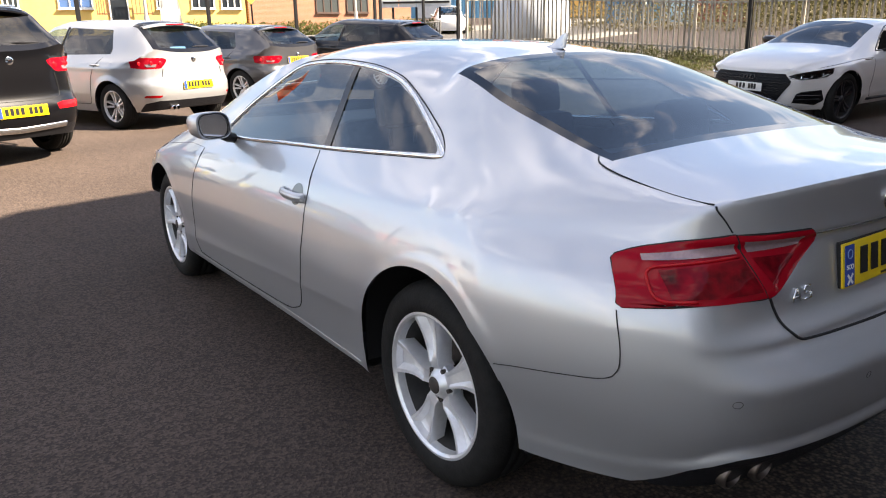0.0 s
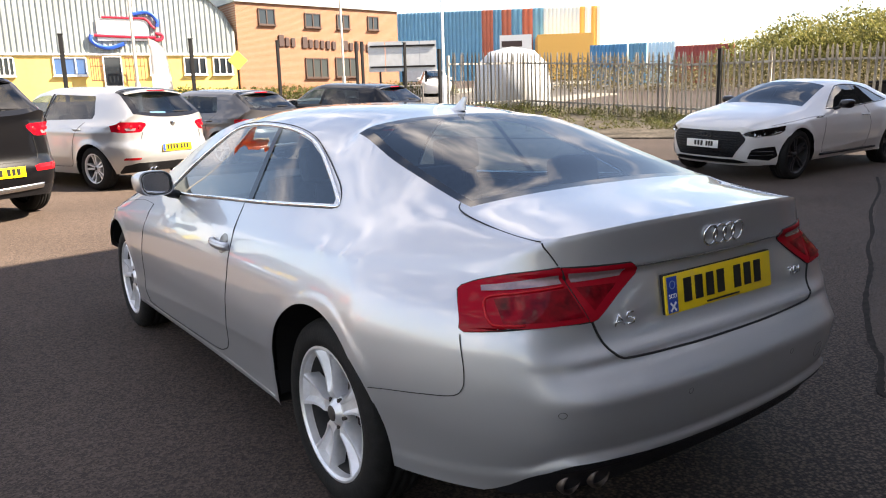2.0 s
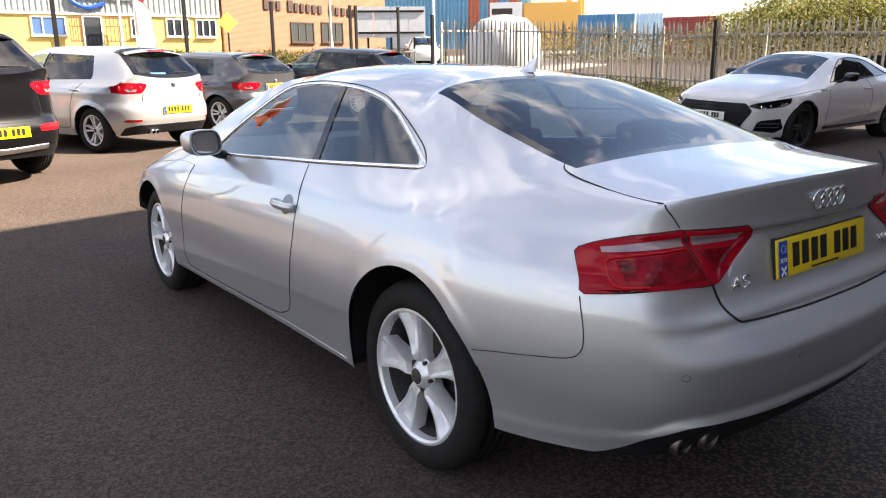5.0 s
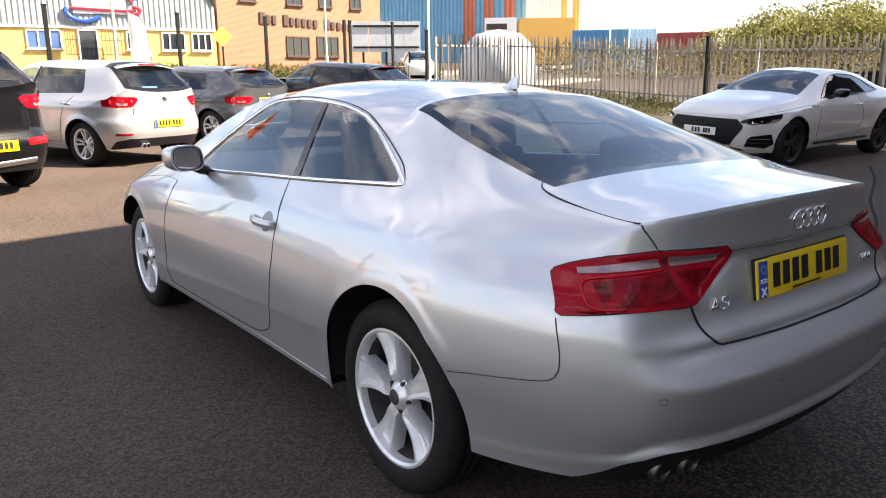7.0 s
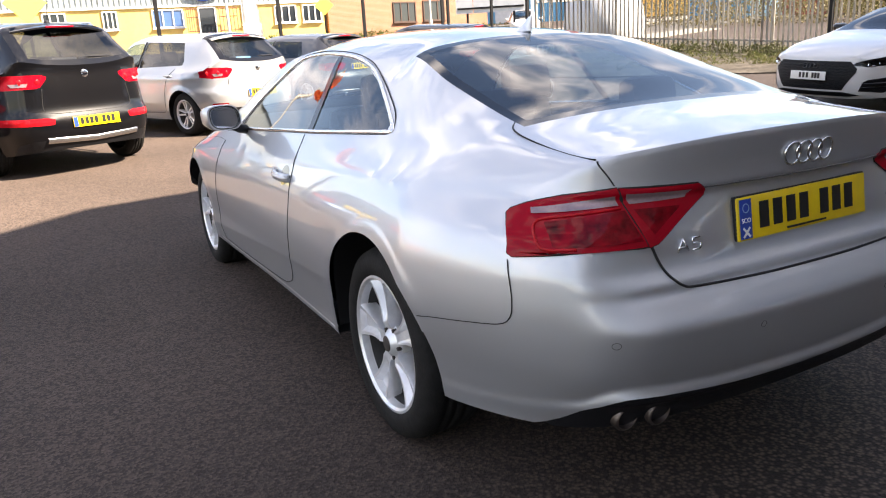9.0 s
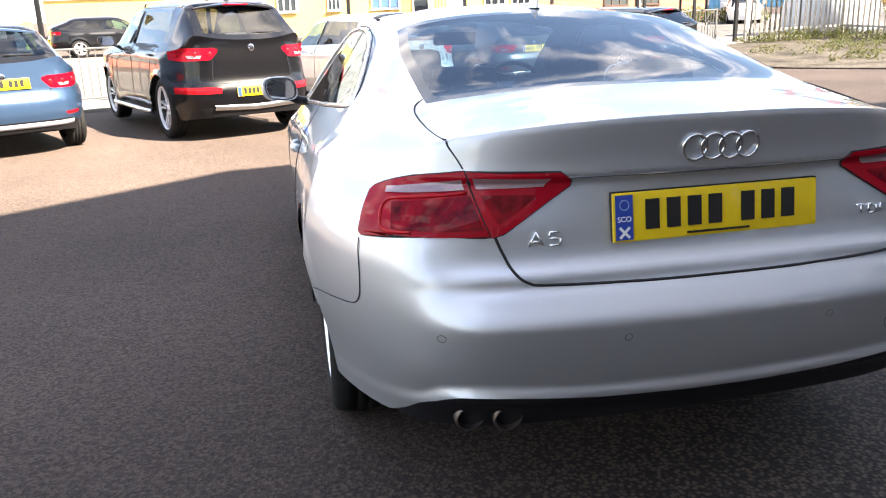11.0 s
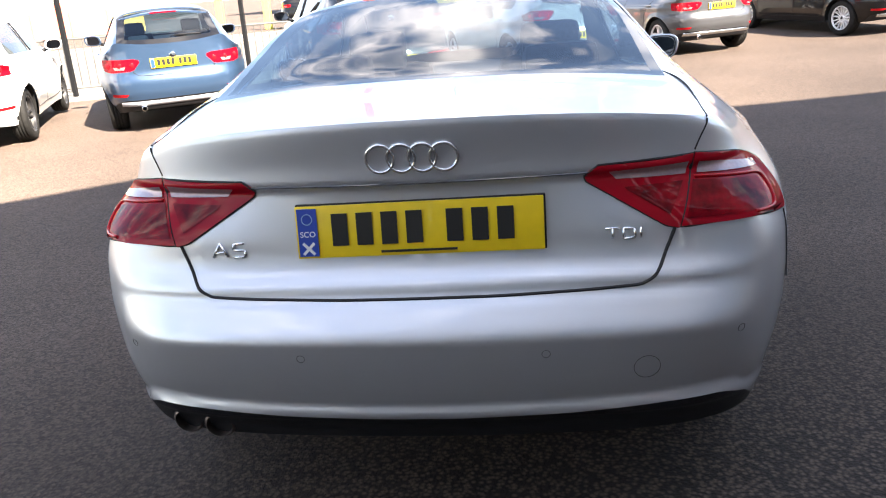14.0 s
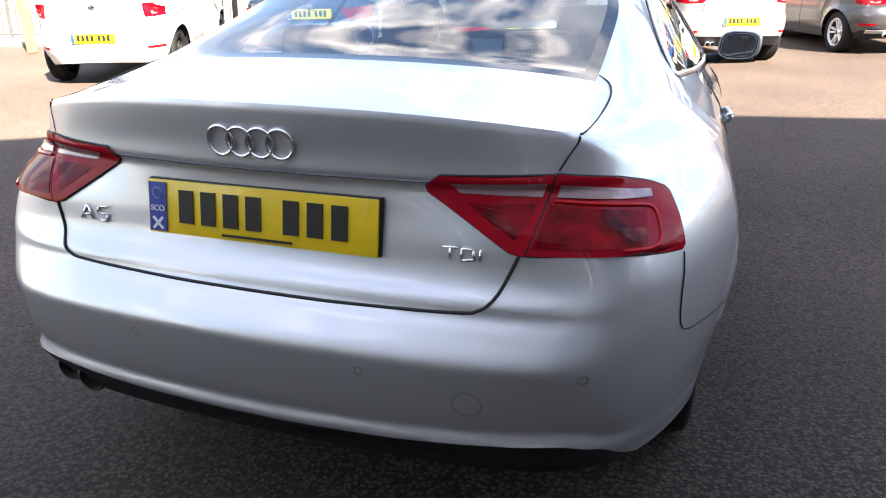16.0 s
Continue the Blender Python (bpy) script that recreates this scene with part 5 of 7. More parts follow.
parked_car("silver five-door hatchback parked in bright sun", (0.95, 9.70), 24, M_SILVER2, dict(W=0.893, H=1.48, axle=2.578, ro=0.77, belt=0.97, lean=0.46),
           lamp=(0.42, 0.79, 0.82, 0.975), plate=(0.0, 0.60), skid="twin left", extras=("cards",))
parked_car("graphite grey five-door hatchback with dark glass parked in sun", (3.55, 11.75), 21, M_GREY, dict(W=0.87, H=1.42, axle=2.47, ro=0.72, belt=0.95, lean=0.55),
           lamp=(0.36, 0.77, 0.74, 0.88), plate=(0.0, 0.79), skid="single left", extras=("strip",), wheel=("five_twin", None))
parked_car("black five-door hatchback with multi-spoke alloy wheels", (7.0, 12.6), 21, M_BLACKP, dict(W=0.89, H=1.43, axle=2.63, ro=0.80, belt=0.95, lean=0.55),
           lamp=(0.42, 0.79, 0.76, 0.89), plate=(0.0, 0.74), wheel=("multi", None), extras=("strip",))
parked_car("black sport utility car with roof rails and silver skid plate", (-1.55, 7.57), 23.5, M_BLACKP, dict(W=0.90, H=1.62, axle=2.64, ro=0.86, fo=0.94, belt=1.09, lean=0.52, wst=1.65, wsb=2.45, hood=1.08, nose=0.82, roof_w=0.60),
           lamp=(0.38, 0.83, 0.925, 1.075), plate=(0.02, 0.57), reflector=(0.40, 0.84, 0.56, 0.635), wheel=("five_twin", None), wheel_r=0.362, extras=("rails", "aerial", "skid", "steps", "cards"), kind="suv_car")
parked_car("metallic blue three-door hatchback with silver bumper strip", (-4.05, 6.82), 27, M_BLUE, dict(W=0.87, H=1.416, axle=2.47, ro=0.72, belt=0.95, lean=0.58),
           lamp=(0.36, 0.78, 0.72, 0.87), plate=(0.0, 0.80), skid="single left", extras=("strip",), doors=2)
parked_car("white five-door hatchback with red tail lamps", (-6.32, 5.78), 23, M_WHITE, dict(W=0.84, H=1.46, axle=2.47, ro=0.70, belt=0.96, lean=0.42),
           lamp=(0.56, 0.745, 0.80, 0.965), plate=(-0.02, 0.58), wheel=("five_twin", M_ALLOYD), trim=M_WHITE, extras=())


# ---- the white coupe by the fence ----
SPORT = dict(COUPE)
SPORT.update(
    front=3.62, fa=0.20, fb=0.55, fn=7, y2=3.02,
    top=[(-0.92, 1.045), (-0.80, 1.058), (-0.48, 1.092), (-0.25, 1.165), (0.0, 1.245), (0.30, 1.322), (0.7, 1.362), (1.15, 1.372), (1.5, 1.345), (1.85, 1.245), (2.38, 1.03), (2.6, 0.995), (3.1, 0.935), (3.45, 0.855), (3.62, 0.765)],
    cz=[(-0.9, 1.0), (-0.78, 1.0), (-0.42, 1.062), (-0.1, 1.15), (0.3, 1.27), (0.8, 1.318), (1.2, 1.318), (1.55, 1.265), (1.9, 1.15), (2.4, 0.985), (3.0, 0.90), (3.4, 0.82), (3.62, 0.735)],
    bz=[(-0.9, 0.99), (-0.78, 0.985), (-0.4, 1.03), (0.1, 1.0), (0.6, 0.98), (1.2, 0.965), (2.0, 0.94), (2.45, 0.92), (3.0, 0.855), (3.4, 0.78), (3.62, 0.715)],
    sz=[(-0.9, 0.98), (-0.6, 0.93), (-0.3, 0.91), (0.0, 0.90), (0.8, 0.875), (2.0, 0.85), (2.75, 0.82), (3.2, 0.77), (3.62, 0.70)],
    F=[(0.2, 3.52), (0.30, 3.64), (0.45, 3.68), (0.62, 3.67), (0.72, 3.63), (0.85, 3.55), (1.0, 3.45)],
)


def white_coupe():
    car = tagged(new("sports_coupe_car"), "white two-door sports coupe with black grille and dark alloy wheels", "car")
    b = Body(SPORT, rows=110, cols=(13, 8, 5), levels=44)
    dlo_door = [(1.90, 0.965), (1.55, 0.968), (1.167, 0.978), (0.80, 0.992), (0.885, 1.272), (1.12, 1.280), (1.31, 1.266), (1.43, 1.226), (1.60, 1.142), (1.74, 1.06)]
    dlo_rear = [(0.76, 0.994), (0.45, 1.008), (0.02, 1.030), (0.05, 1.047), (0.18, 1.095), (0.38, 1.180), (0.535, 1.226), (0.70, 1.258), (0.845, 1.270)]
    wr, front = 0.352, 2.766
    arches = [(0.0, wr, 0.388), (front, wr, 0.388)]
    reg = b.finish([], [("rear_glass", lambda y, j, yc: j < 12 and -0.46 < yc < 0.25), ("front_glass", lambda y, j, yc: j < 12 and 1.55 < yc < 2.36),
                        ("door_glass", dlo_door), ("quarter_glass", dlo_rear)], arches)
    shell = soften(sheet(reg["paint"]), b, 5, 2)

    def shaped(p):
        x, y, z = abs(p[0]), p[1], p[2]
        out = 0.0
        if x > 0.78 and z < 0.9:
            if 0.3 < y < 2.5:
                d = z - (0.47 - 0.05 * (y - 0.36))
                out += ramp((y - 0.3) / 0.2) * ramp((2.5 - y) / 0.2) * (0.014 * max(0.0, 1 - d / 0.2) ** 1.6 if d > 0 else 0.014 + 0.20 * max(d, -0.15))
            for ay, az, r in arches:
                h = math.hypot(y - ay, z - az)
                if h < r + 0.14:
                    out += 0.022 * ramp((r + 0.12 - h) / 0.10)
        return np.array((math.copysign(x + out, p[0]), y, z))
    for v in shell.verts:
        v.co = shaped(v.co)
    for quads in reg.values():
        quads[:] = [tuple(shaped(p) for p in q) for q in quads]
    b.tree()
    part("body", shell, M_WHITE, car, "white body shell", smooth=50)
    part("underside", sheet(reg["under"]), M_UNDER, car)
    part("rear_window", relax(sheet(reg["rear_glass"])), M_PRIVACY, car, smooth=60)
    part("windscreen", relax(sheet(reg["front_glass"])), M_SPORTG, car, "dark reflecting windscreen", smooth=60)

    def front_patch(name, poly, material, out, parent, label="", deep=0.012):
        """A piece that follows the nose: poly in (x, z)."""
        bm = bmesh.new()
        zs = [p[1] for p in poly]
        rows, n = [], 16
        for k in range(9):
            z = min(zs) + 1e-5 + (max(zs) - min(zs) - 2e-5) * k / 8
            cut = []
            for i in range(len(poly)):
                (x1, z1), (x2, z2) = poly[i], poly[(i + 1) % len(poly)]
                if (z1 - z) * (z2 - z) <= 0 and abs(z2 - z1) > 1e-9:
                    cut.append(x1 + (x2 - x1) * (z - z1) / (z2 - z1))
            rows.append([bm.verts.new(b.on_front(min(cut) + (max(cut) - min(cut)) * q / n, z, out)) for q in range(n + 1)])
        for a, c in zip(rows, rows[1:]):
            for q in range(n):
                bm.faces.new((a[q], a[q + 1], c[q + 1], c[q]))
        bmesh.ops.solidify(bm, geom=bm.faces[:], thickness=deep)
        bmesh.ops.recalc_face_normals(bm, faces=bm.faces)
        return part(name, bm, material, parent, label, smooth=40)
    grille = front_patch("radiator_grille", [(-0.60, 0.60), (-0.50, 0.705), (0.50, 0.705), (0.60, 0.60), (0.44, 0.34), (-0.44, 0.34)], M_TRIM, 0.008, car, "black honeycomb radiator grille")
    for k in range(9):
        # zigzag bars of the honeycomb
        bm = bmesh.new()
        z0, w = 0.37 + 0.036 * k, 0.42 + 0.16 * min(1, (0.036 * k) / 0.24)
        w = w if z0 < 0.61 else 0.56 - (z0 - 0.61)
        tube_into(bm, [b.on_front(-w + 2 * w * q / 24, z0 + (0.009 if q % 2 else -0.009), 0.013) for q in range(25)], 0.004, 4)
        part("grille_bar", bm, M_FRIT, grille)
    front_patch("lower_splitter", [(-0.62, 0.275), (-0.46, 0.315), (0.46, 0.315), (0.62, 0.275), (0.5, 0.255), (-0.5, 0.255)], M_TRIM, 0.010, car, "black lower front lip")
    for s in (-1, 1):
        part("door_window", relax(sheet(reg["door_glass"], False, s)), M_SPORTG, car, "dark side window", smooth=60)
        part("quarter_window", relax(sheet(reg["quarter_glass"], False, s)), M_SPORTG, car, "dark rear side window", smooth=60)
        bm = bmesh.new()
        ring = curved([(1.93, 0.957), (1.167, 0.970), (0.45, 1.0), (0.0, 1.024), (0.02, 1.045), (0.17, 1.10), (0.37, 1.188), (0.53, 1.234), (0.70, 1.266), (0.91, 1.282), (1.12, 1.287), (1.33, 1.272), (1.44, 1.232), (1.61, 1.147), (1.75, 1.062), (1.88, 0.985)], 5)
        tube_into(bm, [b.on_side(y, z, s, 0.0) for y, z in ring], 0.009, 6, True)
        part("window_trim", bm, M_FRIT, car, "gloss black window surround", smooth=60)
        bm = bmesh.new()
        rows = []
        for k in range(7):
            y, z = 0.78 + 0.085 * k / 6, 0.99 + 0.285 * k / 6
            rows.append([bm.verts.new(b.on_side(y + d, z, s, 0.004)) for d in (0.035, 0.0, -0.04)])
        for a, c in zip(rows, rows[1:]):
            for i in range(2):
                bm.faces.new((a[i], a[i + 1], c[i + 1], c[i]))
        part("window_pillar", bm, M_FRIT, car, smooth=60)
        it = front_patch("side_intake", [(s * 0.60, 0.31), (s * 0.66, 0.47), (s * 0.83, 0.50), (s * 0.85, 0.36), (s * 0.78, 0.30)], M_TRIM, 0.006, car, "black side air intake")
        for dz in (0.38, 0.43):
            bm = bmesh.new()
            tube_into(bm, [b.on_front(s * (0.64 + 0.18 * q / 6), dz, 0.012) for q in range(7)], 0.004, 5)
            part("intake_slat", bm, M_FRIT, it)
        hl = front_patch("headlamp", [(s * 0.53, 0.668), (s * 0.58, 0.700), (s * 0.72, 0.738), (s * 0.868, 0.782), (s * 0.876, 0.715), (s * 0.83, 0.655), (s * 0.68, 0.630), (s * 0.585, 0.632)], M_FRIT, 0.004, car, "dark angular headlamp with pale lenses")
        for x, z in ((0.67, 0.675), (0.75, 0.69), (0.82, 0.71)):
            bm = bmesh.new()
            p = b.on_front(s * x, z, 0.006)
            lathe_into(bm, [(0.0, 0.0), (0.020, 0.002), (0.028, 0.008)], Matrix.Translation(p) @ pose(0, 0, 0, -90), 12)
            part("lamp_lens", bm, M_CHROME, hl, smooth=60)
        bm = bmesh.new()
        tube_into(bm, [b.on_front(s * x, z, 0.008) for x, z in ((0.545, 0.668), (0.60, 0.645), (0.70, 0.645), (0.81, 0.664), (0.855, 0.71))], 0.008, 6)
        part("running_light", bm, M_SATIN, hl, "pale running-light strip", smooth=60)
        for ay in (0.0, front):
            wheel_parts(car, s * 0.792, ay, wr, wr, 0.262, 0.26, "five_twin", s, M_ALLOYD, 0.74)
            bm = bmesh.new()
            arch_into(bm, ay, wr, 0.392, s * 0.90, s * 0.58, b)
            part("wheel_arch_liner", bm, M_UNDER, car, smooth=50)
        bm = bmesh.new()
        tube_into(bm, [b.on_side(y, 0.315, s, 0.006) for y in [0.5 + 0.14 * q for q in range(13)]], 0.02, 6)
        part("sill_blade", bm, M_TRIM, car, "black sill blade", smooth=60)
        for line, r in (([(0.80, 0.97), (0.77, 0.86), (0.755, 0.72), (0.79, 0.55), (0.87, 0.37), (1.05, 0.33), (2.0, 0.34), (2.13, 0.38), (2.12, 0.62), (2.05, 0.86)], 0.003),
                        ([(2.06, 0.872), (2.35, 0.868), (2.7, 0.845), (3.0, 0.815), (3.25, 0.78)], 0.003)):
            bm = bmesh.new()
            tube_into(bm, [b.on_side(y, z, s, 0.0) for y, z in curved(line, 5)], r, 5)
            part("panel_gap", bm, M_GAP, car)
        bm = bmesh.new()
        tube_into(bm, [b.on_side(y, 0.858, s, 0.001) for y in (2.12, 2.2, 2.3)], 0.010, 6)
        part("fender_blade", bm, M_FRIT, car)
        bm = bmesh.new()
        tube_into(bm, [b.on_side(0.90 + d, 0.84, s, o) for d, o in ((-0.11, 0.004), (-0.09, 0.024), (0.0, 0.032), (0.09, 0.024), (0.11, 0.004))], 0.013, 6)
        part("door_handle", bm, M_WHITE, car, smooth=60)
        mirror_part(car, pose(s * 0.985, 1.70, 1.03, 0, 0, s * 8) @ Matrix.Scale(0.92, 4), s, M_BLACKP)
        bm = bmesh.new()
        seat_into(bm, s * 0.37, 1.05, 0.45)
        st = part("front_seat", bm, M_FABRIC, car, smooth=50)
        bm = bmesh.new()
        headrest_into(bm, s * 0.37, 0.90, 1.12)
        part("headrest", bm, M_FABRIC, st, smooth=50)
    bm = bmesh.new()
    box_into(bm, pose(0, 1.3, 0.36), 1.3, 2.0, 0.03)
    box_into(bm, pose(0, 2.1, 0.88, 8), 1.44, 0.5, 0.14, 0.05)
    part("cabin", bm, M_CABIN, car)
    p = b.on_front(0.0, 0.52, 0.03)
    plate_part(car, Matrix.Translation((0.0, p.y + 0.012, 0.52)) @ pose(0, 0, 0, 0, 0, 180), M_PLATEW, False, (1, 2, 3, 4.6, 5.4, 6.2))
    for k in range(4):
        bm = bmesh.new()
        tube_into(bm, [b.on_front((k - 1.5) * 0.052 + 0.034 * math.cos(a), 0.645 + 0.034 * math.sin(a), 0.016) for a in [2 * math.pi * q / 20 for q in range(20)]], 0.005, 6, True)
        part("badge_ring", bm, M_FRIT, grille)
    car.matrix_basis = stand(11.47, 4.50, 89.2) @ Matrix.Scale(1.028, 4)
    return car


white_coupe()


# ---- ground and surfaces ----
def asphalt(name, base, pebble, tint, worn=None):
    """Asphalt: a dark binder with paler stones, patchy at a larger scale. The last argument: (x, y, r) of a coarse
    patch, darker between its stones, fading outward.
    """
    m = bpy.data.materials.new(name)
    m.use_nodes = True
    nt = m.node_tree
    b = nt.nodes["Principled BSDF"]
    b.inputs["Roughness"].default_value = 0.82
    b.inputs["Diffuse Roughness"].default_value = 1.0
    b.inputs["Specular IOR Level"].default_value = 0.22
    t = nt.nodes.new("ShaderNodeTexCoord")
    vo, n1, n2 = nt.nodes.new("ShaderNodeTexVoronoi"), nt.nodes.new("ShaderNodeTexNoise"), nt.nodes.new("ShaderNodeTexNoise")
    vo.inputs["Scale"].default_value = 105.0
    n1.inputs["Scale"].default_value, n1.inputs["Detail"].default_value = 0.55, 6.0
    n2.inputs["Scale"].default_value, n2.inputs["Detail"].default_value = 240.0, 3.0
    for q in (vo, n1, n2):
        nt.links.new(t.outputs["Object"], q.inputs["Vector"])
    ramp = nt.nodes.new("ShaderNodeValToRGB")
    ramp.color_ramp.elements[0].color, ramp.color_ramp.elements[1].color = (*base, 1), (*pebble, 1)
    ramp.color_ramp.elements[0].position, ramp.color_ramp.elements[1].position = 0.2, 1.0
    sep = nt.nodes.new("ShaderNodeSeparateColor")
    nt.links.new(vo.outputs["Color"], sep.inputs["Color"])
    nt.links.new(sep.outputs["Red"], ramp.inputs["Fac"])
    mr = nt.nodes.new("ShaderNodeMapRange")
    mr.inputs["From Min"].default_value, mr.inputs["From Max"].default_value = 0.3, 0.7
    mr.inputs["To Min"].default_value, mr.inputs["To Max"].default_value = 0.78, 1.25
    nt.links.new(n1.outputs["Fac"], mr.inputs["Value"])
    mul = nt.nodes.new("ShaderNodeVectorMath")
    mul.operation = "MULTIPLY"
    nt.links.new(ramp.outputs["Color"], mul.inputs[0])
    nt.links.new(mr.outputs["Result"], mul.inputs[1])
    mul2 = nt.nodes.new("ShaderNodeVectorMath")
    mul2.operation = "MULTIPLY"
    mul2.inputs[1].default_value = tint
    nt.links.new(mul.outputs["Vector"], mul2.inputs[0])
    colour = mul2.outputs["Vector"]
    if worn:
        vc, cr2, dist, edge, mix = (nt.nodes.new(q) for q in ("ShaderNodeTexVoronoi", "ShaderNodeValToRGB", "ShaderNodeVectorMath", "ShaderNodeMapRange", "ShaderNodeMix"))
        vc.inputs["Scale"].default_value = 66.0
        nt.links.new(t.outputs["Object"], vc.inputs["Vector"])
        e = cr2.color_ramp.elements
        e[0].position, e[1].position = 0.16, 0.62
        e[0].color, e[1].color = (*[1.0 * q * k for q, k in zip(pebble, tint)], 1), (0.014, 0.0118, 0.0106, 1)
        nt.links.new(vc.outputs["Distance"], cr2.inputs["Fac"])
        dist.operation = "DISTANCE"
        dist.inputs[1].default_value = (worn[0], worn[1], 0.0)
        nt.links.new(t.outputs["Object"], dist.inputs[0])
        wav = nt.nodes.new("ShaderNodeMath")
        wav.operation = "MULTIPLY_ADD"
        wav.inputs[1].default_value = -1.6
        nt.links.new(n1.outputs["Fac"], wav.inputs[0])
        nt.links.new(dist.outputs["Value"], wav.inputs[2])
        edge.inputs["From Min"].default_value, edge.inputs["From Max"].default_value = worn[2] - 2.2, worn[2]
        edge.inputs["To Min"].default_value, edge.inputs["To Max"].default_value = 0.9, 0.0
        nt.links.new(wav.outputs["Value"], edge.inputs["Value"])
        mix.data_type = "RGBA"
        nt.links.new(edge.outputs["Result"], mix.inputs["Factor"])
        nt.links.new(colour, mix.inputs["A"])
        nt.links.new(cr2.outputs["Color"], mix.inputs["B"])
        colour = mix.outputs["Result"]
    nt.links.new(colour, b.inputs["Base Color"])
    bp = nt.nodes.new("ShaderNodeBump")
    bp.inputs["Strength"].default_value, bp.inputs["Distance"].default_value = 0.55, 0.006
    add = nt.nodes.new("ShaderNodeMath")
    nt.links.new(vo.outputs["Distance"], add.inputs[0])
    nt.links.new(n2.outputs["Fac"], add.inputs[1])
    nt.links.new(add.outputs["Value"], bp.inputs["Height"])
    nt.links.new(bp.outputs["Normal"], b.inputs["Normal"])
    return m


M_ASPHALT = asphalt("worn_asphalt", (0.032, 0.0285, 0.0265), (0.084, 0.075, 0.067), (1.27, 1.05, 0.95), (1.1, -2.0, 2.9))
M_PATCH = asphalt("smooth_repair_asphalt", (0.034, 0.030, 0.028), (0.058, 0.052, 0.047), (1.24, 1.05, 0.95))
M_ROAD = asphalt("road_asphalt", (0.07, 0.066, 0.062), (0.17, 0.16, 0.15), (1.0, 0.98, 0.95))
M_PAVING = mat("pale_footway_concrete", (0.20, 0.185, 0.16), 0.85, grain=0.15, scale=25, stain=0.15, sscale=0.8, bump=0.3, bscale=90)
M_SOIL = mat("dry_soil_and_gravel", (0.062, 0.054, 0.044), 0.95, grain=0.6, scale=14, stain=0.5, sscale=1.2, spec=0.1, bump=0.9, bscale=40)


def leaf(name, base, through_light=0.45, scale=0.9):
    """Thin leaves: part of the light passes through them."""
    m = mat(name, base, 0.6, grain=0.35, scale=scale, spec=0.2)
    nt = m.node_tree
    b = nt.nodes["Principled BSDF"]
    tr, mx = nt.nodes.new("ShaderNodeBsdfTranslucent"), nt.nodes.new("ShaderNodeMixShader")
    nt.links.new(b.inputs["Base Color"].links[0].from_socket, tr.inputs["Color"])
    mx.inputs["Fac"].default_value = through_light
    nt.links.new(b.outputs["BSDF"], mx.inputs[1])
    nt.links.new(tr.outputs["BSDF"], mx.inputs[2])
    nt.links.new(mx.outputs["Shader"], nt.nodes["Material Output"].inputs["Surface"])
    return m


M_LEAF = leaf("sunlit_bush_leaf", (0.145, 0.145, 0.045))
M_LEAF2 = leaf("yellow_green_bush_leaf", (0.25, 0.22, 0.075))
M_HEDGE = leaf("low_hedge_leaf", (0.09, 0.10, 0.028), 0.4, 1.5)
M_GRASS = leaf("rough_grass", (0.085, 0.095, 0.028), 0.4, 6.0)
M_DRYGRASS = leaf("dry_grass", (0.13, 0.11, 0.055), 0.4, 6.0)
M_GALV = mat("weathered_galvanised_steel", (0.36, 0.335, 0.295), 0.6, 0.25, grain=0.15, scale=8, stain=0.2, sscale=0.9)
M_RAILG = mat("grey_railing_steel", (0.085, 0.083, 0.08), 0.7, 0.0, grain=0.15, scale=8)
M_BLACKST = mat("black_painted_steel", (0.007, 0.007, 0.008), 0.6, spec=0.2, grain=0.2, scale=20)
M_YELLOWW = mat("yellow_painted_render", (0.70, 0.47, 0.14), 0.85, grain=0.06, scale=3, stain=0.08, sscale=0.4)
M_CLAD = mat("pale_grey_profiled_cladding", (0.31, 0.34, 0.335), 0.5, 0.1, grain=0.05, scale=2, stain=0.1, sscale=0.3)
M_WFRAME = mat("white_window_frame", (0.78, 0.78, 0.76), 0.5, grain=0.04)
M_PANE = mat("dark_window_pane", (0.02, 0.025, 0.03), 0.05, coat=0.5)
M_PANEB = mat("blue_window_pane", (0.05, 0.12, 0.28), 0.08, coat=0.5)
M_BLUEC = mat("blue_profiled_cladding", (0.09, 0.27, 0.42), 0.5, grain=0.06, scale=1, stain=0.08, sscale=0.2)
M_REDC = mat("rust_red_cladding", (0.42, 0.11, 0.06), 0.5, grain=0.06, scale=1)
M_PALEC = mat("pale_blue_cladding", (0.55, 0.68, 0.76), 0.5, grain=0.04)
M_ORANGEC = mat("orange_cladding", (0.75, 0.42, 0.10), 0.6, grain=0.06)
M_SIGNW = mat("white_sign_board", (0.80, 0.80, 0.78), 0.4)
M_SIGNB = mat("blue_sign_stroke", (0.02, 0.09, 0.45), 0.4)
M_SIGNR = mat("red_sign_stroke", (0.50, 0.03, 0.06), 0.4)
M_LETTER = mat("dark_brown_letters", (0.05, 0.025, 0.02), 0.5)
M_YSIGN = mat("yellow_road_sign", (0.75, 0.62, 0.10), 0.4)
M_HOARD = mat("grey_hoarding_panel", (0.42, 0.44, 0.46), 0.5, grain=0.08, scale=3)
M_SHOW = mat("pale_grey_showroom_cladding", (0.36, 0.36, 0.355), 0.45, 0.2, grain=0.08, scale=1)
M_DARKC = mat("dark_grey_cladding", (0.035, 0.036, 0.038), 0.7, grain=0.1, scale=2, spec=0.2)
M_RUSTY = mat("red_brown_container", (0.34, 0.06, 0.05), 0.6, grain=0.1, scale=2)
M_CYAN = mat("blue_container", (0.05, 0.22, 0.42), 0.55, grain=0.1, scale=2)
M_FLAGW = mat("white_flag_fabric", (0.8, 0.8, 0.8), 0.8)
M_FLAGO = mat("orange_flag_fabric", (0.78, 0.12, 0.02), 0.8)
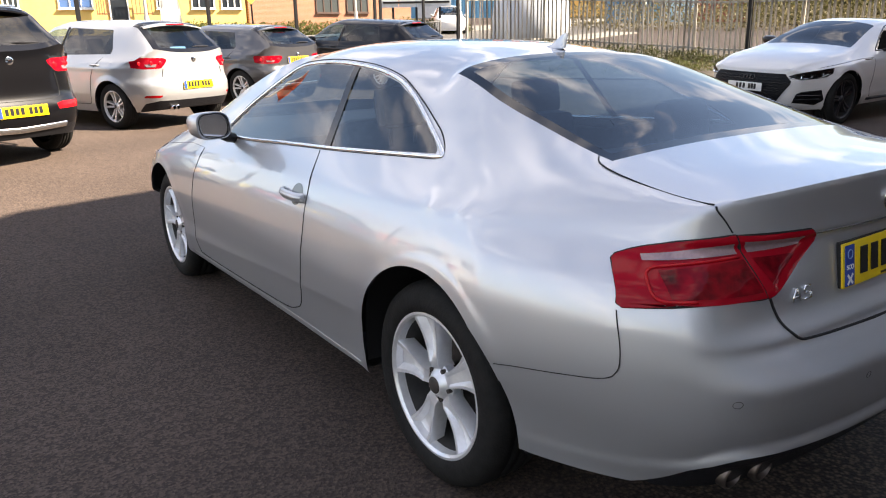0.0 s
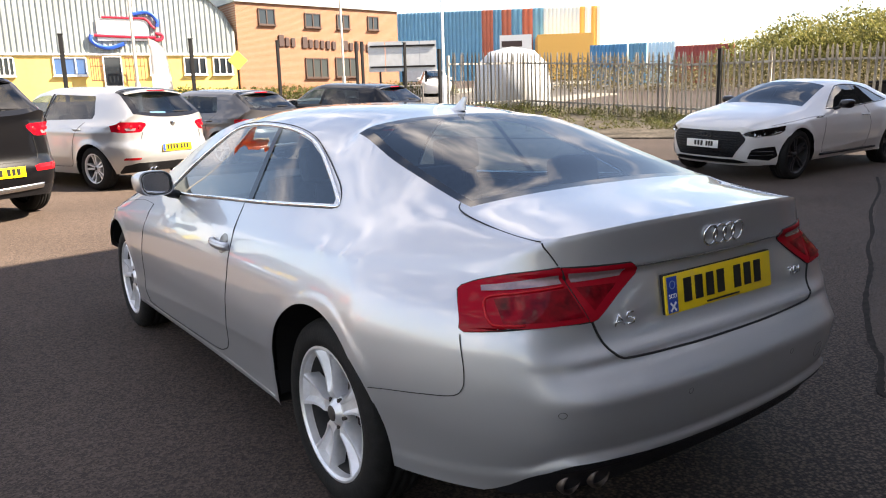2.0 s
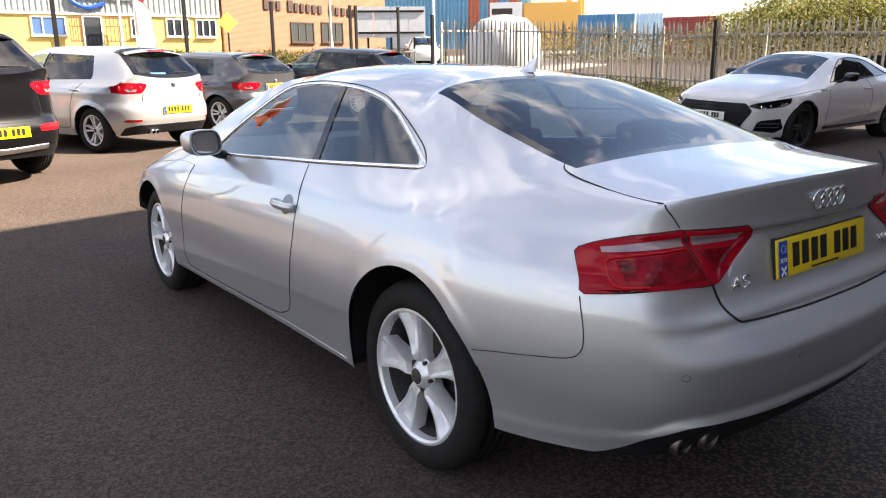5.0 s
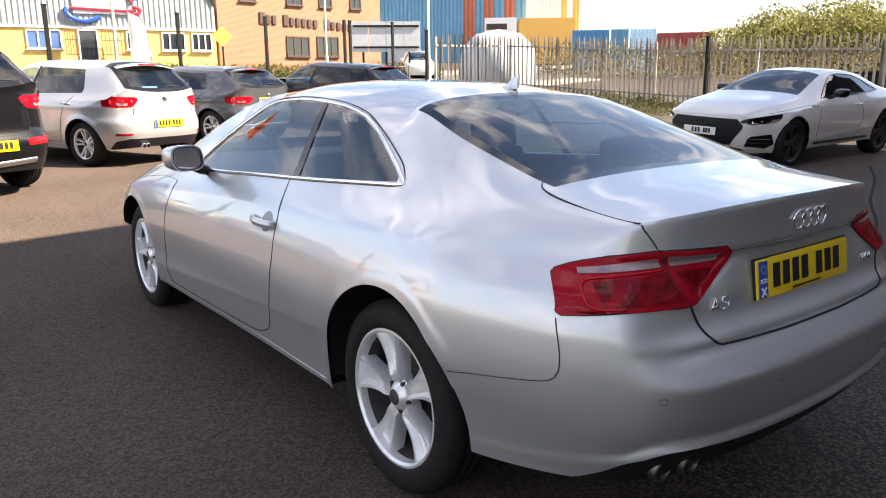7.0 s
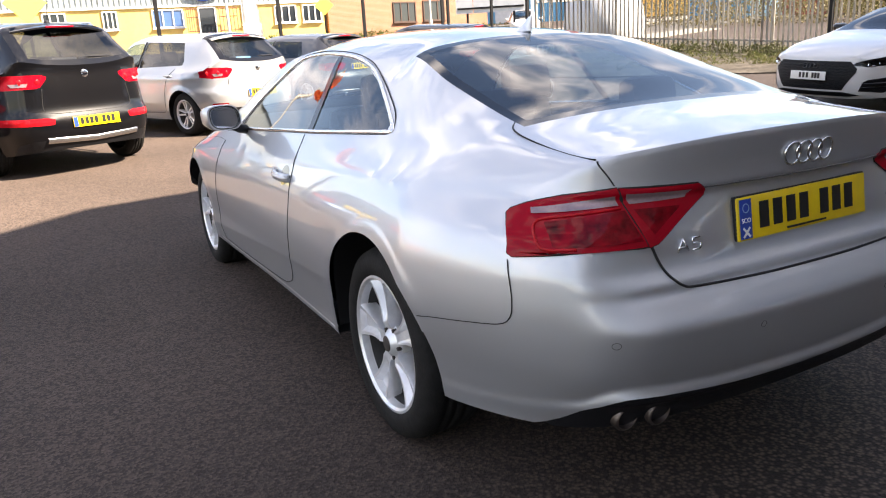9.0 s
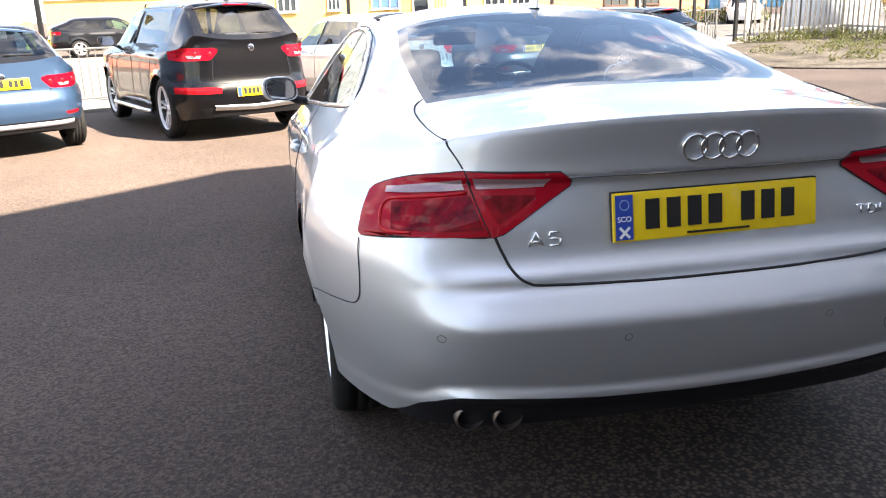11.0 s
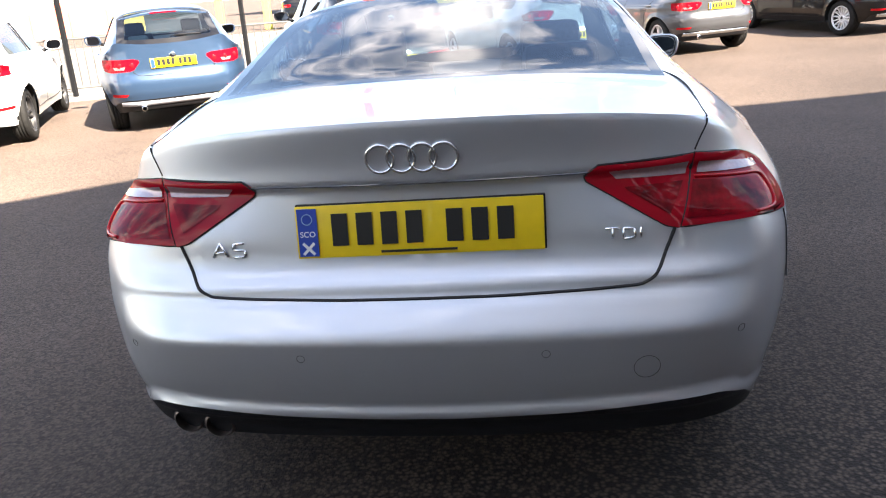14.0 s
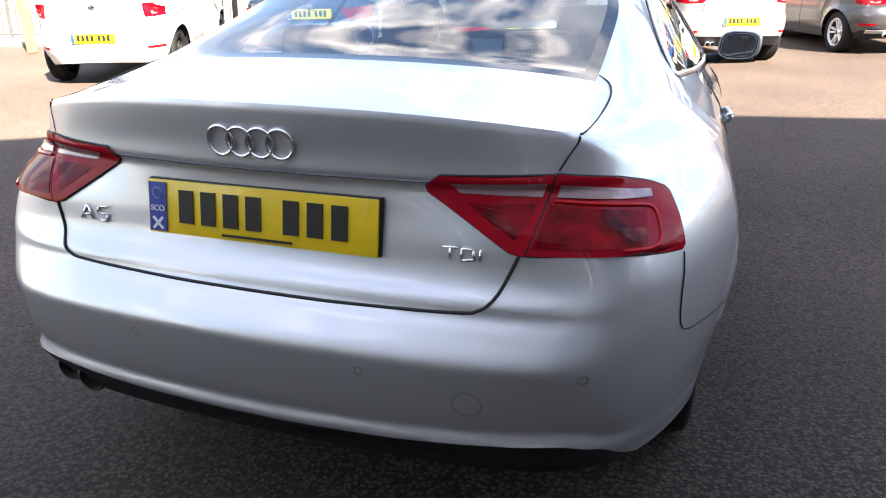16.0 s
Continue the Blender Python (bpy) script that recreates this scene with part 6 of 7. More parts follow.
M_CRACK = mat("bitumen_joint", (0.024, 0.021, 0.019), 0.95, spec=0.1, grain=0.3, scale=30)


M_BRICKP = mat("dull_red_brick", (0.17, 0.075, 0.05), 0.9, grain=0.35, scale=9)


def brick_material():
    m = mat("orange_brickwork", (0.42, 0.18, 0.085), 0.85)
    nt = m.node_tree
    t, mp_, br = nt.nodes.new("ShaderNodeTexCoord"), nt.nodes.new("ShaderNodeMapping"), nt.nodes.new("ShaderNodeTexBrick")
    mp_.inputs["Rotation"].default_value = (radians(90), 0, 0)
    br.inputs["Scale"].default_value = 1.0
    br.inputs["Brick Width"].default_value, br.inputs["Row Height"].default_value, br.inputs["Mortar Size"].default_value = 0.225, 0.075, 0.010
    br.inputs["Color1"].default_value, br.inputs["Color2"].default_value = (0.30, 0.115, 0.054, 1), (0.24, 0.088, 0.042, 1)
    br.inputs["Mortar"].default_value = (0.30, 0.21, 0.15, 1)
    nt.links.new(t.outputs["Object"], mp_.inputs["Vector"])
    nt.links.new(mp_.outputs["Vector"], br.inputs["Vector"])
    nt.links.new(br.outputs["Color"], nt.nodes["Principled BSDF"].inputs["Base Color"])
    return m


M_BRICK = brick_material()


def ground():
    bm = bmesh.new()
    xs = [-400, -220, -120, -70, -45, -32] + [-24 + 0.75 * k for k in range(70)] + [32, 42, 60, 95, 170, 300, 500]
    ys = [-300, -150, -80, -40, -22] + [-14 + 0.75 * k for k in range(66)] + [40, 50, 65, 90, 140, 240, 500]
    g = [[bm.verts.new((x, y, gz(x, y))) for x in xs] for y in ys]
    for i in range(len(ys) - 1):
        for j in range(len(xs) - 1):
            bm.faces.new((g[i][j], g[i][j + 1], g[i + 1][j + 1], g[i + 1][j]))
    return tagged(part("ground", bm, M_ASPHALT, None, smooth=60), "worn dark asphalt of a car park with pale stones", "ground", kind="structure")


def draped(name, near, far, n, lift, material, label, category="ground", rim=True):
    """A sheet laid over the ground between two lines, with a face down its near edge."""
    bm = bmesh.new()

    def along(line, t):
        d = [0.0]
        for a, b in zip(line, line[1:]):
            d.append(d[-1] + math.dist(a, b))
        q = t * d[-1]
        for k in range(len(line) - 1):
            if q <= d[k + 1] + 1e-9:
                u = (q - d[k]) / (d[k + 1] - d[k])
                return line[k][0] + (line[k + 1][0] - line[k][0]) * u, line[k][1] + (line[k + 1][1] - line[k][1]) * u
        return line[-1]
    rows = []
    m = 10
    for i in range(n + 1):
        a, c = along(near, i / n), along(far, i / n)
        row = [bm.verts.new((a[0], a[1], gz(*a) - 0.02))] if rim else []
        for k in range(m + 1):
            x, y = a[0] + (c[0] - a[0]) * k / m, a[1] + (c[1] - a[1]) * k / m
            row.append(bm.verts.new((x, y, gz(x, y) + lift)))
        rows.append(row)
    for a, c in zip(rows, rows[1:]):
        for k in range(len(a) - 1):
            bm.faces.new((a[k], c[k], c[k + 1], a[k + 1]))
    bmesh.ops.recalc_face_normals(bm, faces=bm.faces)
    return tagged(part(name, bm, material, None, smooth=30), label, category, kind="structure")


ground()
draped("pavement", [(-30, 0.3), (-12, 7.8), (-4.2, 11.0), (0, 12.9), (13, 18.4), (30, 25.5)], [(-30, 2.6), (-12, 10.0), (-4.2, 13.2), (0, 15.0), (13, 20.5), (30, 27.6)], 60, 0.05, M_PAVING, "pale concrete footway behind a low kerb", "pavement")
draped("road", [(-60, -9.6), (-12, 10.2), (13, 20.7), (60, 40)], [(-60, -0.5), (-12, 19.5), (13, 30), (60, 49)], 60, 0.012, M_ROAD, "sunlit grey asphalt road", "road", rim=False)
draped("pavement", [(-60, -0.5), (-12, 19.5), (13, 30), (60, 49)], [(-60, 3.5), (-12, 23.5), (13, 34), (60, 54)], 60, 0.09, M_PAVING, "pale far footway across the road", "pavement")
draped("verge", [(8.2, 16.0), (9.0, 14.0), (9.9, 12.2), (11.0, 10.6), (12.6, 8.2), (13.4, 4.2), (14.3, 2.2), (17.5, -1.0)], [(21.8, 25), (21.6, 22), (21.6, 18), (21.7, 16), (23.4, 14), (26.0, 11), (29.0, 7.5), (33.5, 2.0)], 40, 0.03, M_SOIL, "dry soil and gravel verge with tufts of weeds", "verge")


# ---- bituminous joint in the asphalt ----
def ground_joint(points, w=0.035):
    bm = bmesh.new()
    rnd = random.Random(5)
    pts = curved(points, 10)
    rows = []
    for i, (x, y) in enumerate(pts):
        x2, y2 = pts[min(i + 1, len(pts) - 1)]
        x1, y1 = pts[max(i - 1, 0)]
        d = Vector((x2 - x1, y2 - y1)).normalized()
        ww = w * (0.7 + 0.5 * rnd.random())
        rows.append([bm.verts.new((x - d.y * ww * s, y + d.x * ww * s, gz(x, y) + 0.004)) for s in (-1, 1)])
    for a, c in zip(rows, rows[1:]):
        bm.faces.new((a[0], a[1], c[1], c[0]))
    bmesh.ops.recalc_face_normals(bm, faces=bm.faces)
    return tagged(part("asphalt_joint", bm, M_CRACK, None), "dark bitumen joint in the asphalt", "joint", kind="structure")


# ---- plants ----
def leaf_mass(name, clumps, n, size, material, label, seed, category="bush", parent=None):
    """Clumps of small leaves with an uneven outline. clumps: (x, y, z, rx, ry, rz)."""
    rnd = random.Random(seed)
    vs, fs = [], []
    weight = [c[3] * c[5] for c in clumps]
    for _ in range(n):
        c = rnd.choices(clumps, weight)[0]
        while True:
            p = Vector((rnd.uniform(-1, 1), rnd.uniform(-1, 1), rnd.uniform(-1, 1)))
            if 0.45 < p.length < 1:
                break
        bump_ = 1 + 0.28 * noise.noise(Vector((c[0] + p.x * 2.2, c[1] + p.y * 2.2, c[2] + p.z * 2.2)))
        o = Vector((c[0] + p.x * c[3] * bump_, c[1] + p.y * c[4] * bump_, c[2] + p.z * c[5] * bump_))
        if o.z < gz(o.x, o.y):
            continue
        s = size * rnd.uniform(0.5, 1.3)
        a = Vector((rnd.gauss(0, 1), rnd.gauss(0, 1), rnd.gauss(0, 1))).normalized()
        u = a.orthogonal().normalized() * s
        v = a.cross(u)
        k = len(vs)
        vs += [o - u * 0.5, o + v * 0.28, o + u * 0.6, o - v * 0.28]
        fs.append((k, k + 1, k + 2, k + 3))
    me = bpy.data.meshes.new(name)
    me.from_pydata([tuple(q) for q in vs], [], fs)
    me.materials.append(material)
    ob = new(name, me)
    ob.parent = parent
    return tagged(ob, label, category, kind="stuff") if parent is None else ob


def at(az, d):
    """A place d metres off in the direction az degrees round from +y, seen from the first stand."""
    return -1.88 + d * math.sin(radians(az)), -2.10 + d * math.cos(radians(az))


rnd = random.Random(11)
mass = []
for k in range(34):
    az = 58 + 31 * k / 33
    d = 62 + rnd.uniform(-5, 6)
    x, y = at(az, d)
    h = (3.1 + 1.6 * min(1, (az - 58) / 5)) * rnd.uniform(0.8, 1.12)
    mass.append((x, y, gz(x, y) + h * 0.5, rnd.uniform(2.6, 4.4), rnd.uniform(2.2, 3.5), h * 0.55))
leaf_mass("bushes", mass, 95000, 0.25, M_LEAF, "dense sunlit green bushes behind the palisade fence", 3)
leaf_mass("bushes", [(a, b_, c + 0.3, d, e, f_) for a, b_, c, d, e, f_ in mass], 26000, 0.2, M_LEAF2, "yellow-green sprays among the bushes", 4)
scrub = []
for k in range(60):
    az = 44 + 40 * k / 59
    x, y = at(az, 50 + rnd.uniform(-6, 6))
    scrub.append((x, y, gz(x, y) + 0.7, rnd.uniform(1.5, 3.0), rnd.uniform(1.2, 2.2), rnd.uniform(0.8, 1.5)))
leaf_mass("scrub", scrub, 22000, 0.16, M_DRYGRASS, "dull brown-green scrub on the land behind the fence", 14, "scrub")
tufts = []
for k in range(120):
    # over the verge, thicker towards the fence
    u, v = rnd.random(), rnd.random() ** 0.6
    ax, ay, bx_, by_ = 9.2 + 4.6 * u ** 0.8, 14.2 - 11.5 * u, 15.0 + 3.6 * min(1, 2 * u), 17.5 - 12.5 * u
    x, y = ax + (bx_ - ax) * v, ay + (by_ - ay) * v
    tufts.append((x, y, gz(x, y) + 0.06, rnd.uniform(0.15, 0.4), rnd.uniform(0.15, 0.4), rnd.uniform(0.08, 0.22)))
for (ax, ay), (bx_, by_), n_ in (((13.3, 18.3), (16.6, 18.3), 12), ((16.4, 18.4), (17.55, 13.0), 20), ((17.55, 13.0), (17.7, 6.2), 26), ((17.7, 6.2), (19.2, 4.5), 9)):
    for k in range(n_):
        x, y = ax + (bx_ - ax) * k / n_ + rnd.uniform(-0.3, 0.15), ay + (by_ - ay) * k / n_ + rnd.uniform(-0.2, 0.2)
        tufts.append((x, y, gz(x, y) + 0.12, rnd.uniform(0.2, 0.45), rnd.uniform(0.2, 0.4), rnd.uniform(0.10, 0.24 if y < 10 else 0.32)))
leaf_mass("weeds", tufts, 26000, 0.055, M_GRASS, "tufts of grass and weeds on the verge", 6, "weeds")
leaf_mass("weeds", tufts[::2], 9000, 0.055, M_DRYGRASS, "dry straw-coloured weeds on the verge", 7, "weeds")
hedge = []
for k in range(40):
    az = 12 + 24 * k / 39
    x, y = at(az, 44 + rnd.uniform(-1, 1))
    hedge.append((x, y, gz(x, y) + 0.3, 0.9, 0.7, rnd.uniform(0.35, 0.65)))
leaf_mass("hedge", hedge, 14000, 0.13, M_HEDGE, "low clipped green hedge before the buildings", 8, "hedge")


# ---- fences and posts ----
def palisade():
    fence = tagged(new("palisade_fence"), "weathered galvanised steel palisade fence with pointed pales", "fence", kind="structure")
    pale = bpy.data.meshes.new("pale")
    bm = bmesh.new()
    prof = [(-0.036, 0.0), (-0.02, -0.02), (0.0, -0.004), (0.02, -0.02), (0.036, 0.0)]
    levels = [(0.0, 1), (1.93, 1), (2.05, 0.45), (2.08, 0.08)]
    rows = [[bm.verts.new((x * k, y * k, z)) for x, y in prof] for z, k in levels]
    for a, c in zip(rows, rows[1:]):
        for i in range(4):
            bm.faces.new((a[i], a[i + 1], c[i + 1], c[i]))
    bmesh.ops.solidify(bm, geom=bm.faces[:], thickness=0.006)
    bm.to_mesh(pale)
    bm.free()
    pale.materials.append(M_GALV)
    line = [(13.3, 18.5), (16.6, 18.5), (17.75, 13.0), (17.9, 6.2), (19.3, 4.7)]
    r2 = random.Random(21)
    for a, c in zip(line, line[1:]):
        a, c = Vector(a), Vector(c)
        n = max(2, int((c - a).length / 0.172))
        ang = math.degrees(math.atan2(c.y - a.y, c.x - a.x))
        for k in range(n):
            p = a + (c - a) * (k + 0.5) / n
            ob = new("pale", pale)
            ob.parent = fence
            ob.matrix_basis = pose(p.x, p.y, gz(p.x, p.y) + 0.03, r2.gauss(0, 0.6), r2.gauss(0, 1.0), ang)
        for h in (0.38, 1.72):
            bm = bmesh.new()
            q = c - a
            for k in range(8):
                p0, p1 = a + q * k / 8, a + q * (k + 1) / 8
                mid = (p0 + p1) / 2
                z0, z1 = gz(*p0) + h, gz(*p1) + h
                box_into(bm, pose(mid.x, mid.y, (z0 + z1) / 2, 0, -math.degrees(math.atan2(z1 - z0, q.length / 8)), ang) @ Matrix.Translation((0, 0.035, 0)), q.length / 8 + 0.02, 0.05, 0.06)
            part("fence_rail", bm, M_GALV, fence)
        m = max(1, int((c - a).length / 2.9))
        for k in range(m):
            p = a + (c - a) * k / m
            bm = bmesh.new()
            box_into(bm, pose(p.x, p.y, gz(p.x, p.y) + 1.0, 0, 0, ang) @ Matrix.Translation((0, 0.09, 0)), 0.07, 0.10, 2.0, 0.006)
            part("fence_post", bm, M_GALV, fence)
    return fence


palisade()


def post(x, y, h, r, material, label, name="fence_post", lean=0.0, group="posts along the footway"):
    bm = bmesh.new()
    box_into(bm, pose(0, 0, h / 2), 2 * r, 2 * r, h, r * 0.2)
    box_into(bm, pose(0, 0, h + 0.01), 2 * r + 0.02, 2 * r + 0.02, 0.02, 0.004)
    ob = part(name, bm, material, None)
    ob.matrix_basis = pose(x, y, gz(x, y), 0, lean, 0)
    return tagged(ob, label, "post", group)


for x, y in ((-7.45, 10.1), (-4.68, 11.3), (-2.1, 12.4), (0.6, 13.5), (3.37, 14.65), (5.87, 15.7), (8.8, 16.9), (9.1, 17.1), (11.1, 17.9)):
    post(x, y, 2.4, 0.036, M_BLACKST, "black square steel fence post beside the footway")
post(-9.69, 7.54, 1.5, 0.06, mat("tan_timber", (0.42, 0.20, 0.09), 0.75, grain=0.25, scale=12), "leaning tan timber post at the lot's edge", lean=-4.0, group="")
post(13.05, 18.75, 2.2, 0.05, M_BLACKST, "tall black steel post at the fence end")
post(17.62, 11.0, 2.12, 0.05, M_BLACKST, "black steel post before the palisade fence")


def guard_rail(x0, x1):
    rail = tagged(new("guard_rail"), "grey steel pedestrian guard rail with upright bars", "railing", kind="structure")
    line = lambda x: (x, 12.6 + 0.42 * (x + 4))
    bm = bmesh.new()
    n = int((x1 - x0) / 0.13)
    for k in range(n):
        x, y = line(x0 + (x1 - x0) * k / n)
        box_into(bm, pose(x, y, gz(x, y) + 0.55), 0.016, 0.016, 0.86)
    tagged(part("rail_bars", bm, M_RAILG, rail), kind="stuff")
    for h in (0.12, 1.0):
        bm = bmesh.new()
        tube_into(bm, [(*line(x0 + (x1 - x0) * k / 24), gz(*line(x0 + (x1 - x0) * k / 24)) + h) for k in range(25)], 0.022, 6)
        part("rail_bar", bm, M_RAILG, rail)
    for k in range(int((x1 - x0) / 2) + 1):
        x, y = line(x0 + 2 * k)
        bm = bmesh.new()
        box_into(bm, pose(x, y, gz(x, y) + 0.52), 0.05, 0.05, 1.06)
        part("rail_post", bm, M_RAILG, rail)


guard_rail(-18.0, 0.0)
guard_rail(9.0, 13.0)


# ---- buildings ----
class Block:
    """A building on the line from a to b (left to right as seen from the car park), with its parts."""

    def __init__(self, name, label, a, b, depth, base=None):
        self.a, self.b = Vector(a), Vector(b)
        self.len = (self.b - self.a).length
        self.z = base if base is not None else min(gz(*a), gz(*b)) - 0.1
        self.ob = tagged(new(name), label, "building", kind="structure")
        ang = math.degrees(math.atan2(self.b.y - self.a.y, self.b.x - self.a.x))
        self.ob.matrix_basis = pose(self.a.x, self.a.y, self.z, 0, 0, ang)
        self.depth = depth

    def box(self, name, x0, x1, z0, z1, material, y0=0.0, y1=None, label=""):
        bm = bmesh.new()
        y1 = self.depth if y1 is None else y1
        box_into(bm, pose((x0 + x1) / 2, (y0 + y1) / 2, (z0 + z1) / 2), x1 - x0, abs(y1 - y0), z1 - z0)
        return part(name, bm, material, self.ob, label)

    def window(self, x0, x1, z0, z1, frame, pane, mull=1, deep=0.12, sill=True):
        """A framed window set before a dark reveal."""
        bm = bmesh.new()
        t = 0.07
        for (cx, cz, sx, sz) in (((x0 + x1) / 2, z0 + t / 2, x1 - x0, t), ((x0 + x1) / 2, z1 - t / 2, x1 - x0, t), (x0 + t / 2, (z0 + z1) / 2, t, z1 - z0), (x1 - t / 2, (z0 + z1) / 2, t, z1 - z0)):
            box_into(bm, pose(cx, -0.03, cz), sx, 0.10, sz)
        for k in range(1, mull + 1):
            box_into(bm, pose(x0 + (x1 - x0) * k / (mull + 1), -0.03, (z0 + z1) / 2), t, 0.09, z1 - z0)
        w = part("window", bm, frame, self.ob)
        bm = bmesh.new()
        box_into(bm, pose((x0 + x1) / 2, -0.012, (z0 + z1) / 2), x1 - x0 - 0.1, 0.02, z1 - z0 - 0.1)
        part("pane", bm, pane, w)
        if sill:
            bm = bmesh.new()
            box_into(bm, pose((x0 + x1) / 2, -0.08, z0 - 0.04), x1 - x0 + 0.1, 0.18, 0.06)
            part("sill", bm, frame, w)
        return w


def clad_wall(block, x0, x1, z0, top, material, pitch=0.30, rib=0.05, y=-0.03, name="cladding"):
    """Profiled sheet with upright ribs; top is a function of x."""
    bm = bmesh.new()
    n = int((x1 - x0) / pitch)
    pts = []
    for k in range(n):
        x = x0 + (x1 - x0) * k / n
        pts += [(x, y), (x + pitch * 0.3, y), (x + pitch * 0.42, y - rib), (x + pitch * 0.88, y - rib)]
    pts.append((x1, y))
    lo = [bm.verts.new((x, q, z0)) for x, q in pts]
    hi = [bm.verts.new((x, q, top(x))) for x, q in pts]
    for k in range(len(pts) - 1):
        bm.faces.new((lo[k], lo[k + 1], hi[k + 1], hi[k]))
    return part(name, bm, material, block.ob)


def works_unit():
    b = Block("works_unit", "yellow and grey clad industrial unit across the road", at(-14, 55.5), at(20.5, 50.4), 30)
    L, z = b.len, b.z
    bz_ = 5.20 - z
    px = lambda q: L - (410 - q) * 50.2 * radians(0.0366) / 1.0 * 1.0
    b.box("wall", 0, L, 0, bz_, M_YELLOWW, 0, 30)
    top = lambda x: (6.85 + 2.4 * (1 - math.exp(-(L - x) / 0.9)) + 0.10 * max(0, L - x - 1.2) - 0.35) - z + 0.0
    clad_wall(b, 0, L, bz_, lambda x: min(top(x), 12.3 - z), M_CLAD)
    b.box("gutter_band", 0, L, bz_ - 0.10, bz_ + 0.02, M_WFRAME, -0.12, -0.02)
    bm = bmesh.new()
    pts = [0.0, L * 0.5, L - 6, L - 3, L - 1.5, L - 0.6, L - 0.05]
    rows = [[bm.verts.new((x, yy, min(top(x), 12.3 - z) + 0.03)) for yy in (-0.2, 30)] for x in pts]
    for p, q in zip(rows, rows[1:]):
        bm.faces.new((p[0], q[0], q[1], p[1]))
    part("roof", bm, M_CLAD, b.ob, smooth=40)
    zz = lambda yp: 1.36 + 50.4 * math.tan(radians(4.38 - (yp - 95) * 0.0360)) - z
    for x0, x1, pane, mull in ((-8, 18, M_PANE, 2), (80, 137, M_PANEB, 2), (246, 270, M_PANE, 1), (309, 352, M_PANE, 2), (364, 402, M_PANE, 2), (-110, -70, M_PANE, 2), (-230, -180, M_PANEB, 2)):
        b.window(px(x0), px(x1), zz(136), zz(102), M_WFRAME, pane, mull)
    b.window(px(164), px(197), zz(158), zz(100), M_WFRAME, M_PANE, 0, sill=False)
    for x0, x1 in ((143, 163), (203, 236)):
        bm = bmesh.new()
        for k in range(6):
            x = px(x0) + (px(x1) - px(x0)) * k / 5
            box_into(bm, pose(x, -0.6, (zz(104) + zz(148)) / 2), 0.05, 0.05, zz(104) - zz(148))
        for h in (104, 120, 146):
            box_into(bm, pose((px(x0) + px(x1)) / 2, -0.6, zz(h)), px(x1) - px(x0), 0.05, 0.07)
        part("porch_rail", bm, mat("brown_timber", (0.20, 0.09, 0.04), 0.7), b.ob)
    # sign board on the cladding with blue and red sweeps
    sy = -0.16
    bm = bmesh.new()
    box_into(bm, pose((px(155) + px(255)) / 2, sy, (zz(32) + zz(72)) / 2), px(250) - px(160), 0.05, zz(32) - zz(72))
    sg = part("sign", bm, M_SIGNW, b.ob, "white sign board with blue and red sweeps")
    for cols_, pts_, r in ((M_SIGNB, ((225, 24), (245, 20), (258, 24), (267, 36), (265, 46)), 0.11), (M_SIGNB, ((205, 78), (180, 86), (160, 82), (149, 72), (149, 62)), 0.12), (M_SIGNR, ((170, 30), (220, 31), (245, 32), (256, 44), (262, 50)), 0.07), (M_SIGNR, ((155, 63), (210, 65), (262, 66)), 0.09), (M_SIGNR, ((262, 58), (274, 62), (270, 70), (260, 70)), 0.10)):
        bm = bmesh.new()
        tube_into(bm, [(px(q), sy - 0.06, zz(w)) for q, w in curved(pts_, 6)], r, 6)
        part("sweep", bm, cols_, sg)
    return b


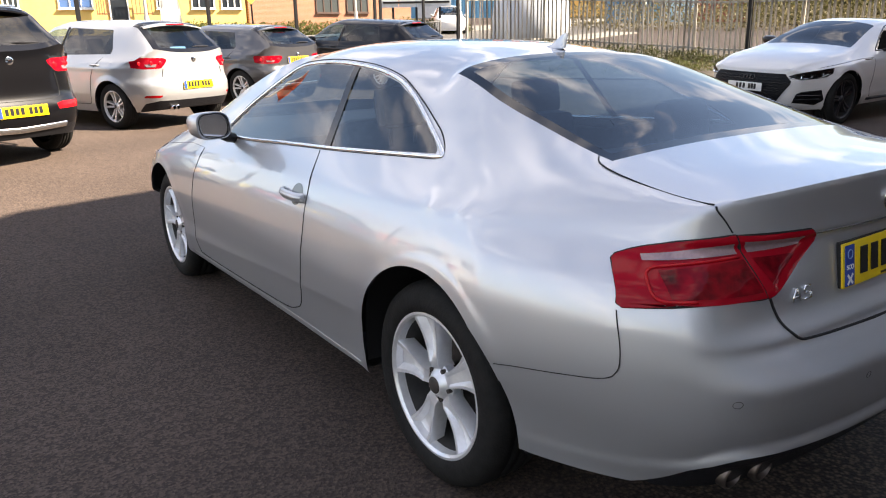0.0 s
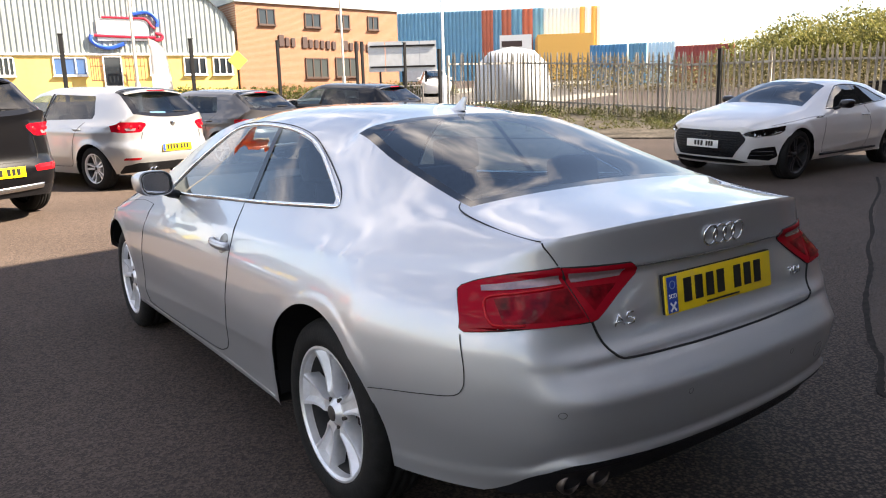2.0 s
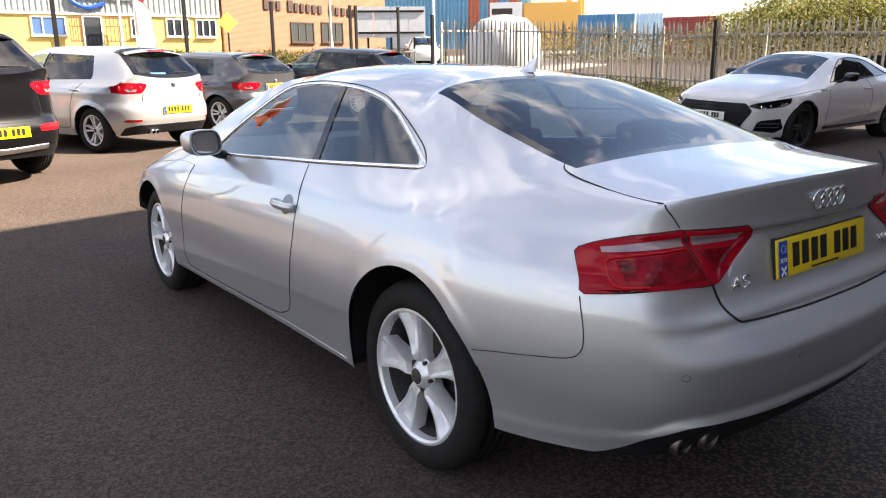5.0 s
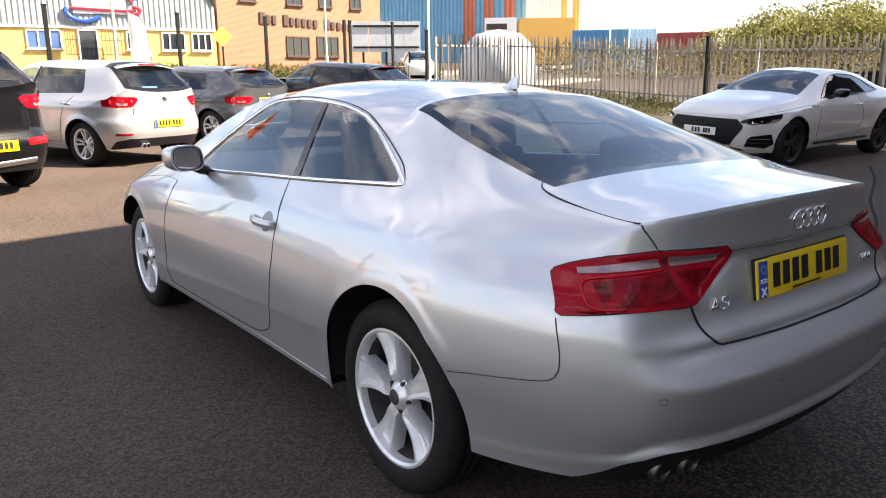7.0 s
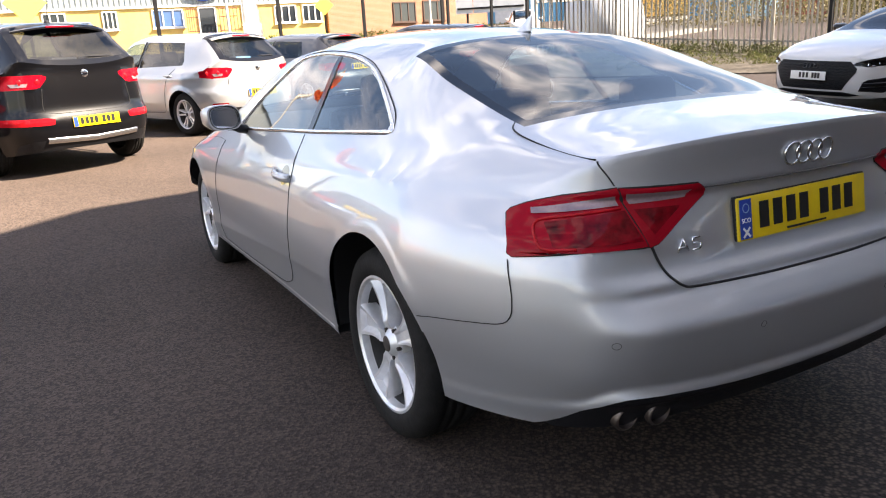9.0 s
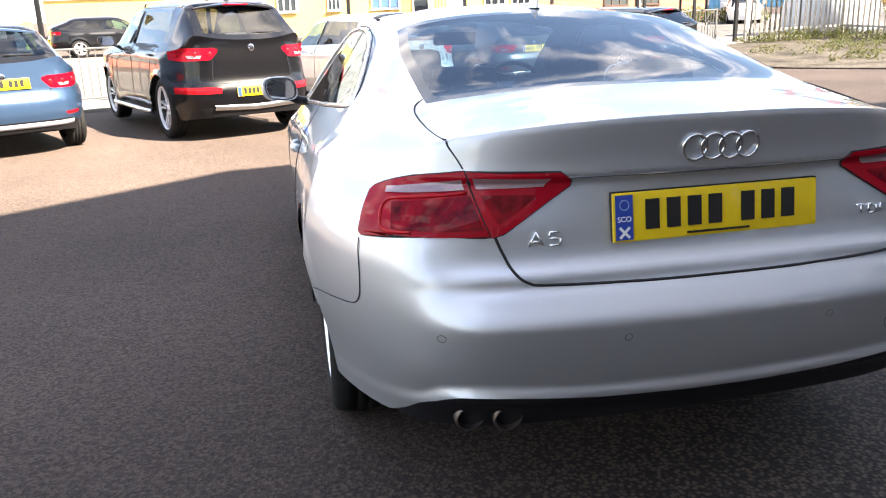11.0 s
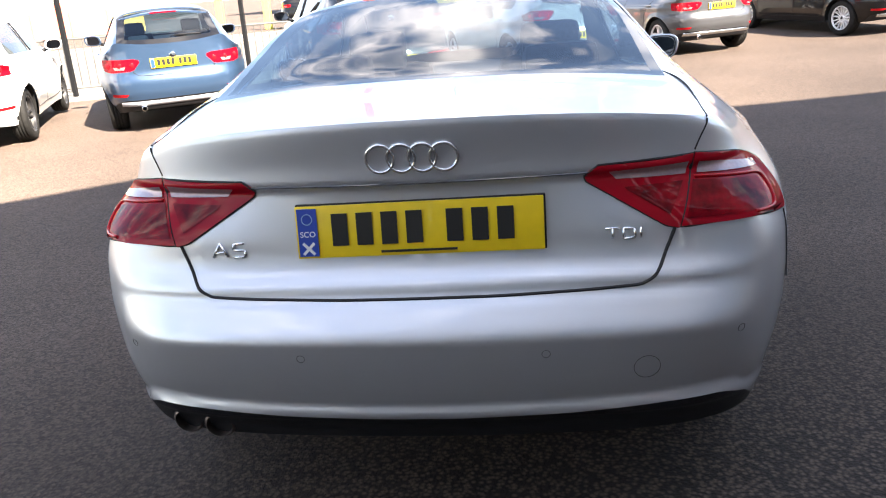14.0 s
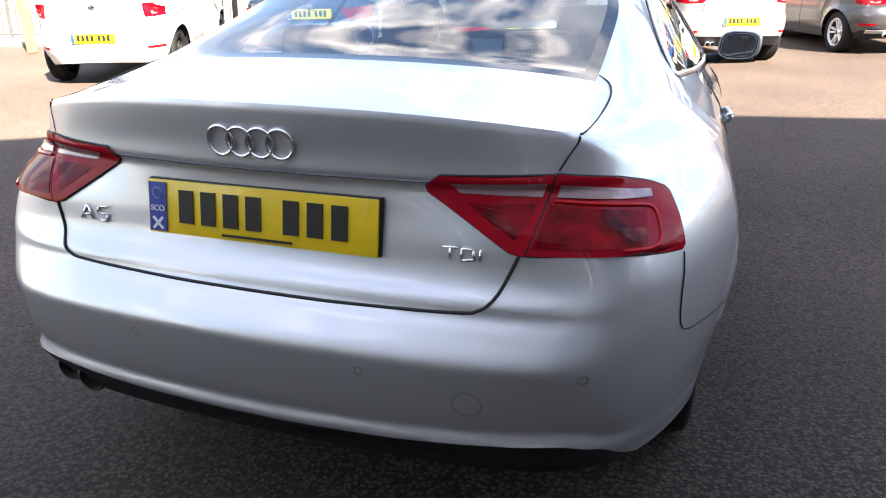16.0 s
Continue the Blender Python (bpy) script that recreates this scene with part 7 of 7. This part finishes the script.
def brick_office():
    b = Block("brick_office", "two-storey orange brick office building", at(20.7, 50.6), at(32.5, 56.5), 16)
    L, z = b.len, b.z
    az = lambda q: 20.65 + (q - 425) * 0.0429

    def spot(q, yp):
        a = radians(az(q))
        d = Vector((math.sin(a), math.cos(a)))
        o = Vector((-1.88, -2.10))
        u = (b.b - b.a).normalized()
        den = d.x * u.y - d.y * u.x
        r = ((b.a - o).x * u.y - (b.a - o).y * u.x) / den
        s = (o + d * r - b.a).dot(u)
        return s, 1.36 + r * math.tan(radians(3.92 - (yp - 105) * 0.0422)) - z
    h = spot(560, 17)[1]
    b.box("wall", 0, L, 0, h, M_BRICK, 0, 16)
    b.box("parapet", -0.1, L + 0.1, h, h + 1.3, M_CLAD, -0.15, 16.1, "pale grey roof band")
    for x0, x1, y0, y1 in ((463, 491, 19, 46), (541, 568, 27, 51), (596, 618, 30, 54), (649, 668, 34, 57)):
        s0, s1 = spot(x0, y0)[0], spot(x1, y0)[0]
        b.window(s0, s1, spot(x0, y1)[1], spot(x0, y0)[1], mat("dark_brown_frame", (0.06, 0.03, 0.02), 0.5), M_PANE, 1)
    for x0, x1 in ((538, 577), (590, 627)):
        s0, s1 = spot(x0, 105)[0], spot(x1, 105)[0]
        b.window(s0, s1, spot(x0, 137)[1], spot(x0, 103)[1], mat("dark_brown_frame", (0.06, 0.03, 0.02), 0.5), M_PANE, 2)
    # dark letter-sized bars of the wall sign
    n = 18
    for k in range(n):
        if k in (3, 10):
            continue
        x = 499 + (668 - 499) * k / (n - 1)
        s, zt = spot(x, 66 + 0.10 * (x - 499))
        _, zb_ = spot(x, 83 + 0.08 * (x - 499))
        big = k in (0, 4, 11)
        bm = bmesh.new()
        box_into(bm, pose(s, -0.06, (zt + zb_) / 2 + (0.05 if big else 0)), 0.36 if big else 0.27, 0.08, (zt - zb_) * (1.15 if big else 0.9), 0.01)
        part("sign_letter", bm, M_LETTER, b.ob, "dark letter-sized bar")
    return b


def striped_hall():
    b = Block("striped_hall", "blue and rust-red clad industrial hall", at(32.3, 92), at(47.9, 92), 40)
    z = b.z
    top = 1.36 + 90 * math.tan(radians(7.2)) - z
    u = (b.b - b.a).normalized()
    px = lambda q: (92 * 2 * math.sin(radians(7.8))) * (q - 698) / (1064 - 698)
    b.box("wall", 0, b.len, 0, top - 0.3, M_BLUEC, 0.2, 40)
    for x0, x1, m in ((698, 852, M_BLUEC), (852, 872, M_REDC), (872, 887, M_BLUEC), (887, 904, M_REDC), (904, 923, M_BLUEC), (923, 941, M_REDC), (941, 960, M_BLUEC), (960, 1022, M_PALEC), (1022, 1031, M_ORANGEC), (1031, 1042, M_SIGNW), (1042, 1052, M_ORANGEC), (1052, 1064, M_SIGNW)):
        clad_wall(b, px(x0), px(x1), 0, lambda x: top, m, 0.45, 0.06, -0.05, "cladding_panel")
    b.box("loading_door", px(716), px(752), 0.5, top * 0.55, M_HOARD, -0.2, 0.0, "grey roller shutter door")
    b.box("annexe", px(945), px(1035), 0, top * 0.58, M_ORANGEC, -6, -0.3, "low orange annexe")
    return b


works_unit()
brick_office()
striped_hall()


def showroom():
    """The tall unseen building behind the camera, known by its shade over the yard."""
    b = tagged(new("showroom_building"), "tall pale grey clad showroom building behind the yard", "building", kind="structure")
    H = 8.0
    foot = [(5.52, -1.22), (15.4, 0.55), (17.0, -24.0), (-7.5, -24.0), (-7.5, -11.25)]
    bm = bmesh.new()
    lo = [bm.verts.new((x, y, -0.3)) for x, y in foot]
    hi = [bm.verts.new((x, y, H)) for x, y in foot]
    for k in range(len(foot)):
        n = (k + 1) % len(foot)
        bm.faces.new((lo[k], lo[n], hi[n], hi[k]))
    bmesh.ops.recalc_face_normals(bm, faces=bm.faces)
    part("wall", bm, M_SHOW, b)
    # unseen brick storey, added to dull and warm the light bounced onto the yard
    bm = bmesh.new()
    mid = Vector((sum(q[0] for q in foot) / 5, sum(q[1] for q in foot) / 5))
    wide = [Vector(q) + (Vector(q) - mid).normalized() * 0.04 for q in foot]
    lo, hi = ([bm.verts.new((q.x, q.y, z)) for q in wide] for z in (-0.3, 2.7))
    for k in range(5):
        n = (k + 1) % 5
        bm.faces.new((lo[k], lo[n], hi[n], hi[k]))
    bmesh.ops.recalc_face_normals(bm, faces=bm.faces)
    part("brick_plinth", bm, M_BRICKP, b, "dull red brick plinth storey")
    bm = bmesh.new()
    bm.faces.new([bm.verts.new((x, y, H + 0.02)) for x, y in foot])
    bmesh.ops.solidify(bm, geom=bm.faces[:], thickness=0.2)
    part("roof", bm, M_CLAD, b)
    # glazed bays, unseen and assumed, on the side towards the yard
    a, c = Vector((5.52, -1.22)), Vector((-7.5, -11.25))
    d = (c - a).normalized()
    nrm = Vector((d.y, -d.x))
    if nrm.dot(Vector((-2, 0)) - a) < 0:
        nrm = -nrm
    ang = math.degrees(math.atan2(d.y, d.x))
    for k in range(4):
        p = a + d * (2.2 + 3.6 * k) + nrm * 0.05
        bm = bmesh.new()
        box_into(bm, pose(p.x, p.y, 1.7, 0, 0, ang), 3.2, 0.06, 3.0)
        w = part("window", bm, M_PANE, b)
        bm = bmesh.new()
        for s in (-1.62, 1.62):
            box_into(bm, pose(p.x, p.y, 1.7, 0, 0, ang) @ Matrix.Translation((s, 0, 0)), 0.08, 0.14, 3.1)
        for s in (-1.52, 1.52):
            box_into(bm, pose(p.x, p.y, 1.7 + s, 0, 0, ang), 3.3, 0.14, 0.08)
        part("frame", bm, M_SATIN, w)


showroom()


def neighbour_unit():
    """A plain dark block, unseen, added beyond the gate to shade the corner of the fence."""
    b = tagged(new("neighbour_unit"), "plain dark grey clad building beyond the gate", "building", kind="structure")
    foot = [(19.2, -1.4), (23.2, 2.0), (29.5, -5.0), (25.5, -8.5)]
    bm = bmesh.new()
    lo, hi = ([bm.verts.new((x, y, z)) for x, y in foot] for z in (-0.2, 7.0))
    for k in range(4):
        n = (k + 1) % 4
        bm.faces.new((lo[k], lo[n], hi[n], hi[k]))
    bmesh.ops.recalc_face_normals(bm, faces=bm.faces)
    part("wall", bm, M_DARKC, b)
    bm = bmesh.new()
    bm.faces.new([bm.verts.new((x, y, 7.0)) for x, y in foot])
    bmesh.ops.solidify(bm, geom=bm.faces[:], thickness=0.2)
    part("roof", bm, M_CLAD, b)


neighbour_unit()


# ---- street things ----
def hoarding():
    b = Block("hoarding", "grey advertising hoarding on steel legs", at(30.2, 42), at(35.4, 42), 0.1)
    b.ob["kind"] = ""
    del b.ob["kind"]
    tagged(b.ob, "", "hoarding")
    z = b.z
    z0, z1 = 1.36 + 42 * math.tan(radians(2.85)) - z, 1.36 + 42 * math.tan(radians(5.05)) - z
    for k in range(4):
        x0 = b.len * k / 4
        b.box("panel", x0 + 0.02, x0 + b.len / 4 - 0.02, z0, z1, M_HOARD, -0.05, 0.05)
    for h in (z0 + 0.25, z1 - 0.25):
        b.box("rail", 0.1, b.len - 0.1, h - 0.05, h + 0.05, M_BLACKST, -0.12, -0.06)
    for k in range(3):
        x = b.len * (k + 0.5) / 3
        b.box("leg", x - 0.06, x + 0.06, 0, z0, M_BLACKST, -0.03, 0.09)


def notice_board():
    b = Block("notice_board", "white trade sign board on posts behind the fence", at(40.2, 40), at(42.6, 40), 0.1)
    b.ob["kind"] = ""
    del b.ob["kind"]
    z = b.z
    z0, z1 = 1.36 + 40 * math.tan(radians(3.0)) - z, 1.36 + 40 * math.tan(radians(5.25)) - z
    b.box("board", 0, b.len, z0, z1, M_SIGNW, -0.03, 0.03)
    b.box("text_bar", 0.1, b.len * 0.7, z1 - 0.6, z1 - 0.3, M_LETTER, -0.045, -0.032)
    b.box("text_bar", 0.15, b.len * 0.85, z1 - 1.15, z1 - 0.85, M_HOARD, -0.045, -0.032)
    for x in (0.15, b.len - 0.15):
        b.box("leg", x - 0.05, x + 0.05, 0, z0, M_GALV, -0.02, 0.08)


hoarding()
notice_board()


def shipping_container(a0, a1, d, z0, z1, material, label):
    b = Block("shipping_container", label, at(a0, d), at(a1, d), 3.0)
    del b.ob["kind"]
    tagged(b.ob, "", "container", "containers behind the fence")
    lo, hi = max(0.0, z0 - b.z), z1 - b.z
    b.box("body", 0, b.len, 0, hi, material, 0.06, 3)
    clad_wall(b, 0, b.len, lo, lambda x: hi, material, 0.28, 0.05, 0.0, "corrugated_side")
    return b


shipping_container(46.9, 49.6, 62, 2.5, 6.0, M_CYAN, "blue corrugated container behind the fence")
shipping_container(49.7, 51.0, 62, 2.5, 6.0, M_BLUEC, "dull blue corrugated container behind the fence")
shipping_container(51.1, 53.0, 66, 2.5, 6.3, M_PALEC, "pale blue corrugated container behind the fence")
shipping_container(53.0, 57.0, 66, 2.5, 5.9, M_RUSTY, "red corrugated container behind the fence")


def tank(az, d, r, h):
    x, y = at(az, d)
    bm = bmesh.new()
    lathe_into(bm, [(r * 0.9, 0), (r, 0.2), (r * 1.02, h * 0.35), (r * 0.95, h * 0.7), (r * 0.6, h * 0.92), (0.02, h)], pose(0, 0, 0), 28)
    ob = part("covered_load", bm, M_HOARD, None, smooth=50)
    ob.matrix_basis = pose(x, y, gz(x, y))
    tagged(ob, "pale sheeted load standing behind the fence", "load")


tank(41.1, 30, 1.5, 2.35)


M_BINP = mat("black_bin_plastic", (0.009, 0.009, 0.010), 0.7, spec=0.15, grain=0.2, scale=20)
M_PIER = mat("weathered_grey_concrete", (0.20, 0.19, 0.18), 0.85, grain=0.2, scale=12, stain=0.25, sscale=1.5)


def wheelie_bin(x, y, rz):
    ob = tagged(new("wheelie_bin"), "black wheelie bin with a white label behind the fence", "bin", "bins behind the fence")
    bm = bmesh.new()
    rows = [[bm.verts.new((sx * w, sy * d + 0.03, z)) for sx, sy in ((-1, -1), (1, -1), (1, 1), (-1, 1))] for w, d, z in ((0.42, 0.30, 0.08), (0.50, 0.36, 0.95), (0.53, 0.39, 0.97), (0.53, 0.39, 1.02))]
    for a, c in zip(rows, rows[1:]):
        for q in range(4):
            bm.faces.new((a[q], a[(q + 1) % 4], c[(q + 1) % 4], c[q]))
    bm.faces.new(rows[0][::-1])
    bm.faces.new(rows[-1])
    part("bin_body", bm, M_BINP, ob)
    bm = bmesh.new()
    box_into(bm, pose(0, 0.0, 1.06, 4), 1.10, 0.84, 0.07, 0.03)
    part("lid", bm, M_BINP, ob, smooth=40)
    bm = bmesh.new()
    box_into(bm, pose(0.1, -0.345, 0.72, -4), 0.34, 0.006, 0.24)
    part("label_patch", bm, M_CARD, ob)
    for s in (-1, 1):
        bm = bmesh.new()
        lathe_into(bm, [(0.0, -0.03), (0.10, -0.03), (0.11, 0.0), (0.10, 0.03), (0.0, 0.03)], pose(s * 0.40, 0.24, 0.11, 0, 90, 0), 16)
        part("bin_wheel", bm, M_RUBBER, ob, smooth=40)
    ob.matrix_basis = pose(x, y, gz(x, y), 0, 0, rz)
    return ob


def gate_pier(x, y, rz):
    """A brick pier in courses with a concrete cap and a grey steel gate post against it."""
    ob = tagged(new("gate_pier"), "weathered brick gate pier with a grey cap beside the fence", "pier", kind="structure")
    bm = bmesh.new()
    box_into(bm, pose(0, 0, 1.1), 0.43, 0.43, 2.2)
    part("mortar_core", bm, M_PIER, ob)
    half = bpy.data.meshes.new("brick")
    bm = bmesh.new()
    box_into(bm, Matrix(), 0.215, 0.05, 0.063)
    bm.to_mesh(half)
    bm.free()
    half.materials.append(M_BRICKP)
    for c in range(29):
        for k in range(2):
            for face in (0, 90):
                br = new("brick", half)
                br.parent = ob
                d = (k - 0.5) * 0.225 * (1 if c % 2 else 0.94)
                br.matrix_basis = pose(0, 0, 0.05 + 0.075 * c, 0, 0, face - 90) @ pose(d, -0.205, 0)
    bm = bmesh.new()
    box_into(bm, pose(0, 0, 2.25), 0.56, 0.56, 0.10, 0.02)
    part("cap", bm, M_PIER, ob, smooth=40)
    ob.matrix_basis = pose(x, y, gz(x, y), 0, 0, rz)
    bm = bmesh.new()
    box_into(bm, pose(0, 0, 1.2), 0.16, 0.16, 2.4, 0.01)
    g = part("gate_post", bm, M_RAILG, None)
    g.matrix_basis = pose(16.45, 4.2, gz(16.45, 4.2), 0, 0, rz)
    tagged(g, "grey steel gate post between fence and brick pier", "post")
    return ob


wheelie_bin(20.35, 7.35, 62)
wheelie_bin(19.85, 6.35, 66)
gate_pier(13.72, 2.62, 14)


def lamp_column(az, d, h, material, label):
    x, y = at(az, d)
    bm = bmesh.new()
    lathe_into(bm, [(0.10, 0), (0.10, 1.2), (0.06, 1.3), (0.05, h), (0.0, h)], Matrix(), 12)
    ob = part("lamp_column", bm, material, None, smooth=40)
    ob.matrix_basis = pose(x, y, gz(x, y))
    tagged(ob, label, "column")


lamp_column(13.6, 30, 9, M_GALV, "pale grey street lamp column")
lamp_column(28.3, 40, 8, M_GALV, "pale grey street lamp column")
lamp_column(35.9, 34, 9, M_SIGNW, "white street lamp column")


def diamond_sign(az, d, zc, s):
    x, y = at(az, d)
    ob = tagged(new("road_sign"), "yellow diamond sign on a slim post", "sign")
    ob.matrix_basis = pose(x, y, gz(x, y), 0, 0, -az)
    bm = bmesh.new()
    box_into(bm, pose(0, 0, zc - gz(x, y), 0, 45, 0), s, 0.02, s, 0.004)
    part("sign_plate", bm, M_YSIGN, ob)
    bm = bmesh.new()
    box_into(bm, pose(0, 0.04, (zc - gz(x, y)) / 2), 0.05, 0.05, zc - gz(x, y))
    part("sign_post", bm, M_BLACKST, ob)


diamond_sign(20.6, 24, 2.98, 0.42)
diamond_sign(1.0, 16, 2.62, 0.52)


def feather_flag(x, y, h, w, m1, label, lean=0.0, rz=0.0, low=0.9):
    ob = tagged(new("feather_flag"), label, "flag")
    ob.matrix_basis = pose(x, y, gz(x, y), 0, lean, rz)
    bm = bmesh.new()
    lathe_into(bm, [(0.25, 0), (0.25, 0.05), (0.02, 0.06), (0.016, h)], Matrix(), 10)
    part("pole", bm, M_GALV, ob, smooth=40)
    bm = bmesh.new()
    rows = []
    for k in range(13):
        t = k / 12
        z = low + (h - low - 0.05) * t
        ww = w * (1 - 0.25 * t) * math.sqrt(max(0.02, 1 - max(0, t - 0.7) ** 2 / 0.09))
        rows.append([bm.verts.new((0.02 + ww * q / 4, 0.03 * math.sin(q + 5 * t), z)) for q in range(5)])
    for a, c in zip(rows, rows[1:]):
        for q in range(4):
            bm.faces.new((a[q], a[q + 1], c[q + 1], c[q]))
    bmesh.ops.solidify(bm, geom=bm.faces[:], thickness=0.004)
    part("banner", bm, m1, ob, smooth=60)
    return ob


feather_flag(*at(14.6, 33), 3.0, 0.8, M_FLAGW, "white and blue feather flag by the road")
feather_flag(-2.75, 12.0, 5.6, 0.32, M_FLAGO, "orange feather flag on a tall pole beside the footway", rz=150, low=4.3)
for az in (-14.5, -17.9):
    x, y = at(az, 32)
    post(x, y, 1.3, 0.14, M_YSIGN, "stout yellow bollard across the road", "bollard", group="bollards across the road")

# low red hoarding wall across the road
rw = Block("site_hoarding", "red painted site hoarding across the road", at(-52, 46), at(-24, 43), 0.12)
for k in range(12):
    rw.box("panel", rw.len * k / 12 + 0.02, rw.len * (k + 1) / 12 - 0.02, 0, 2.3, M_ORANGEC if k % 4 == 3 else mat("faded_red_panel", (0.55, 0.16, 0.10), 0.7, grain=0.1, scale=2), 0, 0.06)

draped("asphalt_patch", [(1.55, -0.74), (2.1, -0.47), (2.25, -0.36), (3.99, 0.43), (5.4, 1.06), (7.95, 2.14), (9.6, 2.9)], [(1.66, -0.93), (2.6, -1.5), (3.4, -1.9), (5.1, -1.4), (6.6, -0.75), (8.8, 0.1), (10.5, 0.8)], 40, 0.003, M_PATCH, "smoother dark repair patch in the asphalt", rim=False)
ground_joint([(9.6, 2.9), (8.6, 2.42), (7.95, 2.14), (6.6, 1.62), (5.4, 1.06), (4.7, 0.78), (3.99, 0.43), (3.1, 0.06), (2.25, -0.36), (2.0, -0.52), (1.66, -0.67), (1.52, -0.74), (1.55, -0.81), (1.66, -0.95), (2.1, -1.24), (2.6, -1.52)], 0.017)


# ---- far parked cars ----
parked_car("white hatchback parked beyond the palisade fence", at(35.0, 45), 150, M_WHITE, dict(W=0.88, H=1.5, axle=2.5), levels=12, rows=40)
parked_car("black saloon parked across the road", (-8.2, 28.5), -70, M_BLACKP, dict(W=0.9, H=1.44, axle=2.7, ro=0.95, lean=0.9), levels=12, rows=40)
